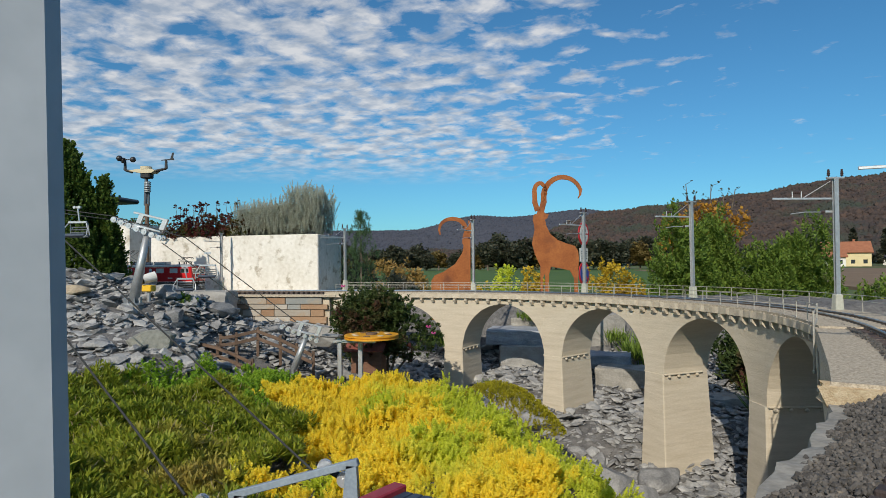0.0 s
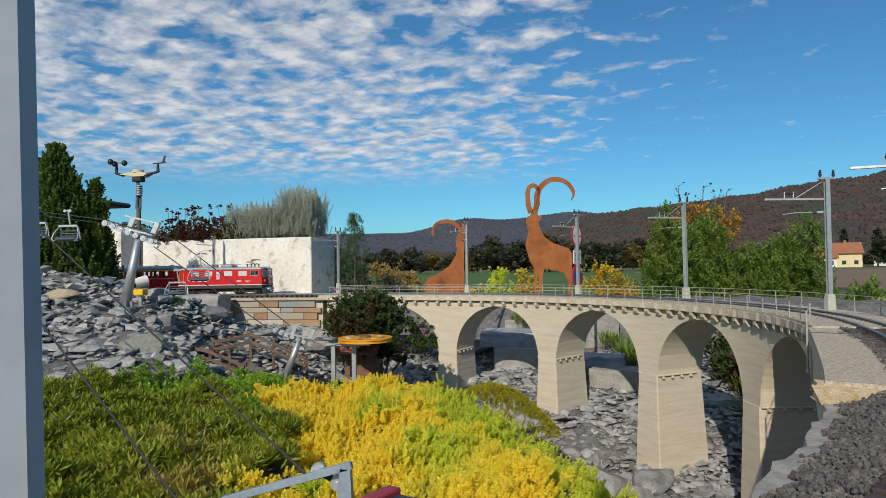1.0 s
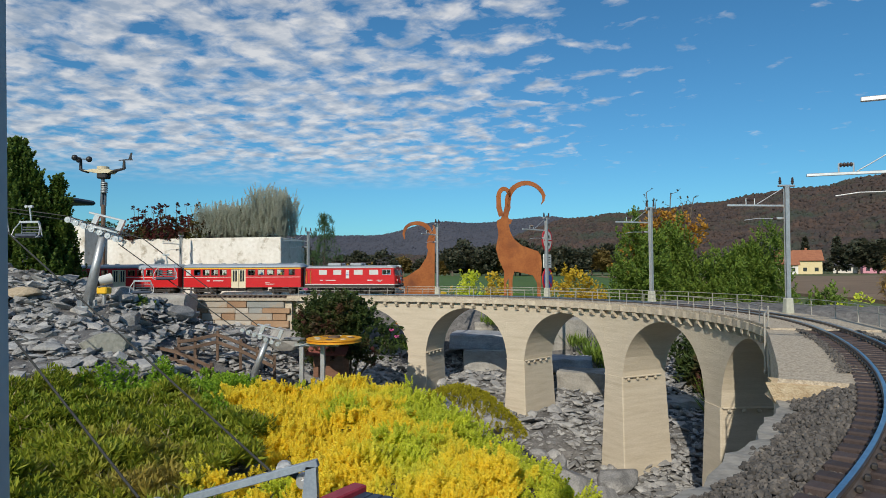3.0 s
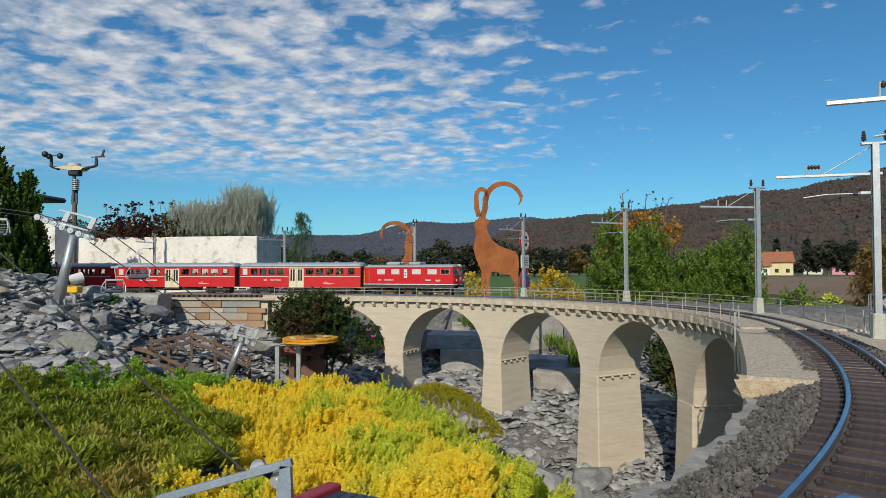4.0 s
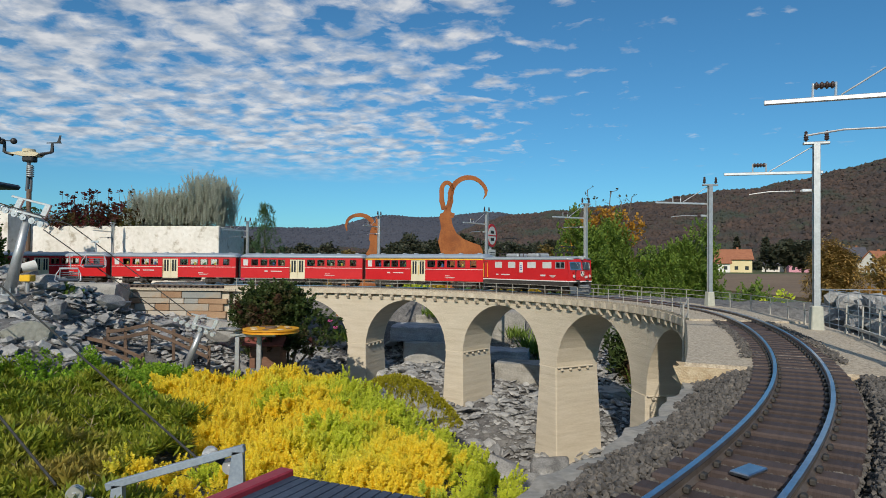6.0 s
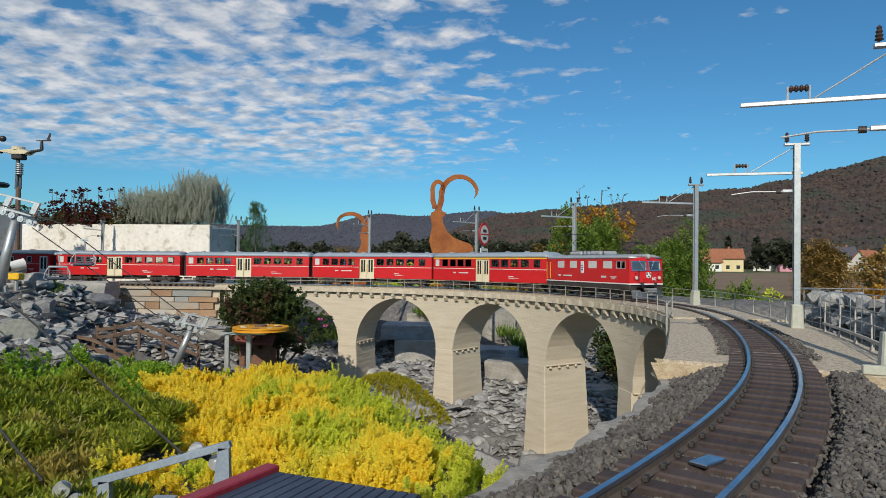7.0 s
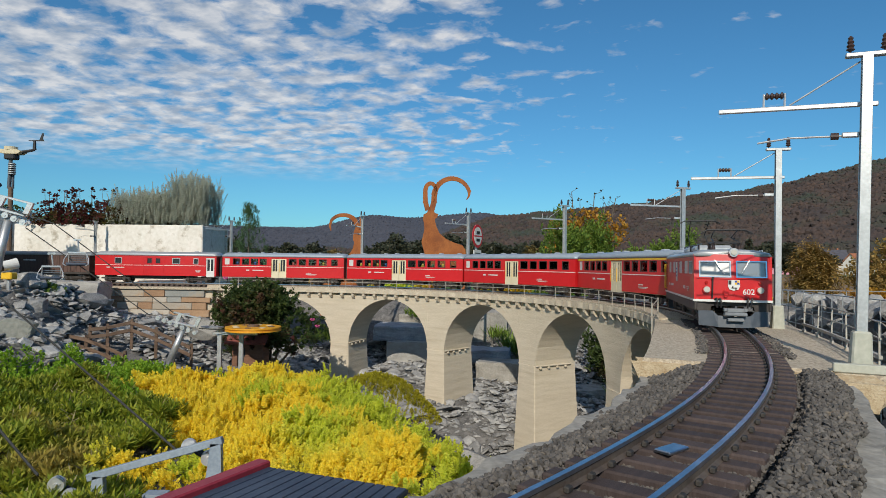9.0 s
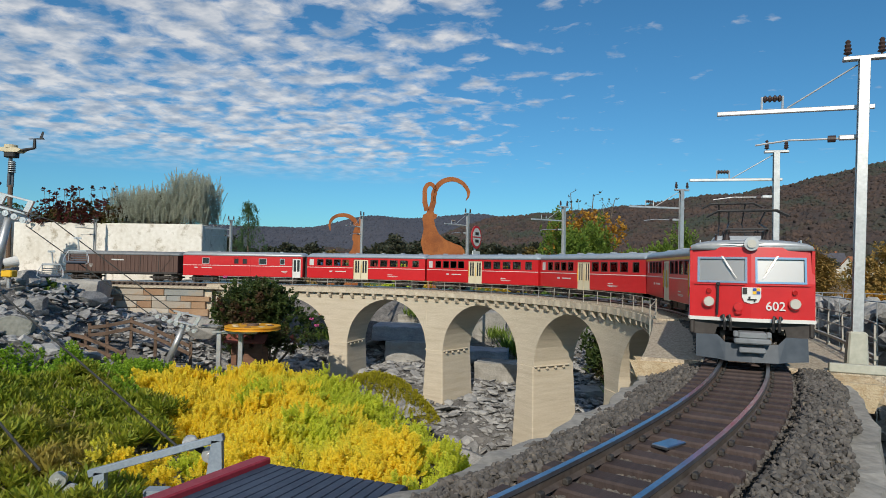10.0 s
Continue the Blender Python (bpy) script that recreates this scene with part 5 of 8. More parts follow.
    # running number on the front
    for k in (1, -1):
        cu = bpy.data.curves.new("number", "FONT")
        cu.body, cu.size, cu.extrude, cu.align_x = "602", 0.0135, 0.0005, "CENTER"
        cu.offset = 0.0001
        t = new("running_number", cu)
        cu.materials.append(M["white"])
        t.parent = c
        t.matrix_basis = pose(k * (front_point(0.024, 0.064) + 0.0012), 0.0240 * k, 0.0590, 90, 0, 90 * k) @ pose(0, 0, 0, 0, 9, 0)
        tagged(t, "raised white running number")
    return c


LOCO = locomotive()
COACHES = [coach(True, "red first-class coach with a yellow stripe under its grey roof", 1)] + \
          [coach(False, "red passenger coach with beige folding doors and grey roof", 2 + i) for i in range(3)]
VAN, WAGON = baggage_van(), covered_wagon()

SPEED, JOINT = 0.425, 5.1025          # metres a second; where the loco's rear coupling stands at the start
# the train runs a little ahead of that even pace at first and eases on the bend
AHEAD = ((0.0, 0.037), (2.0, 0.033), (4.0, 0.030), (5.0, 0.025), (6.0, 0.012), (7.5, -0.008), (8.5, -0.004), (10.0, 0.008))
# vehicle, distance of its middle behind that coupling, half its bogie base
TRAIN = [(LOCO, -0.2450, 0.130)] + [(v, 0.318 + 0.636 * i, 0.205) for i, v in enumerate(COACHES)] + \
        [(VAN, 0.318 + 0.636 * 3 + 0.632, 0.2), (WAGON, 0.318 + 0.636 * 3 + 0.632 + 0.595, 0.2)]


def drive():
    for v, behind, half in TRAIN:
        rows, turn_f, turn_r = [], [], []
        bogies = [o for o in v.children if o.name.startswith("bogie")]
        lead, trail = sorted(bogies, key=lambda o: -o.matrix_basis.translation.x)
        lx, tx = lead.matrix_basis.translation.x, trail.matrix_basis.translation.x
        roll = 0.0
        for i in range(41):
            t = i * 0.25
            s = JOINT - SPEED * t - float(np.interp(t, *zip(*AHEAD))) + behind
            xa, ya, ha = along(s - half)
            xb, yb, hb = along(s + half)
            h = math.atan2(ya - yb, xa - xb)
            rows.append((t, pose((xa + xb) / 2, (ya + yb) / 2, 0, 0, 0, math.degrees(h))))
            for store, hh, x in ((turn_f, ha, lx), (turn_r, hb, tx)):
                d = (hh + math.pi - h + math.pi) % (2 * math.pi) - math.pi
                store.append((t, pose(x, 0, 0, 0, 0, math.degrees(d))))
        walk(v, rows)
        walk(lead, turn_f)
        walk(trail, turn_r)
        for b in (lead, trail):
            for w in b.children:
                r = w.matrix_basis.translation.z
                x = w.matrix_basis.translation.x
                walk(w, [(k / 15, pose(x, 0, r, 0, math.degrees(SPEED * k / 15 / r) , 0)) for k in range(151)])


def motions():
    drive()


# ---------------------------------------------------------------- line-side things
def catenary_mast(m, h=1.0, far_rod=False):
    """Mast with its arms towards the track (local +y)."""
    c = thing("catenary_mast", "grey metal catenary mast with bracket arms on a concrete foot", "mast", m, group="masts along the track")
    bm = bmesh.new()
    box(bm, (0, 0, 0.014), (0.025, 0.023, 0.056), bevel=0.002, taper=0.80)
    part("foot", bm, "mastfoot", c, "grey-green concrete foot")
    bm = bmesh.new()
    top = 0.343 * h
    for k in (-1, 1):
        box(bm, (k * 0.0048, 0, (0.04 + top) / 2), (0.0022, 0.011, top - 0.04), bevel=0.0004)
    box(bm, (0, 0, (0.04 + top) / 2), (0.0085, 0.0024, top - 0.04))
    part("pole", bm, "zinc", c, "galvanised H-section pole")
    bm = bmesh.new()
    za = 0.290 * h
    box(bm, (0.008, 0.072, za), (0.005, 0.170, 0.0055), bevel=0.0008)
    part("upper_arm", bm, "alu", c, "bright upper arm")
    bm = bmesh.new()
    for y in (0.083, 0.106):
        rod(bm, (0.008, y, za), (0.008, y, za + 0.019), 0.0014)
    cradle = part("cradle", bm, "alu", c)
    bm = bmesh.new()
    ribbed(bm, (0.008, 0.0845, za + 0.016), (0.008, 0.1047, za + 0.016), [0.0026, 0.0043, 0.0043, 0.0024] * 4)
    part("insulator", bm, "insulator", cradle)
    bm = bmesh.new()
    rod(bm, (0.006, 0.006, top - 0.006), (0.006, 0.078, za + 0.003), 0.0010)
    part("brace", bm, "alu", c)
    bm = bmesh.new()
    zb = 0.254 * h
    p = [(0.007, 0.0, zb + 0.002), (0.007, 0.028, zb + 0.001), (0.007, 0.075, zb + 0.001), (0.007, 0.098, zb - 0.002), (0.007, 0.112, zb - 0.004)]
    for a, b in zip(p, p[1:]):
        rod(bm, a, b, 0.0012)
    box(bm, (0.007, 0.014, zb + 0.002), (0.006, 0.018, 0.006), bevel=0.001)
    part("lower_arm", bm, "alu", c)
    bm = bmesh.new()
    disc(bm, (0.007, 0.03, zb + 0.001), (0, 1, 0), 0.0042, 0.008, 10)
    part("insulator", bm, "insulator", c)
    bm = bmesh.new()
    box(bm, (0, 0, top), (0.009, 0.044, 0.005), bevel=0.0008)
    cross = part("crossbar", bm, "zinc", c)
    for y in (-0.017, 0.017):
        bm = bmesh.new()
        ribbed(bm, (0, y, top), (0, y, top + 0.023), [0.0010, 0.0010, 0.0010, 0.0048, 0.0030, 0.0044, 0.0027, 0.0038, 0.0023, 0.0031, 0.0012])
        part("insulator", bm, "insulator", cross)
    return c


for s, off, lean in ((0.455, -0.117, 2.4), (0.955, -0.106, 0.6), (1.535, -0.095, 0.9), (2.125, -0.092, -1.0), (2.625, -0.094, -0.4), (3.165, -0.094, -0.6)):
    catenary_mast(on_track(s, off, -0.008) @ pose(0, 0, 0, 0, 0, 0) @ pose(0, 0, 0, lean * 0.6, lean * 0.4, 0), 1.055 if s < 0.5 else 1.0)
catenary_mast(pose(-1.13, 3.36, 0.0, 0, 0, 150), 0.94)
catenary_mast(pose(-1.83, 3.32, 0.0, 0, 0, 178), 0.90)


def fence(name, label, off, s0, s1, gap, h, group, low=False):
    f = thing(name, label, "fence", group=group)
    n = int(round((s1 - s0) / gap))
    rnd = random.Random(int(off * 1000) + n)
    me = None
    for i in range(n + 1):
        s = s0 + (s1 - s0) * i / n
        if me is None:
            bm = bmesh.new()
            box(bm, (0, 0, h / 2 - 0.008), (0.0019, 0.0022, h + 0.010), bevel=0.0003)
            box(bm, (0, 0, -0.008), (0.006, 0.005, 0.006), bevel=0.001)
            me = bpy.data.meshes.new("post")
            bm.to_mesh(me); bm.free()
        ob = part_of_mesh("post", me, "fence", f)
        ob.matrix_basis = on_track(s, off) @ pose(0, 0, 0, rnd.uniform(-3, 3), rnd.uniform(-3, 3), 0)
    for z in (h - 0.002, h * 0.55) + ((0.004,) if low else ()):
        bm = bmesh.new()
        r = 0.00075 if z > 0.01 else 0.0020
        sweep(bm, [(off - r, z - r), (off + r, z - r), (off + r, z + r), (off - r, z + r)], s0 - 0.004, s1 + 0.004, 0.02,
              jitter=lambda s, k: 0.0007 * math.sin(s * 23))
        part("rail", bm, "fence", f)
    return f


fence("fence", "low weathered metal railing on the viaduct's inner rim", 0.097, 1.12, 3.80, 0.0935, 0.034, "viaduct railings")
fence("fence", "low weathered metal railing on the viaduct's outer rim", -0.113, 0.95, 3.84, 0.105, 0.036, "viaduct railings")
fence("fence", "metal railing with a bottom rail beside the gabion", -0.138, 0.47, 0.90, 0.085, 0.046, "viaduct railings", True)


def end_railing():
    f = thing("fence", "leaning railing end at the viaduct's corner", "fence", group="viaduct railings")
    a = along(1.12, 0.097)
    b = along(0.985, 0.121)
    for (x, y, _), z0, z1 in ((a, -0.14, 0.036), (b, -0.085, 0.030)):
        bm = bmesh.new()
        rod(bm, (x, y, z0), (x, y, z1), 0.0022, 0.0018, 6)
        box(bm, (x, y, z0 + 0.004), (0.006, 0.006, 0.006), bevel=0.001)
        part("post", bm, "fence", f)
    for z in (0.032, 0.006, -0.025):
        bm = bmesh.new()
        rod(bm, (a[0], a[1], z), (b[0], b[1], z - 0.008), 0.0013)
        part("rail", bm, "fence", f)


end_railing()


def build_gabion():
    g = thing("gabion", "wire gabion filled with grey quarry stones", "gabion")
    rng = np.random.default_rng(8)
    A, B = Vector((0.965, 1.80, 0)), Vector((0.765, 0.62, 0))
    d = (B - A).normalized()
    nrm = Vector((-d.y, d.x, 0)) * -1
    if nrm.x > 0:
        nrm = -nrm
    L = (B - A).length
    z0, z1, step = -0.62, 0.045, 0.042
    shapes = stone_shapes(rng, 6, 0.7)
    k = 0
    for row in range(11):
        z = 0.018 - row * 0.048
        u = 0.03
        while u < L:
            size = rng.uniform(0.055, 0.085)
            v, f = shapes[rng.integers(6)]
            me = fast_mesh("stone", v * size * np.array([1.25, 1, 1.1]), f)
            ob = part_of_mesh("stone", me, "slate", g)
            p = A + d * u - nrm * 0.035
            ob.matrix_basis = pose(p.x, p.y, z + rng.uniform(-0.006, 0.006), rng.uniform(-25, 25), rng.uniform(-25, 25), rng.uniform(0, 360))
            u += size * 0.82
            k += 1
    # the far end return
    for row in range(7):
        for j in range(4):
            v, f = shapes[rng.integers(6)]
            me = fast_mesh("stone", v * rng.uniform(0.06, 0.085), f)
            ob = part_of_mesh("stone", me, "slate", g)
            p = A + nrm * -1 * (0.09 + j * 0.07)
            ob.matrix_basis = pose(p.x, p.y, 0.016 - row * 0.05, rng.uniform(-25, 25), rng.uniform(-25, 25), rng.uniform(0, 360))
    bm = bmesh.new()
    z = z1
    while z > z0:
        for off in (0.006,):
            a, b = A + nrm * off, B + nrm * off
            rod(bm, (a.x, a.y, z), (b.x, b.y, z), 0.0013, n=5)
        e = A - nrm * 0.34
        rod(bm, (A.x, A.y + 0.005, z), (e.x, e.y + 0.005, z), 0.0013, n=5)
        z -= step
    u = 0.0
    while u < L:
        p = A + d * u + nrm * 0.008
        rod(bm, (p.x, p.y, z0), (p.x, p.y, z1), 0.0013, n=5)
        u += 0.055
    for j in range(7):
        p = A - nrm * 0.055 * j
        rod(bm, (p.x, p.y + 0.006, z0), (p.x, p.y + 0.006, z1), 0.0013, n=5)
    part("wire_mesh", bm, "zinc", g, "galvanised wire mesh")
    bm = bmesh.new()
    c = (A + B) / 2 - nrm * 0.17
    box(bm, (c.x, c.y, -0.29), (L, 0.2, 0.60), math.degrees(math.atan2(d.y, d.x)))
    part("fill", bm, "soil", g)


build_gabion()


def mast_plinth():
    bm = bmesh.new()
    x, y, h = along(0.45, -0.118)
    box(bm, (0, 0, 0), (0.010, 0.062, 0.010), bevel=0.001)
    bmesh.ops.transform(bm, matrix=pose(x, y, -0.006, 0, 0, math.degrees(h)) @ pose(-0.018, 0.0, 0), verts=bm.verts[:])
    tagged(part("plinth", bm, "mastfoot"), "narrow grey concrete plinth before a mast foot", "plinth")


mast_plinth()


def near_post():
    bm = bmesh.new()
    box(bm, (0, 0, 0), (0.030, 0.012, 0.9), bevel=0.002)
    bmesh.ops.transform(bm, matrix=pose(-0.1239, 0.1304, 0.12, 0, -1.2, 45), verts=bm.verts[:])
    tagged(part("post", bm, "postgrey"), "slim blue-grey metal post beside the camera", "post")


near_post()


# ---------------------------------------------------------------- planter, wall and garden objects
PL = pose(-1.287, 3.37, 0, 0, 0, -4)          # the planter's front right corner


def build_planter():
    p = thing("planter", "long raised planter of peeling whitewashed concrete", "planter", PL)
    W, D, H, th = 1.06, 0.33, 0.298, 0.03
    for name, c, s in (("front_wall", (-W / 2, th / 2, H / 2 - 0.15), (W, th, H + 0.3)), ("back_wall", (-W / 2, D - th / 2, H / 2 - 0.15), (W, th, H + 0.3)),
                       ("end_wall", (-th / 2, D / 2, H / 2 - 0.152), (th - 0.001, D - 2 * th, H + 0.3)), ("end_wall", (-W + th / 2, D / 2, H / 2 - 0.152), (th - 0.001, D - 2 * th, H + 0.3))):
        bm = bmesh.new()
        box(bm, c, s, bevel=0.004)
        part(name, bm, "limewash", p)
    bm = bmesh.new()
    box(bm, (-W / 2, D / 2, H - 0.06), (W - 2 * th, D - 2 * th, 0.06))
    part("earth", bm, "soil", p)
    q = thing("planter", "tall whitewashed planter block beside the conifer", "planter", pose(-2.63, 3.68, 0, 0, 0, -14))
    bm = bmesh.new()
    pierced(bm, -0.15, 0.15, -0.15, 0.15, [(-0.12, 0.12, -0.12, 0.12)], 0.72, pose(0, 0, 0.025, 90, 0, 0))
    part("wall", bm, "limewash", q)
    bm = bmesh.new()
    box(bm, (0, 0, 0.33), (0.238, 0.238, 0.05))
    part("earth", bm, "soil", q)


build_planter()


def foliage(name, label, category, material, places, sizes, shapes, seed, tilt=0.9, stems=None, group="", kind="", m=None):
    """A plant: stems and a crown of many leaves."""
    rng = np.random.default_rng(seed)
    t = thing(name, label, category, m, group)
    if kind:
        tagged(t, kind=kind)
    me = scatter("leaves", shapes, np.asarray(places), np.asarray(sizes), rotations(rng, len(places), tilt), rng)
    part_of_mesh("leaves", me, material, t)
    if stems:
        bm = bmesh.new()
        for a, b, r1, r2 in stems:
            rod(bm, a, b, r1, r2, 6)
        part("woody_stem", bm, "bark", t, "branching woody stems")
    return t


def blob_points(rng, n, c, r, shell=0.55, lumps=7, lumpy=0.35):
    """Points in an uneven crown: several overlapping lobes, denser towards the outside."""
    c, r = np.array(c), np.array(r)
    centres = rng.normal(size=(lumps, 3))
    centres /= np.linalg.norm(centres, axis=1)[:, None]
    centres *= rng.uniform(0.3, 0.62, (lumps, 1))
    rad = rng.uniform(0.38, 0.62, lumps)
    k = rng.integers(0, lumps, n)
    d = rng.normal(size=(n, 3))
    d /= np.linalg.norm(d, axis=1)[:, None]
    p = centres[k] + d * (rad[k] * (shell + (1 - shell) * rng.uniform(0, 1, n) ** 0.5) * rng.uniform(1 - lumpy * 0.5, 1 + lumpy * 0.4, n))[:, None]
    return c + p * r


def shrub(name, label, material, c, r, n, leaf, seed, leaves=10, width=0.2, length=1.0, tall=1.0, tilt=1.0, up=0.4, group="", category="shrub", ground=None, lumps=8):
    rng = np.random.default_rng(seed)
    shapes = sprig_shapes(rng, 4, leaves, length, width, tall, up)
    pts = blob_points(rng, n, c, r, lumps=lumps)
    g = c[2] - r[2] if ground is None else ground
    pts[:, 2] = np.maximum(pts[:, 2], g + leaf * 0.3)
    stems = []
    for i in range(7):
        q = pts[rng.integers(n)]
        b = np.array([c[0] + rng.uniform(-.1, .1) * r[0], c[1] + rng.uniform(-.1, .1) * r[1], g - 0.03])
        stems.append((b, b + (q - b) * 0.9, max(leaf * 0.25, r[0] * 0.03), leaf * 0.08))
    return foliage(name, label, category, material, pts, rng.uniform(0.7, 1.25, n) * leaf, shapes, seed + 1, tilt, stems, group)


# plants of the planter
def planter_plants():
    rng = np.random.default_rng(21)
    inv = PL
    def loc(x, y, z):
        return inv @ Vector((x, y, z))
    # silver-leaved shrub: upright felted shoots
    n = 3200
    u = rng.uniform(-0.53, -0.005, n)
    hump = 0.11 + 0.075 * np.exp(-((u + 0.40) / 0.12) ** 4) + 0.19 * np.exp(-((u + 0.125) / 0.13) ** 4) + 0.03 * np.sin(u * 61) * np.sin(u * 23) + rng.uniform(-0.035, 0.03, n)
    pts = np.array([loc(a, b, 0.29 + h * f)[:] for a, b, h, f in zip(u, rng.uniform(0.0, 0.28, n), hump, rng.uniform(0.0, 0.80, n))])
    shapes = sprig_shapes(rng, 5, 26, 0.40, 0.10, 2.6, 0.6)
    stems = [(loc(-0.22, 0.13, 0.24), loc(-0.22 + rng.uniform(-.2, .2), 0.13 + rng.uniform(-.1, .1), 0.29 + rng.uniform(.05, .22)), 0.006, 0.002) for _ in range(14)]
    foliage("silver_shrub", "silver-grey felted shrub with upright shoots in the planter", "shrub", "silverleaf", pts, rng.uniform(0.020, 0.031, n), shapes, 22, 0.65, stems)
    # wine-red big-leaved plants
    n = 800
    u = rng.uniform(-0.98, -0.46, n)
    pts = np.array([loc(a, b, 0.280 + f)[:] for a, b, f in zip(u, rng.uniform(-0.025, 0.24, n), rng.uniform(0.0, 0.15, n) * (0.45 + 0.55 * np.sin(u * 17 + 1) ** 2))])
    shapes = sprig_shapes(rng, 4, 5, 1.0, 0.26, 0.5, 0.4)
    tips = [(a, rng.uniform(0.09, 0.20)) for a in rng.uniform(-0.96, -0.48, 34)]
    stems = [(loc(a, 0.10, 0.26), loc(a + rng.uniform(-.03, .03), 0.08, 0.29 + h), 0.0022, 0.001) for a, h in tips]
    heads = np.array([b[:] for _, b, _, _ in stems])
    pts = np.concatenate([pts, heads, heads + rng.normal(0, 0.008, heads.shape)])
    foliage("red_leaved_plant", "wine-red large-leaved plants spilling over the planter", "plant", "wine", pts, rng.uniform(0.018, 0.032, len(pts)), shapes, 23, 0.8, stems)
    n = 300
    pts = np.array([loc(a, b, 0.29 + f)[:] for a, b, f in zip(rng.uniform(-1.02, -0.55, n), rng.uniform(-0.01, 0.24, n), rng.uniform(0.0, 0.06, n))])
    foliage("trailing_plant", "low green trailing leaves in the planter", "plant", "bushleaf", pts, rng.uniform(0.012, 0.022, n), sprig_shapes(rng, 4, 6, 1.0, 0.28, 0.5, 0.3), 24, 0.9)
    n = 260
    pts = np.stack([rng.uniform(-2.74, -2.50, n), rng.uniform(3.56, 3.82, n), 0.37 + rng.uniform(0, 0.05, n)], -1)
    foliage("creeping_plant", "low green creeping plant on the planter block", "plant", "bushleaf", pts, rng.uniform(0.010, 0.02, n), sprig_shapes(rng, 4, 6, 1.0, 0.28, 0.5, 0.3), 25, 0.9)
    # young pine beside the planter
    n = 420
    z = rng.uniform(0.0, 1, n)
    a = rng.uniform(0, 6.28, n)
    rr = (1 - z) * 0.085 + 0.02
    rr = rr * (1 + 0.5 * np.sin(a * 3 + z * 14))
    pts = np.stack([-1.13 + np.cos(a) * rr, 3.66 + np.sin(a) * rr, -0.02 + z * 0.44], -1)
    foliage("young_pine", "young pine with tufted needles", "tree", "pine", pts, rng.uniform(0.022, 0.04, n), sprig_shapes(rng, 4, 16, 1.0, 0.035, 0.8, 0.55), 26, 0.6,
            [((-1.13, 3.66, -0.3), (-1.13, 3.66, 0.42), 0.008, 0.002)])


planter_plants()


def build_conifer():
    rng = np.random.default_rng(31)
    for label, cx, cy, z0, z1, R, n, seed in (("tall dark green cypress conifer on the slope", -2.165, 2.56, -0.15, 0.63, 0.30, 4600, 32), ("smaller cypress conifer shoot", -2.03, 2.64, -0.14, 0.48, 0.12, 1300, 33)):
        z = rng.uniform(0, 1, n) ** 0.9
        a = rng.uniform(0, 6.28, n)
        rr = R * (1 - z) ** 0.75 * (0.65 + 0.35 * rng.uniform(0, 1, n)) * (1 + 0.22 * np.sin(a * 5 + z * 9))
        pts = np.stack([cx + np.cos(a) * rr, cy + np.sin(a) * rr, z0 + z * (z1 - z0)], -1)
        foliage("conifer", label, "tree", "conifer", pts, rng.uniform(0.022, 0.05, n), sprig_shapes(rng, 4, 14, 0.55, 0.15, 1.5, 0.6), seed, 0.55,
                [((cx, cy, z0 - 0.15), (cx, cy, z1 - 0.05), 0.02, 0.004)], group="conifers")


build_conifer()


def weather_station():
    c = thing("weather_station", "weather station with cup anemometer and wind vane on a pole", "weather station", pose(-2.49, 3.62, -0.042))
    bm = bmesh.new()
    rod(bm, (0, 0, -0.45), (0, 0, 0.56), 0.0135, n=10)
    part("pole", bm, "wood", c, "brownish pole")
    bm = bmesh.new()
    rod(bm, (-0.008, -0.004, 0.55), (-0.004, 0, 0.74), 0.010, n=10)
    rod(bm, (0.010, 0.002, 0.55), (0.010, 0.002, 0.70), 0.007, n=8)
    part("upper_tube", bm, "plow", c)
    bm = bmesh.new()
    for k in range(6):
        disc(bm, (0.012, -0.012, 0.635 + k * 0.011), (0, 0, 1), 0.020, 0.006, 14)
    part("radiation_shield", bm, "zinc", c, "grey louvred sensor shield")
    bm = bmesh.new()
    box(bm, (0, 0, 0.735), (0.065, 0.05, 0.035), bevel=0.006)
    part("housing", bm, "black", c)
    bm = bmesh.new()
    plate(bm, [(-0.11, 0.765), (-0.02, 0.748), (0.05, 0.748), (0.07, 0.762), (0.05, 0.772), (-0.05, 0.775)], 0.06)
    disc(bm, (-0.005, 0, 0.782), (0, 0, 1), 0.034, 0.018, 18)
    part("sensor_head", bm, "cream", c, "cream rain sensor head")
    for ab in ((((-0.10, 0, 0.762), (-0.150, 0, 0.775)), ((-0.150, 0, 0.775), (-0.150, 0, 0.835))), (((0.06, 0, 0.762), (0.130, 0, 0.775)), ((0.130, 0, 0.775), (0.130, 0, 0.825)))):
        bm = bmesh.new()
        for a, b in ab:
            rod(bm, a, b, 0.010, 0.007, 8)
        part("arm", bm, "black", c)
    bm = bmesh.new()
    for k in range(3):
        a = radians(20 + 120 * k)
        q = Vector((-0.150 + 0.045 * math.cos(a), 0.045 * math.sin(a), 0.842))
        rod(bm, (-0.150, 0, 0.842), q, 0.003, n=6)
        bmesh.ops.create_uvsphere(bm, u_segments=12, v_segments=8, radius=0.018, matrix=Matrix.Translation(q))
    part("anemometer_cups", bm, "black", c, "black anemometer cups")
    bm = bmesh.new()
    plate(bm, [(-0.035, 0.830), (0.028, 0.834), (0.042, 0.872), (0.052, 0.872), (0.046, 0.840), (0.056, 0.826), (-0.034, 0.826)], 0.004, pose(0.130, 0, 0))
    part("wind_vane", bm, "black", c, "black wind vane")


weather_station()


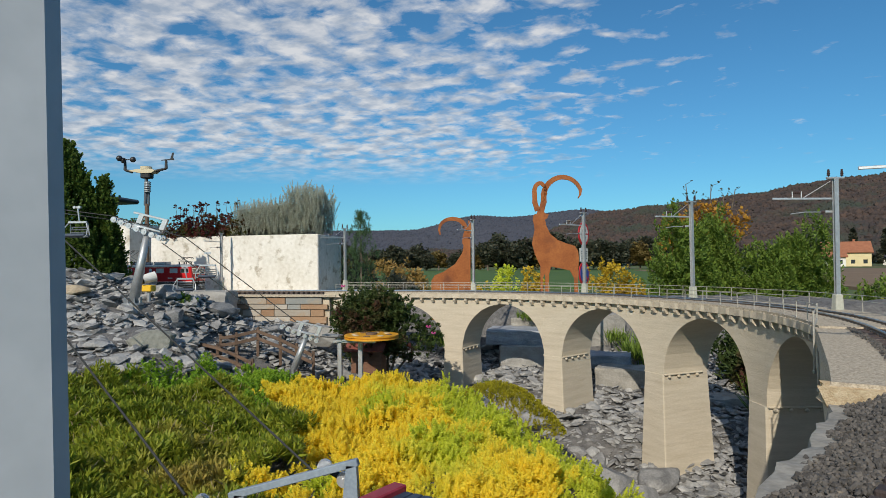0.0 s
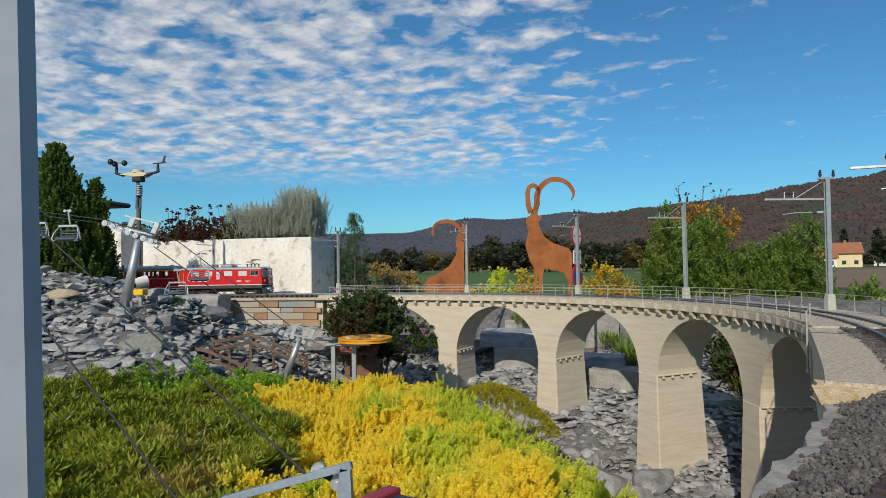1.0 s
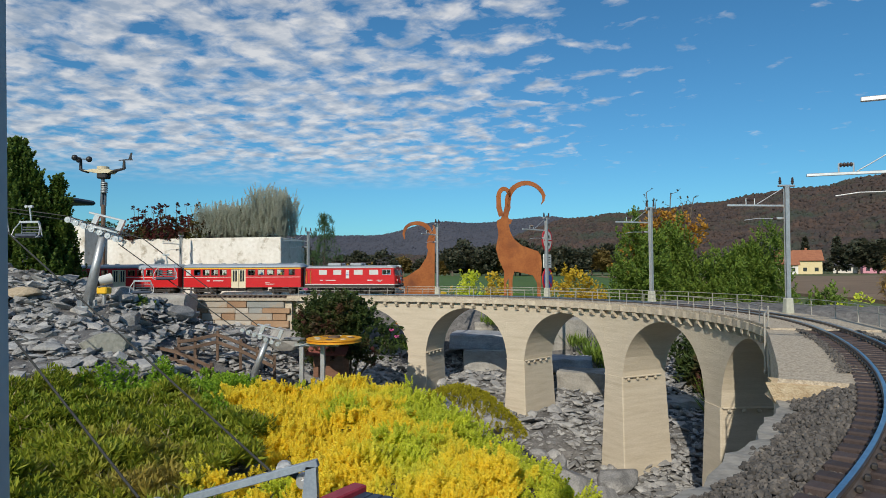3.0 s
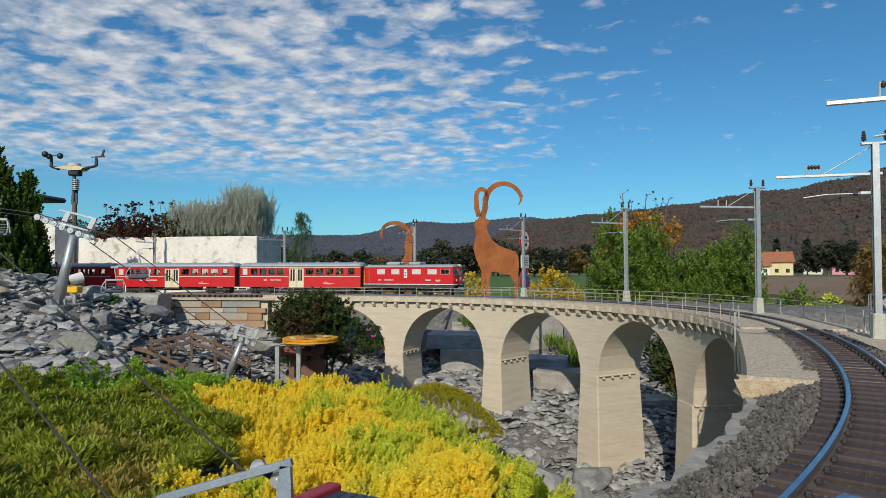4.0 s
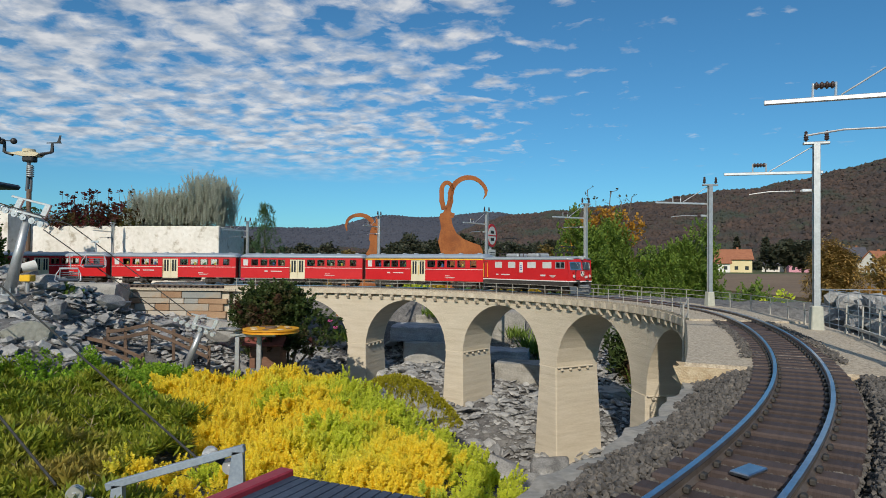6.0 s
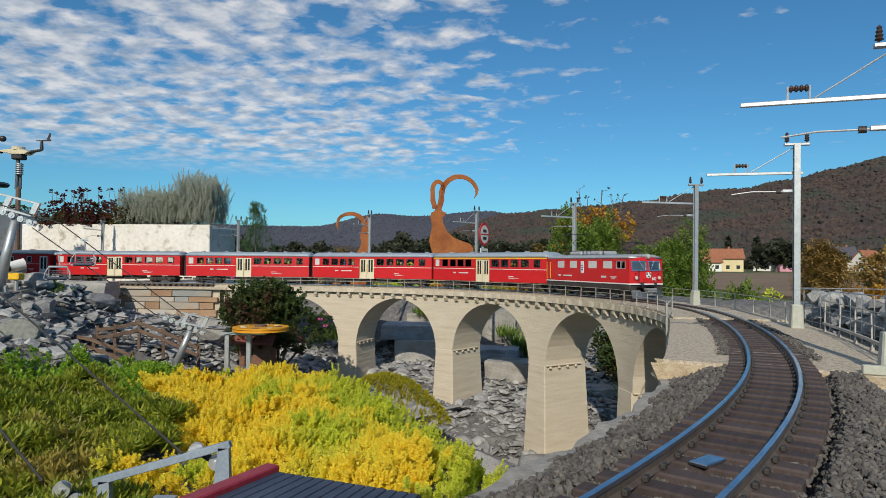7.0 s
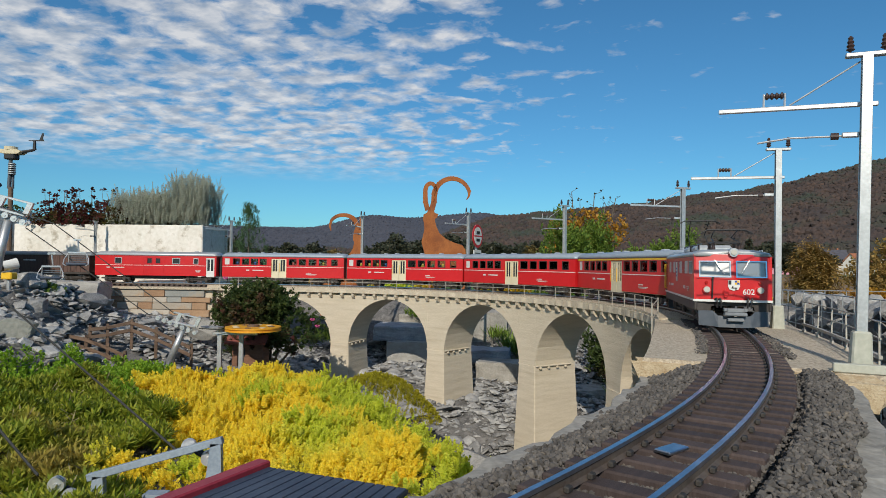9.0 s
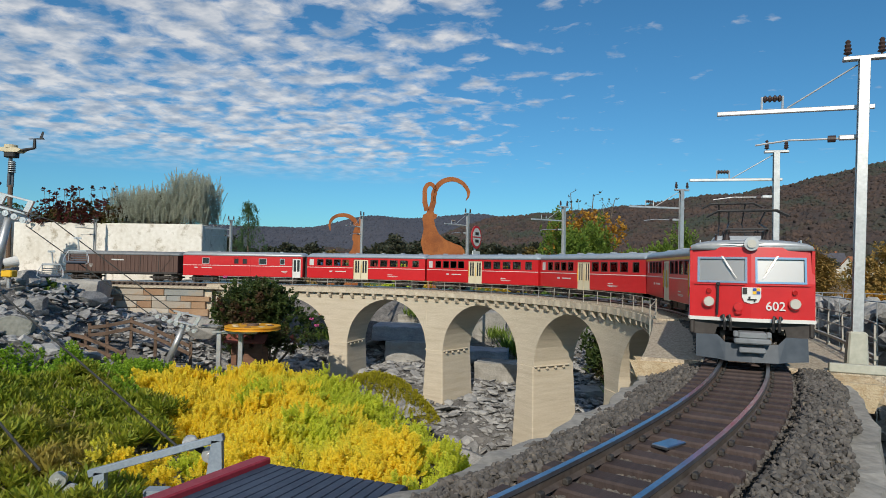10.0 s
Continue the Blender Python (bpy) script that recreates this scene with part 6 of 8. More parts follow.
def awning():
    c = thing("patio_roof", "flat blue-black canopy roof on a post", "canopy")
    bm = bmesh.new()
    box(bm, (-3.54, 4.25, 0.630), (0.78, 0.5, 0.035), bevel=0.014)
    part("roof_panel", bm, "awning", c)
    bm = bmesh.new()
    rod(bm, (-3.28, 4.12, -1.4), (-3.28, 4.12, 0.62), 0.030, n=10)
    part("post", bm, "bluegrey", c)


awning()


def ibex(label, pts, horn1, horn2, m):
    """A flat steel silhouette: body plate and ribbed horns in one sheet."""
    bm = bmesh.new()
    plate(bm, pts, 0.008)
    for path in (horn1, horn2):
        prev = None
        n = len(path)
        for i, (x, z, w) in enumerate(path):
            if i + 1 < n:
                dx, dz = path[i + 1][0] - x, path[i + 1][1] - z
            L = math.hypot(dx, dz)
            nx, nz = -dz / L * w / 2, dx / L * w / 2
            cur = [bm.verts.new((x + s * nx, y, z + s * nz)) for s in (-1, 1) for y in (-0.0045, 0.0045)]
            if prev:
                a, b = prev, cur
                for q in ((a[0], b[0], b[2], a[2]), (a[3], b[3], b[1], a[1]), (a[0], a[1], b[1], b[0]), (a[2], b[2], b[3], a[3])):
                    bm.faces.new(q)
            else:
                bm.faces.new((cur[0], cur[2], cur[3], cur[1]))
            prev = cur
        bm.faces.new((prev[0], prev[1], prev[3], prev[2]))
        for i in range(1, n - 1):          # ribs on the outer edge
            x, z, w = path[i]
            disc(bm, (x, 0, z), (0, 1, 0), w * 0.56, 0.0088, 8)
    bmesh.ops.recalc_face_normals(bm, faces=bm.faces[:])
    bmesh.ops.transform(bm, matrix=m, verts=bm.verts[:])
    return tagged(part("ibex_sculpture", bm, "corten"), label, "sculpture", group="ibex sculptures")


def arc(cx, cz, r, a0, a1, w0, w1, n=16, sx=1.0, sz=1.0):
    return [(cx + sx * r * math.cos(radians(a0 + (a1 - a0) * i / n)), cz + sz * r * math.sin(radians(a0 + (a1 - a0) * i / n)), w0 + (w1 - w0) * i / n) for i in range(n + 1)]


BODY = [(-0.118, 0.395), (-0.098, 0.405), (-0.092, 0.425), (-0.060, 0.430), (-0.052, 0.405), (-0.030, 0.398), (-0.040, 0.375), (-0.052, 0.370), (-0.044, 0.33), (-0.022, 0.285), (0.02, 0.250),
        (0.075, 0.228), (0.115, 0.215), (0.132, 0.19), (0.137, 0.14), (0.130, 0.06), (0.132, -0.45), (0.112, -0.45), (0.108, 0.03), (0.085, 0.075), (0.03, 0.088), (-0.022, 0.098), (-0.034, 0.05),
        (-0.030, -0.45), (-0.052, -0.45), (-0.056, 0.06), (-0.070, 0.03), (-0.066, -0.45), (-0.086, -0.45), (-0.082, 0.10), (-0.112, 0.17), (-0.128, 0.23), (-0.112, 0.31), (-0.116, 0.345), (-0.122, 0.37)]
ibex("rust-brown steel ibex silhouette with tall curved horns", BODY,
     [(-0.072, 0.42, 0.034), (-0.058, 0.47, 0.033)] + arc(0.050, 0.498, 0.108, 170, 20, 0.032, 0.020, 18, 1.0, 1.05) + [(0.150, 0.51, 0.012), (0.137, 0.487, 0.004)],
     [(-0.094, 0.42, 0.03), (-0.108, 0.47, 0.029)] + arc(-0.078, 0.53, 0.032, 190, 20, 0.026, 0.02, 12, 1.0, 1.55) + [(-0.046, 0.52, 0.018), (-0.058, 0.47, 0.014)],
     pose(-0.005, 3.745, 0.005, 0, 0, 4))
BODY2 = [(0.015, 0.29), (0.012, 0.255), (0.02, 0.24), (0.012, 0.20), (-0.03, 0.135), (-0.10, 0.09), (-0.15, 0.07), (-0.17, 0.04), (-0.172, -0.42), (-0.145, -0.42), (-0.14, -0.05), (0.02, -0.05), (0.03, -0.42), (0.055, -0.42), (0.058, 0.1), (0.06, 0.30), (0.05, 0.335), (0.03, 0.335), (0.02, 0.31)]
ibex("rust-brown steel ibex silhouette with swept-back horn", BODY2,
     [(0.046, 0.30, 0.028), (0.040, 0.335, 0.028)] + arc(-0.045, 0.345, 0.073, 8, 165, 0.027, 0.016, 16, 1.0, 0.72) + [(-0.122, 0.335, 0.013), (-0.116, 0.305, 0.006)],
     [(0.052, 0.31, 0.02), (0.058, 0.345, 0.018), (0.056, 0.37, 0.012), (0.05, 0.385, 0.006)],
     pose(-0.545, 3.70, -0.01, 0, 0, 4))


def road_sign():
    c = thing("road_sign", "round no-entry traffic signs on one post beside a lane", "sign", pose(0.86, 16.4, 0, 0, 0, 62))
    bm = bmesh.new()
    rod(bm, (0, 0.04, -1.8), (0, 0.04, 1.15), 0.035, n=8)
    part("post", bm, "zinc", c)
    for z, ring, face in ((0.86, "signred", "white"), (-0.14, "signred", "blue")):
        bm = bmesh.new()
        disc(bm, (0, 0, z), (0, 1, 0), 0.30, 0.02, 32)
        s = part("sign_plate", bm, ring, c)
        bm = bmesh.new()
        disc(bm, (0, -0.012, z), (0, 1, 0), 0.235, 0.008, 32)
        part("sign_face", bm, face, s)
        bm = bmesh.new()
        if face == "white":
            for dz in (-0.10, 0.09):
                box(bm, (0, -0.019, z + dz), (0.20, 0.006, 0.075), bevel=0.002)
                part("pictogram", bm, "black", s)
                bm = bmesh.new()
            box(bm, (0, -0.018, z), (0.46, 0.006, 0.03))
            part("bar", bm, "signred", s)
        else:
            box(bm, (0, -0.018, z), (0.045, 0.006, 0.46), 0, 0, -45)
            part("bar", bm, "signred", s)
    bm = bmesh.new()
    pierced(bm, -0.22, 0.22, 0.16, 0.50, [], 0.02)
    pl = part("supplement_plate", bm, "white", c)
    bm = bmesh.new()
    for k in range(4):
        box(bm, (0, -0.013, 0.24 + k * 0.06), (0.32, 0.006, 0.018))
    part("writing_bars", bm, "black", pl)


road_sign()


# ---------------------------------------------------------------- chair lift
def pulley_frame(c, m, wheels=4, drop=0.10, scale=1.0):
    """The cross yoke on a lift tower with rows of small wheels."""
    k = scale
    bm = bmesh.new()
    box(bm, (0, 0, 0.036 * k), (0.105 * k, 0.010 * k, 0.006 * k), bevel=0.001)
    box(bm, (0, 0, 0.0), (0.085 * k, 0.02 * k, 0.008 * k), bevel=0.002)
    for x in (-0.040, 0.032):
        plate(bm, [(x * k, 0.0), ((x + 0.014) * k, 0.0), ((x + 0.020) * k, 0.034 * k), ((x + 0.006) * k, 0.034 * k)], 0.010 * k)
    bmesh.ops.transform(bm, matrix=m, verts=bm.verts[:])
    y = part("yoke", bm, "alu", c, "silver cross yoke")
    for side in (-1, 1):
        bm = bmesh.new()
        pts = [Vector(((-0.10 + i * 0.024) * k, side * 0.012 * k, (0.002 - 0.0035 * i * drop * 10) * k)) for i in range(wheels * 2 - 1)]
        for p in pts:
            disc(bm, p, (0, 1, 0), 0.0085 * k, 0.006 * k, 14)
            disc(bm, p, (0, 1, 0), 0.003 * k, 0.009 * k, 8)
        bmesh.ops.transform(bm, matrix=m, verts=bm.verts[:])
        part("sheave_train", bm, "alu", c, "row of small silver rope wheels")
    return y


def lift_tower(label, base, top, r1, r2, scale, yaw):
    c = thing("lift_tower", label, "lift tower", group="chair lift towers")
    bm = bmesh.new()
    rod(bm, base, top, r1, r2, 20)
    smooth(part("tube", bm, "zinc", c, "tapered grey tube"))
    bm = bmesh.new()
    b = Vector(base)
    disc(bm, b + Vector((0, 0, 0.002)), (0, 0, 1), r1 * 1.9, 0.008, 20)
    for k in range(8):
        a = k * math.pi / 4
        box(bm, b + Vector((math.cos(a) * r1 * 1.2, math.sin(a) * r1 * 1.2, 0.014)), (r1 * 0.8, 0.003, 0.022), math.degrees(a))
    part("base_flange", bm, "zinc", c)
    bm = bmesh.new()
    box(bm, b - Vector((0.006, 0, 0.012)), (r1 * 4.6, r1 * 3.6, 0.024), yaw, bevel=0.005, taper=0.85)
    part("foundation", bm, "kerb", c, "grey concrete foundation")
    pulley_frame(c, pose(*top, 0, 14, yaw) @ pose(0, 0, 0.006), scale=scale)
    return c


T1, T2 = (-1.438, 2.094, 0.255), (-0.842, 2.074, -0.108)
lift_tower("silver chair-lift tower with rope wheels on the rubble slope", (-1.494, 2.090, -0.008), T1, 0.0186, 0.0108, 1.2, 8)
lift_tower("small silver chair-lift tower above the fenced yard", (-0.896, 2.07, -0.245), T2, 0.0125, 0.008, 0.85, 8)


def ropes():
    c = thing("lift_rope", "dark steel hauling ropes of the chair lift", "rope")
    runs = [((-2.19, 1.985, 0.394), (-1.562, 2.070, 0.306)), ((-2.19, 2.02, 0.384), (-1.45, 2.11, 0.275)), ((-1.562, 2.075, 0.306), (-1.290, 2.088, 0.225)),
            ((-1.290, 2.088, 0.225), (-0.905, 2.150, -0.075)), ((-1.372, 2.075, 0.208), (-0.990, 2.140, -0.078)), ((-0.80, 2.085, -0.115), (-0.69, 2.14, -0.128)),
            ((-1.45, 1.56, 0.31), (-0.362, 0.885, -0.158)), ((-1.25, 1.30, 0.15), (-0.50, 0.80, -0.165))]
    for a, b in runs:
        bm = bmesh.new()
        rod(bm, a, b, 0.0017, n=6)
        part("strand", bm, "cable", c)


ropes()


def chair(m, label):
    c = thing("lift_chair", label, "lift chair", m, group="chair lift chairs")
    bm = bmesh.new()
    box(bm, (0, 0, 0), (0.026, 0.008, 0.008), bevel=0.002)
    disc(bm, (-0.009, -0.005, 0), (0, 1, 0), 0.005, 0.004, 12)
    disc(bm, (0.009, -0.005, 0), (0, 1, 0), 0.005, 0.004, 12)
    part("grip", bm, "alu", c)
    bm = bmesh.new()
    rod(bm, (0, 0, 0), (0.006, 0, -0.048), 0.0030, 0.0024)
    box(bm, (0.0, 0, -0.053), (0.068, 0.008, 0.008), bevel=0.0015)
    part("hanger", bm, "alu", c, "silver hanger with cross bar")
    for sgn in (-1, 1):
        bm = bmesh.new()
        p = [(sgn * 0.032, 0, -0.054), (sgn * 0.044, -0.012, -0.078), (sgn * 0.046, -0.022, -0.100), (sgn * 0.036, -0.020, -0.106), (sgn * 0.035, 0.014, -0.100), (sgn * 0.032, 0.008, -0.054)]
        for a, b in zip(p, p[1:]):
            rod(bm, a, b, 0.0019, n=6)
        part("side_frame", bm, "alu", c)
    bm = bmesh.new()
    box(bm, (0, -0.004, -0.100), (0.074, 0.032, 0.010), rx=-8, bevel=0.002)
    part("seat", bm, "stationroof", c, "dark blue seat")
    for k in range(3):
        bm = bmesh.new()
        box(bm, (0, 0.012, -0.070 - k * 0.009), (0.066, 0.003, 0.0035), bevel=0.0008, rx=-12)
        part("back_slat", bm, "plow", c)
    return c


chair(pose(-1.794, 2.038, 0.350, 0, 0, 6), "empty silver lift chair on the rope")
chair(pose(-1.683, 2.053, 0.338, 0, 0, 6), "empty silver lift chair on the rope")
chair(pose(-1.207, 2.088, 0.170, 0, 0, 18) @ Matrix.Scale(0.8, 4), "silver lift chair hanging over the track wall")
chair(pose(-1.282, 2.072, 0.124, 0, 0, 24) @ Matrix.Scale(0.8, 4), "silver lift chair with a dark seat")


def bull_wheel():
    c = thing("lift_station", "lift return station with an orange-yellow wheel on a steel frame", "lift station")
    x, y, z = -0.640, 2.150, -0.120
    bm = bmesh.new()
    for dz, r, h in ((0.0045, 0.092, 0.004), (0.0, 0.087, 0.005), (-0.0045, 0.092, 0.004)):
        disc(bm, (x, y, z + dz), (0, 0, 1), r, h, 48)
    smooth_none = part("wheel", bm, "pulley", c, "orange-yellow grooved wheel")
    for k in range(8):
        a = k * math.pi / 4
        bm = bmesh.new()
        disc(bm, (x + 0.060 * math.cos(a), y + 0.060 * math.sin(a), z + 0.0070), (0, 0, 1), 0.011, 0.002, 14)
        part("wheel_opening", bm, "cream" if k % 3 else "wood", smooth_none)
    bm = bmesh.new()
    disc(bm, (x, y, z + 0.010), (0, 0, 1), 0.02, 0.006, 16)
    part("hub", bm, "wood", smooth_none)
    bm = bmesh.new()
    for px in (-0.752, -0.679):
        box(bm, (px, 2.148, z - 0.075), (0.015, 0.012, 0.14), bevel=0.001)
    box(bm, (-0.700, 2.148, z - 0.017), (0.15, 0.016, 0.010), bevel=0.001)
    box(bm, (-0.775, 2.14, z + 0.004), (0.07, 0.03, 0.006), -20, bevel=0.001)
    part("frame", bm, "zinc", c, "grey steel frame")


bull_wheel()


def hut():
    c = thing("model_hut", "small brown wooden model hut with red roof", "model building")
    bm = bmesh.new()
    pierced(bm, -0.055, 0.055, -0.27, -0.185, [(-0.03, -0.008, -0.235, -0.205)], 0.004, pose(-0.70, 2.285, 0))
    part("front_wall", bm, "cabin", c)
    for k in (-1, 1):
        bm = bmesh.new()
        box(bm, (-0.70 + k * 0.053, 2.325, -0.2275), (0.004, 0.076, 0.085))
        part("side_wall", bm, "cabin", c)
    bm = bmesh.new()
    box(bm, (-0.70, 2.365, -0.2275), (0.11, 0.004, 0.085))
    part("back_wall", bm, "cabin", c)
    bm = bmesh.new()
    box(bm, (-0.70, 2.282, -0.168), (0.145, 0.075, 0.006), 0, 28)
    box(bm, (-0.70, 2.350, -0.168), (0.145, 0.082, 0.006), 0, -28)
    part("roof", bm, "cabinroof", c, "brick-red shingle roof")
    bm = bmesh.new()
    box(bm, (-0.719, 2.287, -0.220), (0.022, 0.001, 0.030))
    part("window_pane", bm, "darkpane", c)


hut()


def wood_fence(label, posts, top):
    c = thing("wooden_fence", label, "fence", group="yard fences")
    for x, y, z in posts:
        bm = bmesh.new()
        box(bm, (x, y, z + top / 2 - 0.02), (0.010, 0.010, top + 0.05), random.Random(int(x * 999)).uniform(0, 40), bevel=0.001)
        part("post", bm, "wood", c)
    for a, b in zip(posts, posts[1:]):
        for f in (0.85, 0.4):
            bm = bmesh.new()
            p, q = Vector(a) + Vector((0, 0, top * f)), Vector(b) + Vector((0, 0, top * f))
            d = q - p
            vs = box(bm, (0, 0, 0), (d.length, 0.004, 0.012), bevel=0.0008)
            bmesh.ops.transform(bm, matrix=Matrix.Translation((p + q) / 2 - Vector((0, 0.008, 0))) @ d.to_track_quat("X", "Z").to_matrix().to_4x4(), verts=bm.verts[:])
            part("plank", bm, "wood", c)


wood_fence("brown plank fence along the sandy yard", [(-1.286, 2.16, -0.200), (-1.205, 2.15, -0.215), (-1.125, 2.14, -0.240), (-1.058, 2.12, -0.262)], 0.060)
wood_fence("brown plank fence at the back of the yard", [(-1.22, 2.20, -0.185), (-1.17, 2.22, -0.18), (-1.105, 2.26, -0.165), (-1.0, 2.22, -0.19), (-0.93, 2.20, -0.215), (-0.86, 2.18, -0.24)], 0.058)


def snow_gun():
    c = thing("snow_cannon", "small white and yellow model snow cannon on a stand", "model machine", pose(-1.500, 2.190, -0.020))
    bm = bmesh.new()
    rod(bm, (0, 0, -0.02), (0, 0, 0.058), 0.0075, n=10)
    part("stand", bm, "zinc", c)
    bm = bmesh.new()
    box(bm, (0, 0, 0.066), (0.038, 0.034, 0.024), bevel=0.003)
    part("pump_box", bm, "yellow", c, "yellow pump box")
    bm = bmesh.new()
    rod(bm, (-0.014, -0.020, 0.098), (0.016, 0.016, 0.110), 0.016, 0.019, 18)
    part("barrel", bm, "white", c, "white barrel")
    bm = bmesh.new()
    rod(bm, (-0.018, -0.024, 0.096), (-0.012, -0.018, 0.099), 0.017, 0.017, 18)
    part("nozzle_ring", bm, "black", c)


snow_gun()


def near_station():
    """Roof and yoke of the lift's lower station, close to the camera."""
    c = thing("lift_lower_station", "lower lift station with dark blue ribbed roof and maroon edge", "lift station")
    A, B = Vector((-0.236, 0.885, -0.178)), Vector((-0.040, 0.830, -0.186))
    C, D = Vector((-0.345, 0.640, -0.172)), Vector((-0.130, 0.560, -0.180))
    bm = bmesh.new()
    n = 14
    rows = []
    for i in range(n * 4 + 1):
        f = (i // 4 + (0.0, 0.80, 0.85, 0.95)[i % 4]) / n
        p, q = A.lerp(B, f), C.lerp(D, f)
        dz = -0.0022 if i % 4 > 1 else 0.0
        rows.append([bm.verts.new(v) for v in (p + Vector((0, 0, dz)), q + Vector((0, 0, dz)), q + Vector((0, 0, -0.006)), p + Vector((0, 0, -0.006)))])
    for a, b in zip(rows, rows[1:]):
        for k in range(4):
            bm.faces.new((a[k], b[k], b[(k + 1) % 4], a[(k + 1) % 4]))
    bm.faces.new(rows[0]); bm.faces.new(rows[-1][::-1])
    bmesh.ops.recalc_face_normals(bm, faces=bm.faces[:])
    part("roof", bm, "stationroof", c, "dark blue ribbed roof")
    bm = bmesh.new()
    d = (C - A)
    vs = box(bm, (0, 0, 0), (d.length + 0.01, 0.022, 0.012), bevel=0.002)
    bmesh.ops.transform(bm, matrix=Matrix.Translation((A + C) / 2 + Vector((-0.010, 0.004, 0.002))) @ d.to_track_quat("X", "Z").to_matrix().to_4x4(), verts=bm.verts[:])
    part("roof_edge", bm, "maroon", c, "maroon roof edge")
    bm = bmesh.new()
    m = (A + B + C + D) / 4
    box(bm, (m.x, m.y, -0.33), (0.15, 0.18, 0.28))
    part("walls", bm, "cabin", c)
    y = thing("lift_yoke", "blue-grey girder yoke with pale rope wheels", "lift yoke")
    bm = bmesh.new()
    p, q = Vector((-0.485, 0.885, -0.196)), Vector((-0.300, 0.885, -0.142))
    d = q - p
    vs = box(bm, (0, 0, 0), (d.length, 0.010, 0.010), bevel=0.001)
    bmesh.ops.transform(bm, matrix=Matrix.Translation((p + q) / 2) @ d.to_track_quat("X", "Z").to_matrix().to_4x4(), verts=bm.verts[:])
    part("top_beam", bm, "bluegrey", y)
    for e, k in ((p + d * 0.08, -1), (q - d * 0.05, 1)):
        bm = bmesh.new()
        plate(bm, [(e.x - 0.012, e.z - 0.052), (e.x + 0.010, e.z - 0.050), (e.x + 0.008, e.z - 0.002), (e.x - 0.006, e.z - 0.002)], 0.010, pose(0, 0.885, 0))
        part("leg", bm, "bluegrey", y)
    bm = bmesh.new()
    p2, q2 = p + Vector((0.05, 0.0, -0.062)), q + Vector((0, 0, -0.052))
    d2 = q2 - p2
    vs = box(bm, (0, 0, 0), (d2.length, 0.022, 0.012), bevel=0.001)
    bmesh.ops.transform(bm, matrix=Matrix.Translation((p2 + q2) / 2) @ d2.to_track_quat("X", "Z").to_matrix().to_4x4(), verts=bm.verts[:])
    box(bm, (-0.39, 0.885, -0.30), (0.03, 0.02, 0.17))
    part("lower_beam", bm, "bluegrey", y)
    for pts in (((-0.512, 0.86, -0.196), (-0.494, 0.86, -0.212)), ((-0.352, 0.90, -0.155), (-0.326, 0.905, -0.172))):
        for w in pts:
            bm = bmesh.new()
            disc(bm, w, (0.25, -1, 0), 0.0105, 0.004, 20)
            disc(bm, Vector(w) + Vector((0.002, -0.006, 0)), (0.25, -1, 0), 0.0105, 0.0025, 20)
            disc(bm, Vector(w) + Vector((0.002, -0.008, 0)), (0.25, -1, 0), 0.003, 0.005, 8)
            part("rope_wheel", bm, "alu", y, "pale rope wheel")
    for a, b in (((-0.352, 0.905, -0.158), (-0.31, 0.91, -0.185)), ((-0.505, 0.868, -0.205), (-0.45, 0.875, -0.235))):
        bm = bmesh.new()
        rod(bm, a, b, 0.005, n=8)
        part("rocker", bm, "black", y)


near_station()


# ---------------------------------------------------------------- stones
def in_bed(x, y):
    """Inside the planted bed."""
    xb = -0.30 + (2.0 - y) * 0.47
    back = np.where(x > -0.99 + 0.03 * np.sin(y * 17), 1.97, 1.54 + 2.3 * (x + 1.04)) + 0.03 * np.sin(x * 13)
    return (x < xb + 0.03 * np.sin(y * 23)) & (y < back) & (y > 0.35) & ~((y < 0.93) & (x > -0.41) & (x < 0.02))


def build_rubble():
    rng = np.random.default_rng(41)
    shapes = stone_shapes(rng, 14, 0.36)
    n = 40000
    x, y = rng.uniform(-2.6, 1.0, n), rng.uniform(0.9, 3.5, n)
    keep = ~in_bed(x, y)
    keep &= ~((x > -1.20) & (x < -0.90) & (y > 2.04) & (y < 2.30) & (rng.uniform(0, 1, n) < 0.88))
    s, o = track_coordinates(x, y)
    keep &= ~((np.abs(o) < 0.115) & (s > 3.78)) & ~((s < 0.58) & (o < 0.12))
    keep &= ~((y > 3.0) & (x < -1.05))
    keep &= (np.hypot(x + 1.494, y - 2.06) > 0.075) & (np.hypot(x + 0.896, y - 2.05) > 0.05) & (np.hypot(x + 1.50, y - 2.17) > 0.04)
    x, y = x[keep], y[keep]
    z = garden_height(x, y)
    size = rng.choice([0.014, 0.027, 0.045, 0.068], len(x), p=[0.44, 0.36, 0.165, 0.035]) * rng.uniform(0.7, 1.35, len(x))
    sizes = size[:, None] * rng.uniform(0.7, 1.3, (len(x), 3))
    pts = np.stack([x, y, z + size * rng.uniform(-0.05, 0.30, len(x))], -1)
    me = scatter("slate_rubble", shapes, pts, sizes, rotations(rng, len(x), 0.62), rng)
    me.materials.append(M["slate"])
    tagged(new("slate_rubble", me), "loose grey slate rubble over the slope and valley", "rubble", kind="stuff")


def track_coordinates(x, y):
    """Nearest s along the track and signed offset to its inner side."""
    ss = np.arange(-0.3, 7.5, 0.03)
    ax, ay, ah = along(ss)
    d = (x[:, None] - ax) ** 2 + (y[:, None] - ay) ** 2
    i = d.argmin(1)
    off = -(x - ax[i]) * np.sin(ah[i]) + (y - ay[i]) * np.cos(ah[i])
    return ss[i], off


build_rubble()


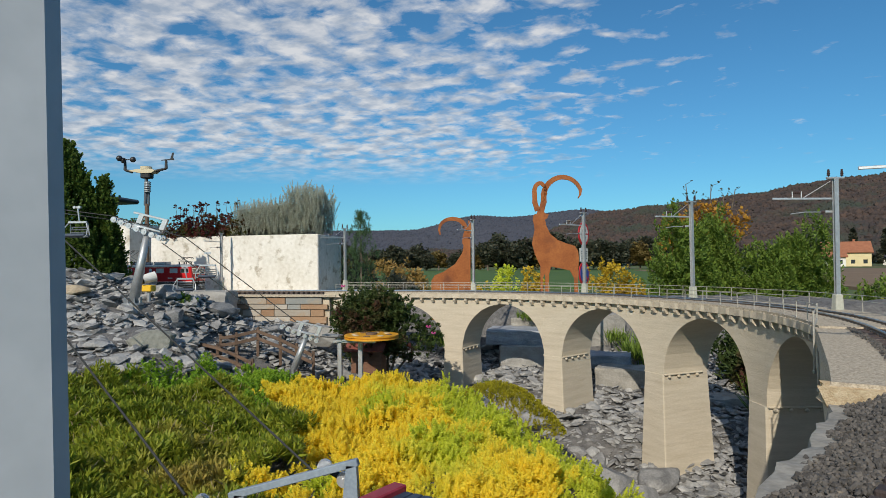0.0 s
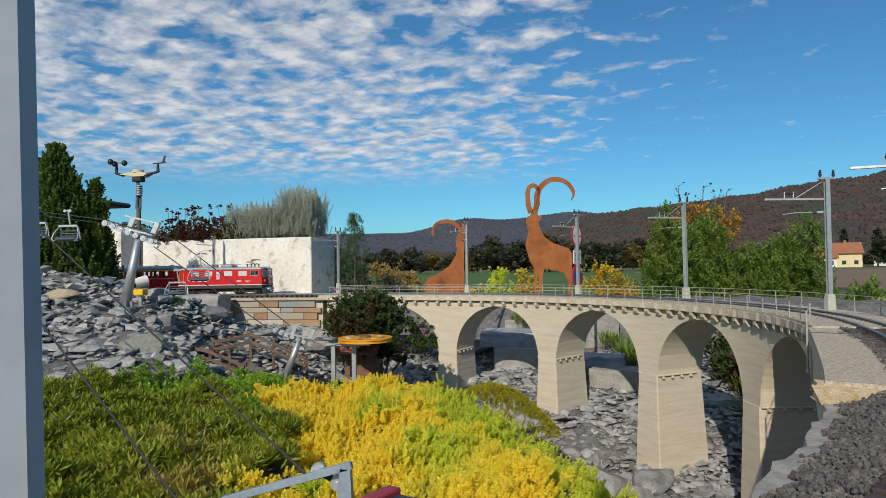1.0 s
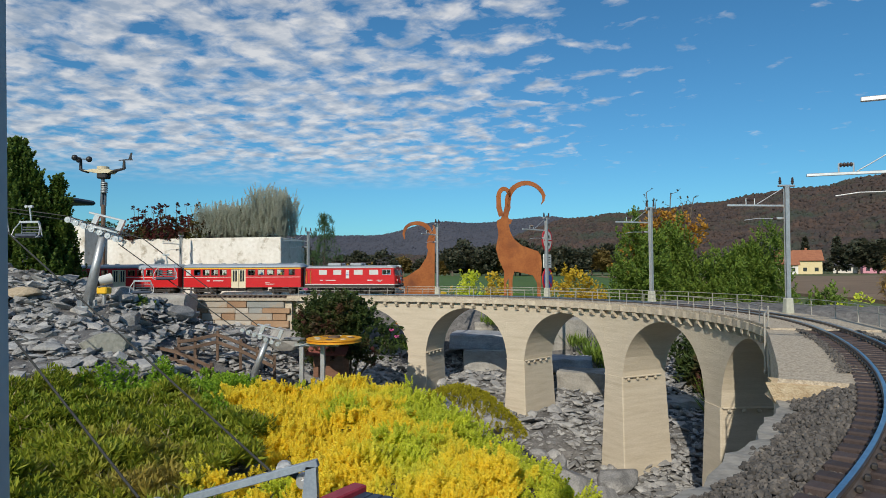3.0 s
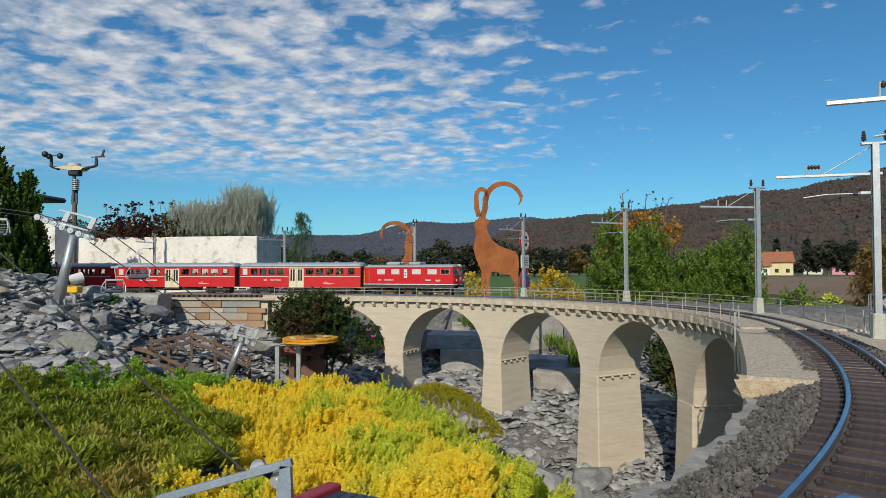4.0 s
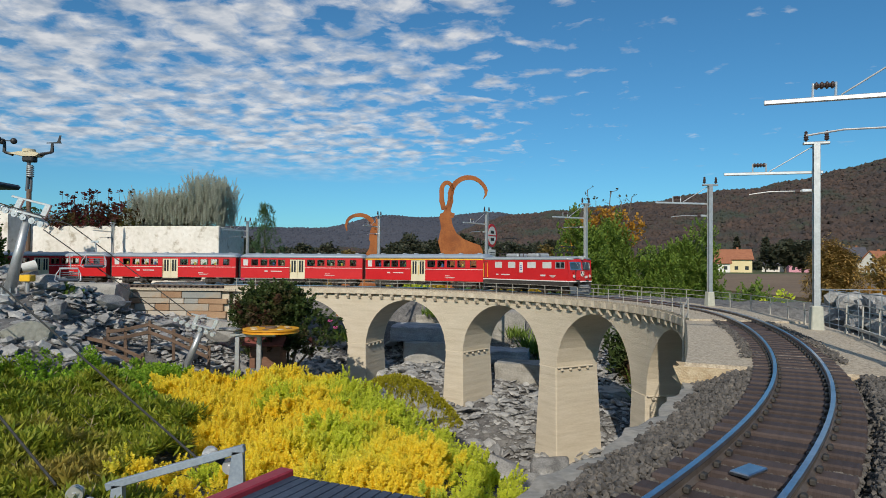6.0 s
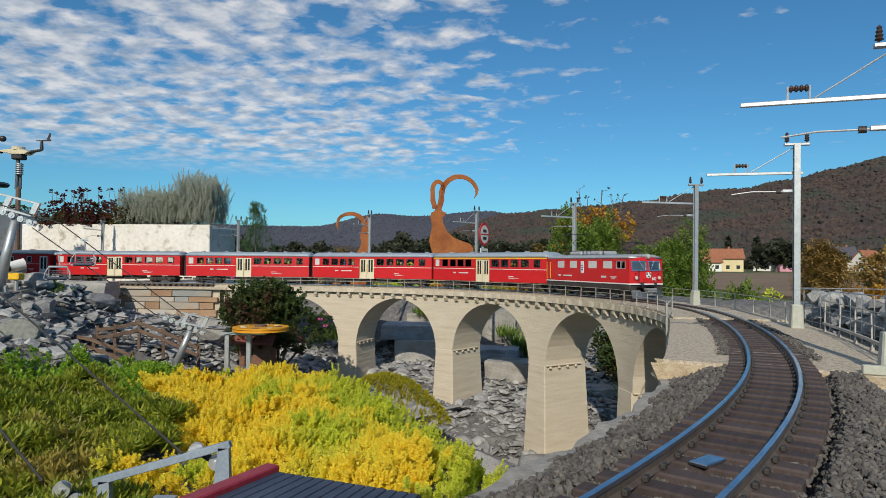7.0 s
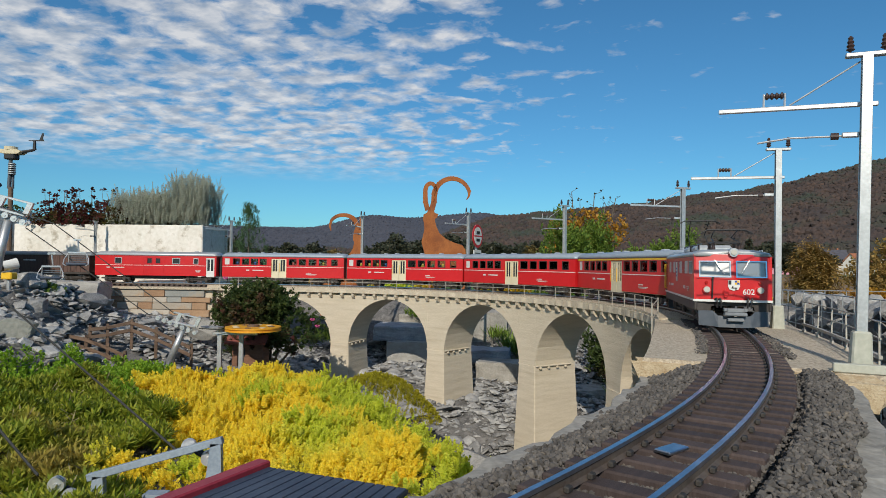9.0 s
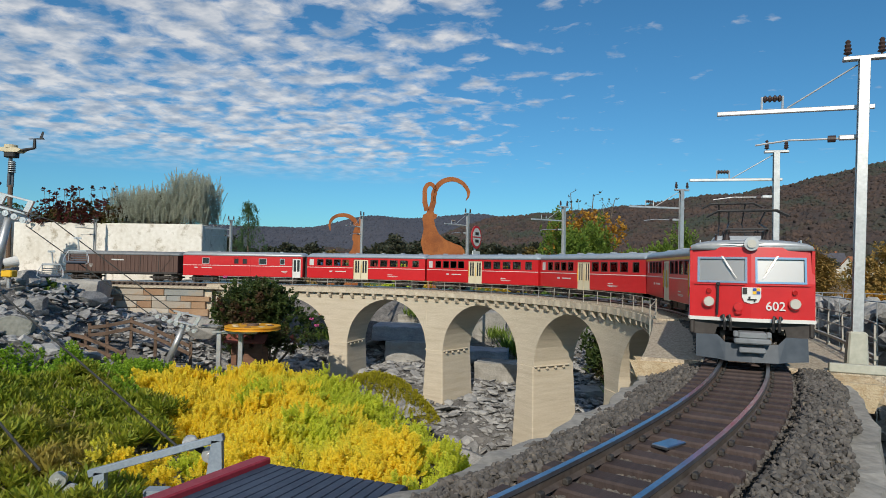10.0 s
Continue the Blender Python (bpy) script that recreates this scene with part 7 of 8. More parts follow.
def build_ballast():
    rng = np.random.default_rng(43)
    shapes = stone_shapes(rng, 8, 0.8)
    n = 46000
    s, o = rng.uniform(-0.28, 0.455, n), rng.uniform(-0.098, 0.110, n)
    between = np.abs(o) < 0.047
    keep = ~between | (rng.uniform(0, 1, n) < 0.60)
    keep &= (s < 0.412) | (np.abs(o) < 0.05)
    keep &= (o < 0.101 + 0.005 * np.sin(s * 51) + 0.004 * np.sin(s * 127)) & (o > -0.089 - 0.004 * np.sin(s * 43))
    s, o, between = s[keep], o[keep], between[keep]
    x, y, _ = along(s, o)
    size = rng.uniform(0.0028, 0.0066, len(s)) * np.where(between, 0.7, 1.0)
    crest = smoothstep(0.047, 0.058, np.abs(o)) * smoothstep(0.105, 0.078, -o)
    heap = np.where(between, -0.0130, np.where(o > 0, -0.0150 - 0.0165 * smoothstep(0.056, 0.105, o), -0.022 + 0.011 * crest))
    z = heap + rng.uniform(-0.004, 0.004, len(s)) * ~between
    me = scatter("ballast_stones", shapes, np.stack([x, y, z], -1), size, rotations(rng, len(s)), rng)
    me.materials.append(M["ballast"])
    tagged(new("ballast_stones", me), "loose dark basalt ballast beside the rails", "ballast", kind="stuff")
    # small chips along the sleeper ends on the slab and viaduct
    n = 3600
    s = rng.uniform(0.5, 2.6, n)
    o = rng.choice([-1, 1], n) * rng.normal(0.051, 0.004, n)
    x, y, _ = along(s, o)
    me = scatter("ballast_chips", shapes, np.stack([x, y, np.full(n, -0.0075)], -1), rng.uniform(0.002, 0.0055, n), rotations(rng, n), rng)
    me.materials.append(M["ballast"])
    tagged(new("ballast_chips", me), "small dark chips along the sleeper ends", "ballast", kind="stuff")


build_ballast()


def rock(name, label, c, size, material, seed, rz=0.0, cuts=9, flat=1.0, category="rock", group=""):
    """A boulder or quarried block with broken faces."""
    rng = np.random.default_rng(seed)
    bm = bmesh.new()
    bmesh.ops.create_icosphere(bm, subdivisions=4, radius=0.62)
    n = rng.normal(size=(cuts, 3))
    n /= np.linalg.norm(n, axis=1)[:, None]
    lim = rng.uniform(0.32, 0.5, cuts)
    for v in bm.verts:
        p = np.array(v.co[:])
        for q, l in zip(n, lim):
            over = p @ q - l
            if over > 0:
                p = p - over * q
        w = noise.fractal(Vector(p * 4 + seed), 1.0, 2.0, 4) * 0.035
        v.co = Vector(p * (1 + w)) * 1.0
        v.co = Vector((v.co.x * size[0] * 1.15, v.co.y * size[1] * 1.15, v.co.z * size[2] * 1.15))
    bmesh.ops.transform(bm, matrix=pose(*c, 0, 0, rz), verts=bm.verts[:])
    return tagged(part(name, bm, material), label, category, group=group)


def slab(label, c, size, material, seed, rz=0.0, rx=0.0):
    """A split stone block, its faces slightly uneven."""
    bm = bmesh.new()
    bmesh.ops.create_cube(bm, size=1.0)
    bmesh.ops.subdivide_edges(bm, edges=bm.edges[:], cuts=9, use_grid_fill=True)
    for v in bm.verts:
        p = v.co.copy()
        e = sum(abs(abs(q) - 0.5) < 1e-4 for q in p)
        v.co = Vector((p.x * size[0], p.y * size[1], p.z * size[2]))
        if e >= 2:
            v.co *= 1 - 0.012 * e
        k = noise.noise_vector(Vector((p.x * 3 * size[0] / 0.2, p.y * 3, p.z * 3)) + Vector((seed, seed * 2, 0)))
        v.co += k * 0.006 + noise.noise_vector(p * 11 + Vector((seed, 0, 0))) * 0.003
    bmesh.ops.transform(bm, matrix=pose(*c, rx, 0, rz), verts=bm.verts[:])
    return tagged(part("stone_block", bm, material), label, "stone block", group="stone blocks")


def stones():
    rock("boulder", "large grey-green lichened boulder in the rubble", (-1.155, 1.69, -0.085), (0.125, 0.085, 0.060), "boulder", 3, 8, 18)
    rock("boulder", "flat ochre-tinted rock on the slope", (-1.71, 2.05, 0.040), (0.10, 0.07, 0.035), "sand", 5, 10)
    rock("boulder", "pale boulder at the foot of the wall", (-0.985, 2.62, -0.165), (0.12, 0.09, 0.08), "granite", 8, 20)
    slab("grey granite block at the end of the stone wall", (-1.68, 2.86, -0.06), (0.30, 0.16, 0.135), "granite", 1, 6)
    slab("bluish slate slab behind the arches", (-0.19, 3.52, -0.27), (0.36, 0.24, 0.085), "bluestone", 2, -4)
    slab("rough grey granite block behind the arches", (-0.17, 3.42, -0.37), (0.26, 0.16, 0.13), "granite", 3, 6)
    slab("bluish stone slab behind the arches", (0.235, 3.20, -0.345), (0.21, 0.18, 0.06), "bluestone", 4, -8)
    slab("tan sandstone block behind a pier", (0.285, 3.02, -0.405), (0.23, 0.16, 0.115), "kerb", 5, -16)
    slab("low tan stone beside the sandstone block", (0.36, 2.90, -0.51), (0.20, 0.12, 0.085), "kerb", 6, -10)
    slab("dark granite block in the shade of the arch", (0.655, 2.86, -0.49), (0.16, 0.16, 0.11), "granite", 7, 12)
    slab("grey granite block under the arch", (0.63, 2.62, -0.58), (0.19, 0.16, 0.15), "granite", 8, 14)
    slab("pale rough boulder stone behind the arches", (0.18, 3.62, -0.24), (0.34, 0.2, 0.17), "kerb", 9, 10)
    slab("pale slab on the bank behind the arches", (-0.10, 3.75, -0.22), (0.30, 0.2, 0.07), "kerb", 10, -6)
    rnd = random.Random(12)
    for x, y, s in ((0.10, 2.10, .16), (0.21, 1.98, .13), (0.02, 1.88, .15), (0.30, 2.20, .12), (0.13, 1.72, .14), (0.36, 1.86, .12), (0.27, 1.62, .13), (-0.06, 2.30, .13), (0.40, 2.45, .14), (-0.12, 2.52, .11), (0.48, 1.70, .13), (-0.30, 2.45, .12), (-0.2, 2.66, .13)):
        rock("boulder", "angular grey slate boulder in the valley", (x, y, float(garden_height(x, y)) + s * 0.20), (s * 1.2, s * rnd.uniform(0.75, 1.05), s * rnd.uniform(0.5, 0.7)), "slate", rnd.randrange(99), rnd.uniform(0, 180), group="valley boulders")
    for x, y, s in ((-1.02, 2.38, .08), (-1.5, 2.3, .12), (-1.38, 2.15, .1), (-1.75, 2.45, .13), (-1.58, 1.75, .11), (-1.2, 2.6, .10), (-1.36, 2.45, .11), (-0.72, 2.6, .09), (-1.05, 1.86, .09)):
        rock("boulder", "angular blue-grey slate stone on the slope", (x, y, float(garden_height(x, y)) + s * 0.1), (s, s * 0.7, s * 0.42), "slate", rnd.randrange(99), rnd.uniform(0, 180), group="slope stones")
    # sandy yard
    bm = bmesh.new()
    bmesh.ops.create_grid(bm, x_segments=24, y_segments=18, size=0.5)
    for v in bm.verts:
        x, y = -1.05 + v.co.x * 0.36, 2.15 + v.co.y * 0.20
        e = max(abs(v.co.x), abs(v.co.y)) * 2
        v.co = Vector((x, y, float(garden_height(x, y)) + 0.012 - 0.03 * max(0, e - 0.6) / 0.4 + 0.003 * math.sin(x * 70) * math.cos(y * 60)))
    r = bmesh.ops.extrude_face_region(bm, geom=bm.faces[:])
    bmesh.ops.translate(bm, vec=(0, 0, -0.03), verts=[v for v in r["geom"] if isinstance(v, bmesh.types.BMVert)])
    tagged(part("sand_yard", bm, "sand"), "yard of coarse tan sand inside the fences", "yard", kind="structure")


stones()


# ---------------------------------------------------------------- planting
def carpet(name, label, material, n, where, size, shapes, seed, lift=0.0, swell=0.02, tilt=0.5):
    """A closed carpet of small shoots over the bed."""
    rng = np.random.default_rng(seed)
    x, y = rng.uniform(-2.3, 0.35, n * 6), rng.uniform(0.35, 2.05, n * 6)
    k = where(x, y)
    x, y = x[k][:n], y[k][:n]
    bump = swell * (np.sin(x * 17 + 1.3 * np.sin(y * 13)) * np.cos(y * 19 + 1.1 * np.sin(x * 11)) + 0.6 * np.sin(x * 41 + y * 9) * np.cos(y * 37 - x * 6))
    z = garden_height(x, y) + lift + bump + rng.uniform(-0.012, 0.012, len(x))
    me = scatter(name, shapes, np.stack([x, y, z], -1), rng.uniform(0.65, 1.3, len(x)) * size, rotations(rng, len(x), tilt), rng)
    me.materials.append(M[material])
    tagged(new(name, me), label, "ground cover", kind="stuff")


def aimed(rng, d):
    """Turns that lay each template's z along a direction, with any spin."""
    d = d / np.linalg.norm(d, axis=1)[:, None]
    a = np.cross(d, rng.normal(size=d.shape))
    a /= np.linalg.norm(a, axis=1)[:, None]
    return np.stack([a, np.cross(d, a), d], -1)


def plumes(name, label, material, n, where, seed, each=16, girth=0.0170, tall=0.043, lift=0.0, leaf=0.0130):
    """Feathery cover in rounded tufts: shoots fan out over the dome of each tuft, with gaps between."""
    rng = np.random.default_rng(seed)
    x, y = rng.uniform(-1.3, 0.35, n * 9), rng.uniform(0.35, 2.05, n * 9)
    k = where(x, y)
    x, y = x[k][:n], y[k][:n]
    m = len(x)
    mound = 0.024 * np.sin(x * 13 + 1.3 * np.sin(y * 9)) * np.cos(y * 15 + 1.1 * np.sin(x * 11)) + 0.014 * np.sin(x * 37 + y * 9) * np.cos(y * 33 - x * 6)
    big = rng.uniform(0.7, 1.35, m)
    base = np.stack([x, y, garden_height(x, y) + lift + mound + rng.uniform(-0.012, 0.014, m)], -1)
    lean = rng.normal(0, 0.28, (m, 2)) + np.array([0.05, -0.22])
    u = rng.uniform(0, 1, (m, each))
    a = rng.uniform(0, 2 * np.pi, (m, each))
    rr = np.sqrt(u)
    dirs = np.stack([np.cos(a) * rr * 0.95 + lean[:, :1], np.sin(a) * rr * 0.95 + lean[:, 1:], 0.45 + 0.8 * (1 - u)], -1)
    pts = np.stack([np.cos(a) * rr * girth, np.sin(a) * rr * girth, tall * (1 - u) ** 0.7], -1) * big[:, None, None]
    pts[..., 0] += lean[:, :1] * pts[..., 2]
    pts[..., 1] += lean[:, 1:] * pts[..., 2]
    pts = (pts + base[:, None, :]).reshape(-1, 3)
    shapes = sprig_shapes(rng, 6, 20, 0.62, 0.15, 1.25, 0.35, 0.06)
    me = scatter(name, shapes, pts, rng.uniform(0.75, 1.2, len(pts)) * leaf, aimed(rng, dirs.reshape(-1, 3)), rng)
    me.materials.append(M[material])
    tagged(new(name, me), label, "ground cover", kind="stuff")


def gold_zone(x, y):
    edge = -0.40 - 0.48 * (y - 0.9) + 0.05 * np.sin(y * 11) + 0.03 * np.sin(y * 29)
    return x > edge


def planting():
    rng = np.random.default_rng(51)
    star = sprig_shapes(rng, 5, 13, 1.0, 0.075, 0.55, 0.30)
    fine = sprig_shapes(rng, 5, 14, 0.6, 0.12, 0.9, 0.35)
    lime_spot = lambda x, y: (np.sin(x * 15 + 2) * np.cos(y * 13 + x * 4) > 0.72) | (x > -0.42 + (2.0 - y) * 0.46 - 0.04 * (1 + np.sin(y * 9) + 0.6 * np.sin(y * 31)))
    plumes("golden_ground_cover", "golden-yellow feathery ground cover spilling over the bed", "gold", 1900, lambda x, y: in_bed(x, y) & gold_zone(x, y) & ~lime_spot(x, y), 52, lift=-0.026)
    plumes("lime_ground_cover", "lime-green feathery shoots among the golden ground cover", "lime", 520, lambda x, y: in_bed(x, y) & gold_zone(x, y) & lime_spot(x, y), 53, lift=-0.026)
    green = lambda x, y: in_bed(x, y) & ~gold_zone(x, y)
    carpet("star_moss", "olive green starry ground cover with dry blades", "olive", 15000, lambda x, y: green(x, y) & (y < 1.50 + 0.06 * np.sin(x * 21)) & (x > -1.5), 0.0255, star, 54, 0.028, 0.020, 0.9)
    carpet("dry_blades", "straw-coloured dry blades in the ground cover", "straw", 800, lambda x, y: green(x, y) & (y < 1.6) & (x > -1.5), 0.024, sprig_shapes(rng, 4, 4, 1.1, 0.05, 0.4, 0.3), 55, 0.034, 0.014, 1.1)
    carpet("bright_ground_cover", "fresh green fine-leaved ground cover at the back of the bed", "bright", 7000, lambda x, y: green(x, y) & (y >= 1.44 + 0.06 * np.sin(x * 21)), 0.022, fine, 56, 0.034, 0.020)
    # yellow-green cushion at the bed's rim
    n = 1500
    a, r = rng.uniform(0, 6.28, n), np.sqrt(rng.uniform(0, 1, n))
    x, y = -0.17 + np.cos(a) * r * 0.17, 1.98 + np.sin(a) * r * 0.13
    z = -0.345 + 0.095 * (1 - r ** 2) - 0.25 * (x + 0.17)
    foliage("cushion_plant", "dense dark yellow-green cushion plant at the rim of the bed", "plant", "dwarf", np.stack([x, y, z], -1), rng.uniform(0.010, 0.016, n), fine, 57, 0.7)
    shrub("flowering_shrub", "dense dark evergreen shrub with a few pink flowers", "bushleaf", (-0.672, 2.42, -0.125), (0.235, 0.20, 0.175), 3000, 0.021, 58, 9, 0.22, 0.85, 0.7, 1.0, 0.35, ground=-0.33, lumps=10)
    fl = thing("pink_flowers", "small pink blossoms on the evergreen shrub", "flowers")
    for i, (x, y, z) in enumerate(((-0.80, 2.33, 0.045), (-0.47, 2.29, -0.10), (-0.455, 2.31, -0.125))):
        bm = bmesh.new()
        for k in range(9):
            v = Vector((math.cos(k * 2.4), math.sin(k * 2.4), 0.5 * math.sin(k * 1.7))) * 0.006
            box(bm, Vector((x, y, z)) + v, (0.0045, 0.004, 0.002), k * 40, k * 25)
        part("blossom", bm, PINK, fl)
    # grass tufts behind the arches
    blades = sprig_shapes(rng, 4, 14, 1.0, 0.028, 0.12, 0.75)
    tuft = thing("grass_tufts", "tufts of long green grass behind the arches", "grass", kind="stuff")
    pts, sz = [], []
    for x, y, z, s, k in ((-0.12, 3.62, -0.20, .11, 26), (0.42, 3.3, -0.36, .16, 26), (0.50, 3.2, -0.40, .16, 26), (-0.33, 2.95, -0.45, .07, 24), (0.86, 2.75, -0.48, .22, 34), (0.95, 2.55, -0.5, .24, 34), (1.0, 2.3, -0.5, .24, 34), (0.30, 3.5, -0.30, .12, 18), (-0.62, 3.3, -0.3, .12, 20)):
        for _ in range(k):
            pts.append((x + rng.normal(0, s * 0.35), y + rng.normal(0, s * 0.3), z)); sz.append(s * rng.uniform(0.5, 1.0))
    me = scatter("blades", blades, np.array(pts), np.array(sz), rotations(rng, len(pts), 0.35), rng)
    part_of_mesh("blades", me, "hedge", tuft)
    # little green plant beside the lift tower
    shrub("low_plant", "low green plant beside the lift tower", "hedge", (-1.47, 2.32, -0.025), (0.095, 0.06, 0.04), 380, 0.018, 61, 8, 0.24)


PINK = mat("pink_petal", (0.45, 0.05, 0.2), (0.6, 0.12, 0.3), 0.6, bump=0)
planting()


# ---------------------------------------------------------------- hedges and trees behind
def backdrop_plants():
    sh = lambda *a, **k: shrub(*a, **k)
    dark = (("broad-leaved green garden shrub behind the viaduct", (1.40, 7.3, -0.20), (0.36, 0.4, 0.86)), ("broad-leaved green garden shrub behind the viaduct", (1.86, 7.7, -0.22), (0.40, 0.4, 0.94)),
            ("rounded green hedge shrub behind the viaduct", (2.30, 7.4, -0.48), (0.34, 0.4, 0.78)), ("rounded green hedge shrub behind the viaduct", (2.74, 7.6, -0.38), (0.40, 0.4, 0.88)),
            ("low green hedge shrub behind the viaduct", (3.25, 7.2, -0.78), (0.36, 0.4, 0.60)))
    for i, (label, c, r) in enumerate(dark):
        sh("garden_shrub", label, "hedge", c, r, 2600, 0.068, 70 + i, 12, 0.15, 0.85, 1.7, 0.85, 0.5, "garden shrubs", ground=-1.75, lumps=11)
    sh("autumn_shrub", "thin autumn shrub with orange leaves above the hedge", "orange", (1.85, 8.3, 0.42), (0.62, 0.4, 0.50), 620, 0.07, 80, 5, 0.26, 1.0, 0.7, 1.0, 0.3, "autumn shrubs", ground=-1.75)
    sh("autumn_shrub", "golden-leaved young shrub in the meadow's edge", "goldleaf", (-0.22, 9.15, -0.35), (0.24, 0.2, 0.48), 420, 0.055, 81, 6, 0.3, group="autumn shrubs", ground=-1.75)
    sh("autumn_shrub", "yellowing shrub beside the traffic signs", "goldleaf", (1.0, 9.3, -0.40), (0.55, 0.3, 0.62), 900, 0.06, 82, 6, 0.28, group="autumn shrubs", ground=-1.75)
    sh("autumn_shrub", "green and yellow shrub beside the meadow", "lime", (-0.68, 9.1, -0.35), (0.26, 0.2, 0.52), 330, 0.06, 83, 6, 0.26, group="autumn shrubs", ground=-1.75)
    sh("autumn_shrub", "brownish hedge along the meadow", "tanleaf", (-3.4, 13.8, -0.75), (1.0, 0.5, 1.0), 1400, 0.11, 84, 6, 0.26, group="autumn shrubs", ground=-1.75)
    sh("autumn_shrub", "yellow-brown hedge along the meadow", "goldleaf", (-1.9, 13.9, -0.95), (0.9, 0.5, 0.85), 900, 0.10, 85, 6, 0.26, group="autumn shrubs", ground=-1.75)
    sh("autumn_tree", "weeping golden-brown autumn tree", "tanleaf", (7.1, 12.1, -0.2), (0.62, 0.6, 1.05), 1900, 0.11, 86, 8, 0.12, 1.2, 0.4, 0.5, -0.5, "autumn trees", "tree", -1.75)
    sh("autumn_tree", "orange-brown autumn tree beyond the gabion", "tanleaf", (9.3, 13.0, -0.35), (1.1, 0.8, 1.15), 1900, 0.12, 87, 7, 0.22, group="autumn trees", category="tree", ground=-1.75)
    sh("autumn_shrub", "rust-orange shrub beyond the gabion", "orange", (8.2, 12.4, -0.75), (0.7, 0.5, 0.75), 800, 0.10, 88, 7, 0.22, group="autumn shrubs", ground=-1.75)
    sh("garden_shrub", "low yellow-green shrub behind the railing", "lime", (2.45, 5.05, -0.55), (0.38, 0.3, 0.40), 700, 0.05, 89, 8, 0.2, group="garden shrubs", ground=-1.75)
    sh("garden_shrub", "dark shrub in the shade behind the viaduct", "bushleaf", (0.98, 3.05, -0.35), (0.30, 0.28, 0.30), 1600, 0.045, 90, 9, 0.15, group="garden shrubs", ground=-0.6)
    # dark green garden trees left of the meadow
    for i, (x, y, z, r, h) in enumerate(((-3.0, 9.5, -0.35, 0.7, 0.95), (-4.3, 10.5, -0.3, 0.9, 1.1), (-2.3, 9.0, -0.75, 0.5, 0.65))):
        sh("garden_tree", "dark green garden tree beside the planter", "treedark", (x, y, z), (r, r, h), 1500, 0.10, 95 + i, 8, 0.2, group="garden trees", category="tree", ground=-1.75)
    rng = np.random.default_rng(99)
    tw = thing("bare_twigs", "bare thin twigs with few leaves above the shrubs", "twigs")
    bm = bmesh.new()
    lv = []
    for x, y, z in ((1.687, 8.4, 1.10), (2.0, 8.45, 1.08), (2.30, 8.5, 1.03), (1.80, 8.4, 0.9), (2.15, 8.45, 0.95)):
        b = Vector((1.9 + (x - 1.9) * 0.5, 8.45, 0.0))
        tip = Vector((x, y, z))
        rod(bm, b, tip, 0.012, 0.005, 5)
        for k in range(7):
            q = b.lerp(tip, 0.55 + 0.45 * k / 6)
            e = q + Vector((rng.uniform(-.09, .09), rng.uniform(-.05, .05), rng.uniform(0.0, .09)))
            rod(bm, q, e, 0.004, 0.002, 4)
            lv.append(e[:])
    part("twig", bm, "bark", tw)
    me = scatter("leaf", sprig_shapes(rng, 3, 3, 1.0, 0.3, 0.5, 0.3), np.array(lv), rng.uniform(0.03, 0.06, len(lv)), rotations(rng, len(lv), 1.0), rng)
    part_of_mesh("leaf", me, "treedark", tw)


backdrop_plants()


def far_tree(label, x, y, ground, h, r, material, seed, n=420, conifer=False):
    rng = np.random.default_rng(seed)
    leaf = r * 0.30
    if conifer:
        z = rng.uniform(0, 1, n)
        a = rng.uniform(0, 6.28, n)
        rr = r * (1 - z) * rng.uniform(0.6, 1, n)
        pts = np.stack([x + np.cos(a) * rr, y + np.sin(a) * rr, ground + 0.08 * h + z * h * 0.9], -1)
    else:
        pts = blob_points(rng, n, (x, y, ground + h * 0.58), (r, r, h * 0.50), lumps=9)
        pts[:, 2] = np.maximum(pts[:, 2], ground + 0.1 * h)
    stems = [((x, y, ground - 0.3), (x, y, ground + h * 0.6), r * 0.08, r * 0.03)] + [((x, y, ground + h * 0.35), tuple(pts[k]), r * 0.03, r * 0.008) for k in rng.integers(0, n, 5)]
    foliage("tree", label, "tree", material, pts, rng.uniform(0.6, 1.3, n) * leaf, FAR_SHAPES, seed + 1, 1.2, stems, "far trees")


FAR_SHAPES = sprig_shapes(np.random.default_rng(7), 4, 7, 1.0, 0.33, 0.8, 0.2)


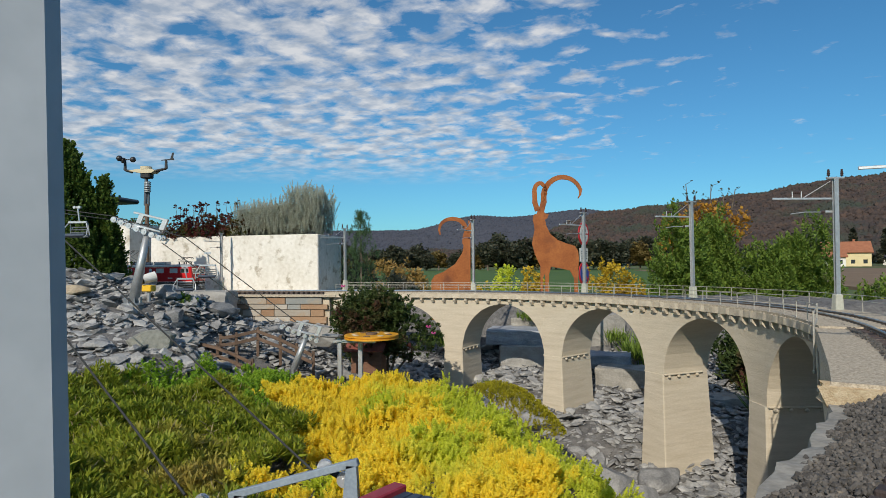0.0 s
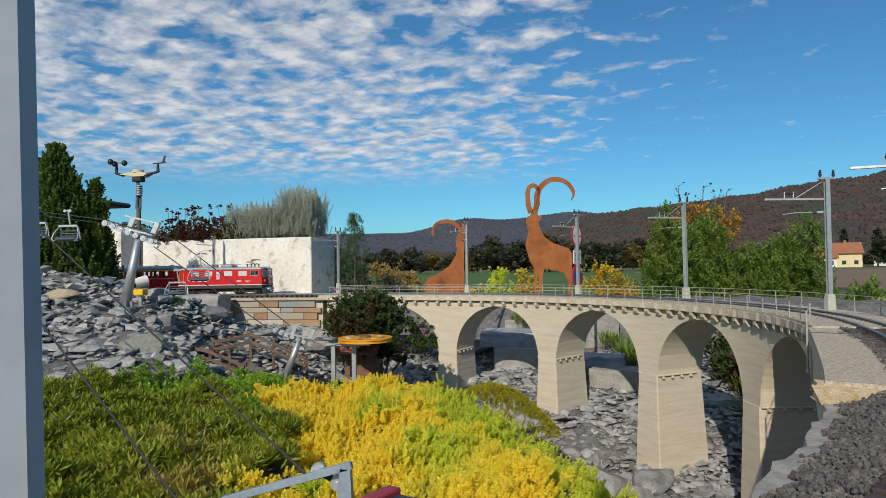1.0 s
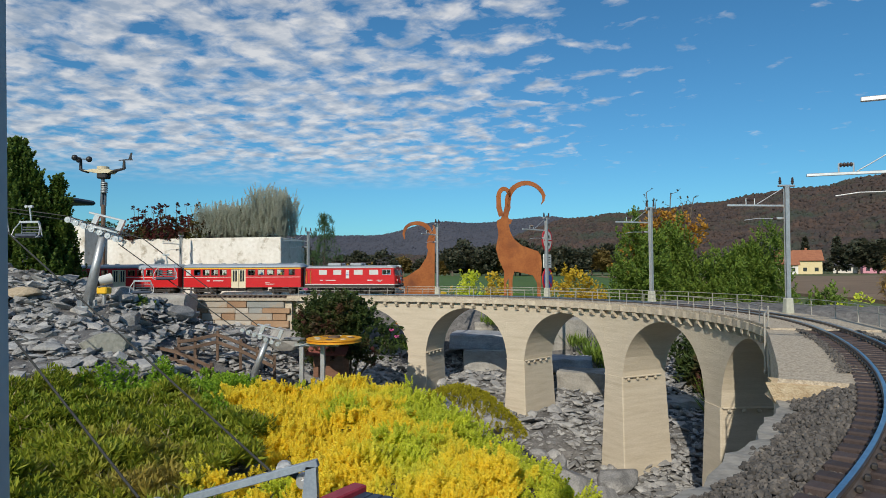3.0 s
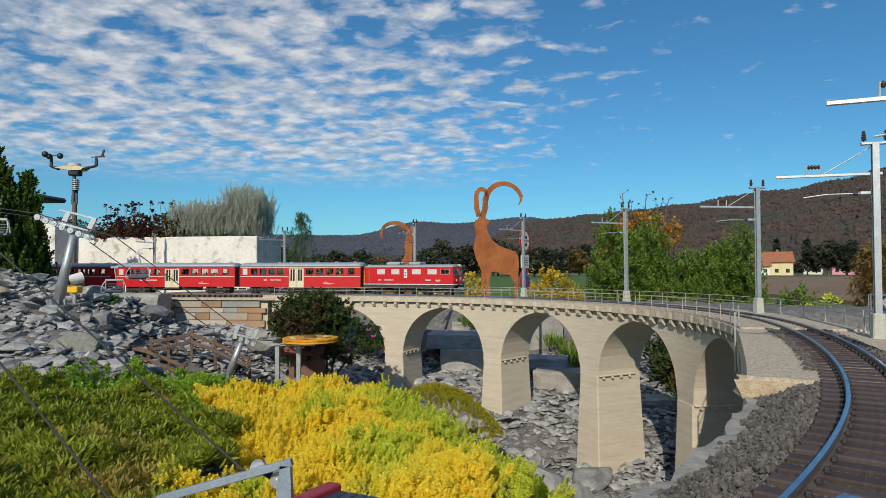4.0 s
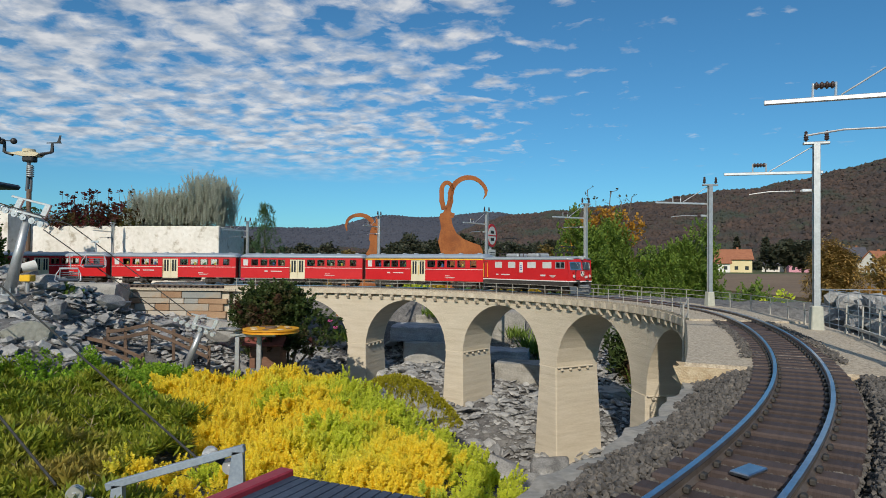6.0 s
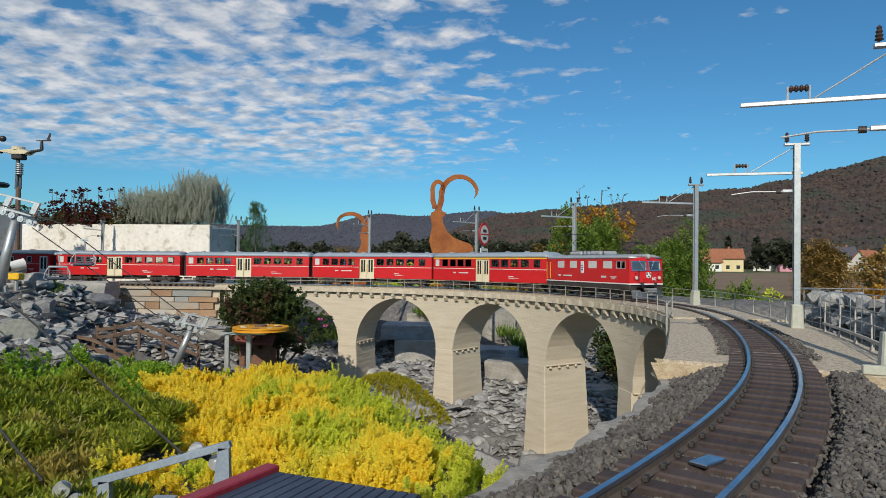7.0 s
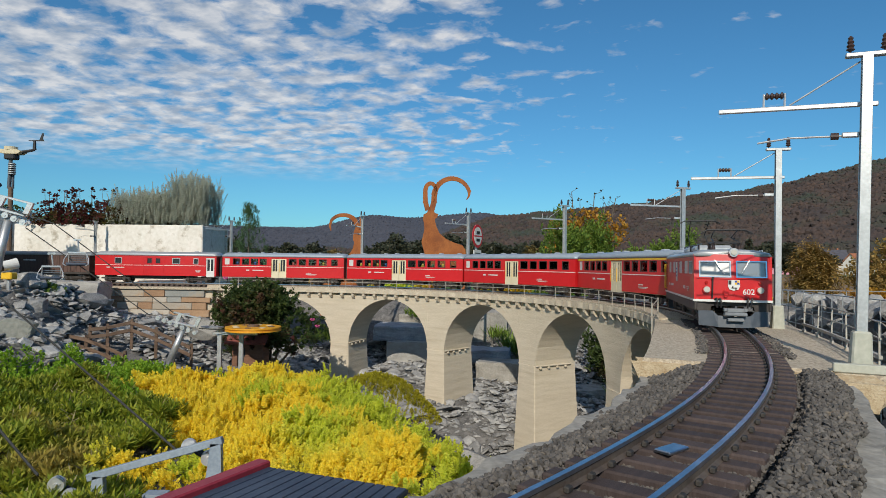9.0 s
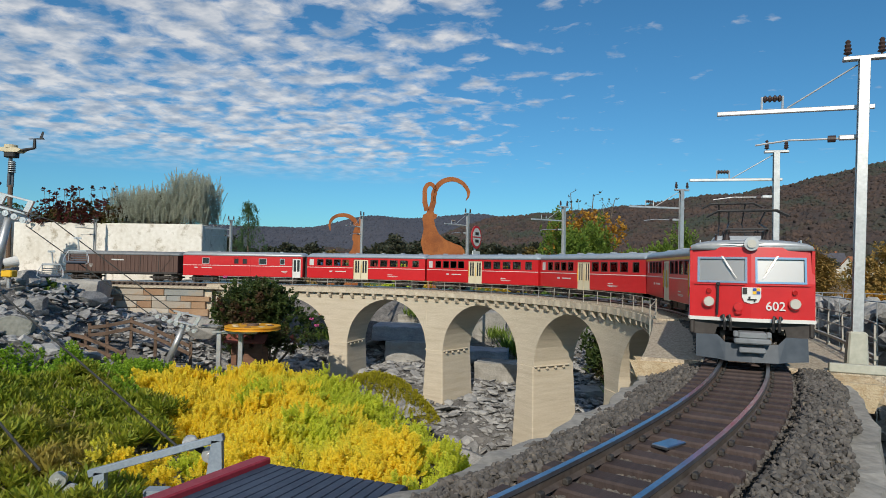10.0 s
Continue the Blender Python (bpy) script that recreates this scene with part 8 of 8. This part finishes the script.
def tree_line():
    rnd = random.Random(17)
    for i in range(46):
        az = -24 + i * 0.78 + rnd.uniform(-0.25, 0.25)
        d = rnd.uniform(170, 215)
        x, y = math.sin(radians(az)) * d, math.cos(radians(az)) * d
        top = 0.85 + 0.85 * rnd.random() + (0.5 if -6 < az < 9 else 0)
        h = d * math.tan(radians(top)) + 1.9
        kind = rnd.random()
        if kind < 0.72:
            far_tree("dark green tree at the far edge of the meadow", x, y, -1.8, h, h * rnd.uniform(0.42, 0.6), "treedark", 200 + i * 2)
        else:
            far_tree("autumn-coloured tree at the far edge of the meadow", x, y, -1.8, h * 0.75, h * rnd.uniform(0.35, 0.5), "treeautumn", 200 + i * 2)
    for i in range(26):
        az = 12 + i * 1.15 + rnd.uniform(-0.3, 0.3)
        d = rnd.uniform(245, 330)
        x, y = math.sin(radians(az)) * d, math.cos(radians(az)) * d
        h = d * math.tan(radians(0.5 + 0.9 * rnd.random())) + 1.9
        far_tree("dark tree behind the village", x, y, -1.8, h, h * 0.5, "treedark" if rnd.random() < 0.7 else "treeautumn", 400 + i * 2, 320)
    for i, (az, d, h, r, con) in enumerate(((20.0, 232, 9, 4.5, False), (25.7, 240, 11.5, 3.2, True), (27.1, 238, 9.5, 5.5, False), (28.3, 236, 9.0, 5.0, False), (23.6, 250, 12.0, 3.0, True))):
        far_tree("tall dark tree among the village houses", math.sin(radians(az)) * d, math.cos(radians(az)) * d, -1.8, h, r, "treedark", 500 + i * 2, 420, con)


tree_line()


def house(label, az, d, L, W, eave, ridge, yaw, wall, roof, low=0):
    x, y, g = math.sin(radians(az)) * d, math.cos(radians(az)) * d, -1.9
    c = thing("house", label, "house", pose(x, y, g, 0, 0, yaw - az), group="village houses")
    holes = []
    n = max(2, int(L / 3))
    for k in range(n):
        u = -L / 2 + (k + 0.5) * L / n
        holes.append((u - 0.55, u + 0.55, 1.0, 2.2))
        if eave > 4.5:
            holes.append((u - 0.55, u + 0.55, 3.6, 4.8))
    holes = [h for h in holes if h[3] < eave - 0.2]
    bm = bmesh.new()
    pierced(bm, -L / 2, L / 2, -0.5, eave, holes, 0.3, pose(0, -W / 2 + 0.15, 0))
    box(bm, (0, W / 2 - 0.15, eave / 2 - 0.25), (L, 0.3, eave + 0.5))
    part("wall", bm, wall, c)
    for h in holes:
        bm = bmesh.new()
        box(bm, ((h[0] + h[1]) / 2, -W / 2 + 0.2, (h[2] + h[3]) / 2), (h[1] - h[0], 0.05, h[3] - h[2]))
        wn = part("window", bm, "darkpane", c)
    for k in (-1, 1):
        bm = bmesh.new()
        plate(bm, [(-W / 2 + 0.3, -0.5), (W / 2 - 0.3, -0.5), (W / 2 - 0.3, eave), (0, ridge - 0.15), (-W / 2 + 0.3, eave)], 0.3, pose(k * (L / 2 - 0.15), 0, 0, 0, 0, 90))
        part("gable", bm, wall, c)
    bm = bmesh.new()
    for k in (-1, 1):
        a = math.atan2(ridge - eave, W / 2)
        ln = (W / 2 + 0.6) / math.cos(a)
        box(bm, (0, k * (W / 2 + 0.6) / 2, ridge - (W / 2 + 0.6) / 2 * math.tan(a) + 0.1), (L + 1.0, ln, 0.25), 0, -k * math.degrees(a))
    rf = part("roof", bm, roof, c)
    bm = bmesh.new()
    box(bm, (L * 0.2, W * 0.12, ridge + 0.1), (0.7, 0.7, 1.6), bevel=0.05)
    part("chimney", bm, "tile", rf)


house("long farmhouse with red tiled roof and yellow plaster", 23.05, 232, 12.5, 9.5, 4.6, 7.6, 6, "plasteryellow", "tile")
house("white plastered house front before the farmhouse", 22.35, 226, 5.5, 4, 3.2, 4.2, 6, "plaster", "tile")
house("pink plastered house with dark roof", 28.2, 262, 9, 7, 4.0, 6.4, 10, "plasterpink", "darktile")
house("grey plastered house with dark roof", 26.6, 270, 10, 7, 3.0, 6.0, -8, "plaster", "darktile")
house("white village house with red roof", 33.2, 300, 10, 8, 4.2, 8.5, 60, "plaster", "tile")
house("white village house with red roof", 35.0, 290, 9, 8, 3.6, 7.2, 75, "plaster", "tile")
house("white village house with red roof among trees", 31.6, 320, 9, 8, 5.0, 10.5, 20, "plaster", "darktile")
house("plastered village house with brown roof", 37.2, 300, 11, 8, 4.2, 8.0, 30, "plaster", "tile")


# ---------------------------------------------------------------- courses of the retaining wall
def wall_courses():
    rnd = random.Random(6)
    meshes = {}
    z = -0.031
    row = 0
    while z > -0.30:
        h = rnd.choice((0.026, 0.030, 0.034))
        s = 3.835 + rnd.uniform(0, 0.05)
        while s < 4.62:
            L = rnd.choice((0.07, 0.10, 0.14, 0.19))
            key = (L, h)
            if key not in meshes:
                bm = bmesh.new()
                box(bm, (0, 0, 0), (L - 0.0025, 0.03, h - 0.002), bevel=0.002)
                for v in bm.verts:
                    v.co += noise.noise_vector(v.co * 60) * 0.0012
                meshes[key] = bpy.data.meshes.new("ledge_stone")
                bm.to_mesh(meshes[key]); bm.free()
                meshes[key].materials.append(M["brickstone"])
                for tone in ("brickrust", "brickgrey", "brickdark"):
                    other = meshes[key].copy()
                    other.materials.clear()
                    other.materials.append(M[tone])
                    meshes[key + (tone,)] = other
            me = rnd.choices([meshes[key]] + [meshes[key + (q,)] for q in ("brickrust", "brickgrey", "brickdark")], (0.50, 0.25, 0.15, 0.10))[0]
            ob = part_of_mesh("ledge_stone", me, None, retaining_wall)
            ob.matrix_basis = on_track(s + L / 2, 0.088 + rnd.uniform(-0.003, 0.004), z - h / 2)
            s += L
        z -= h
        row += 1


wall_courses()


motions()
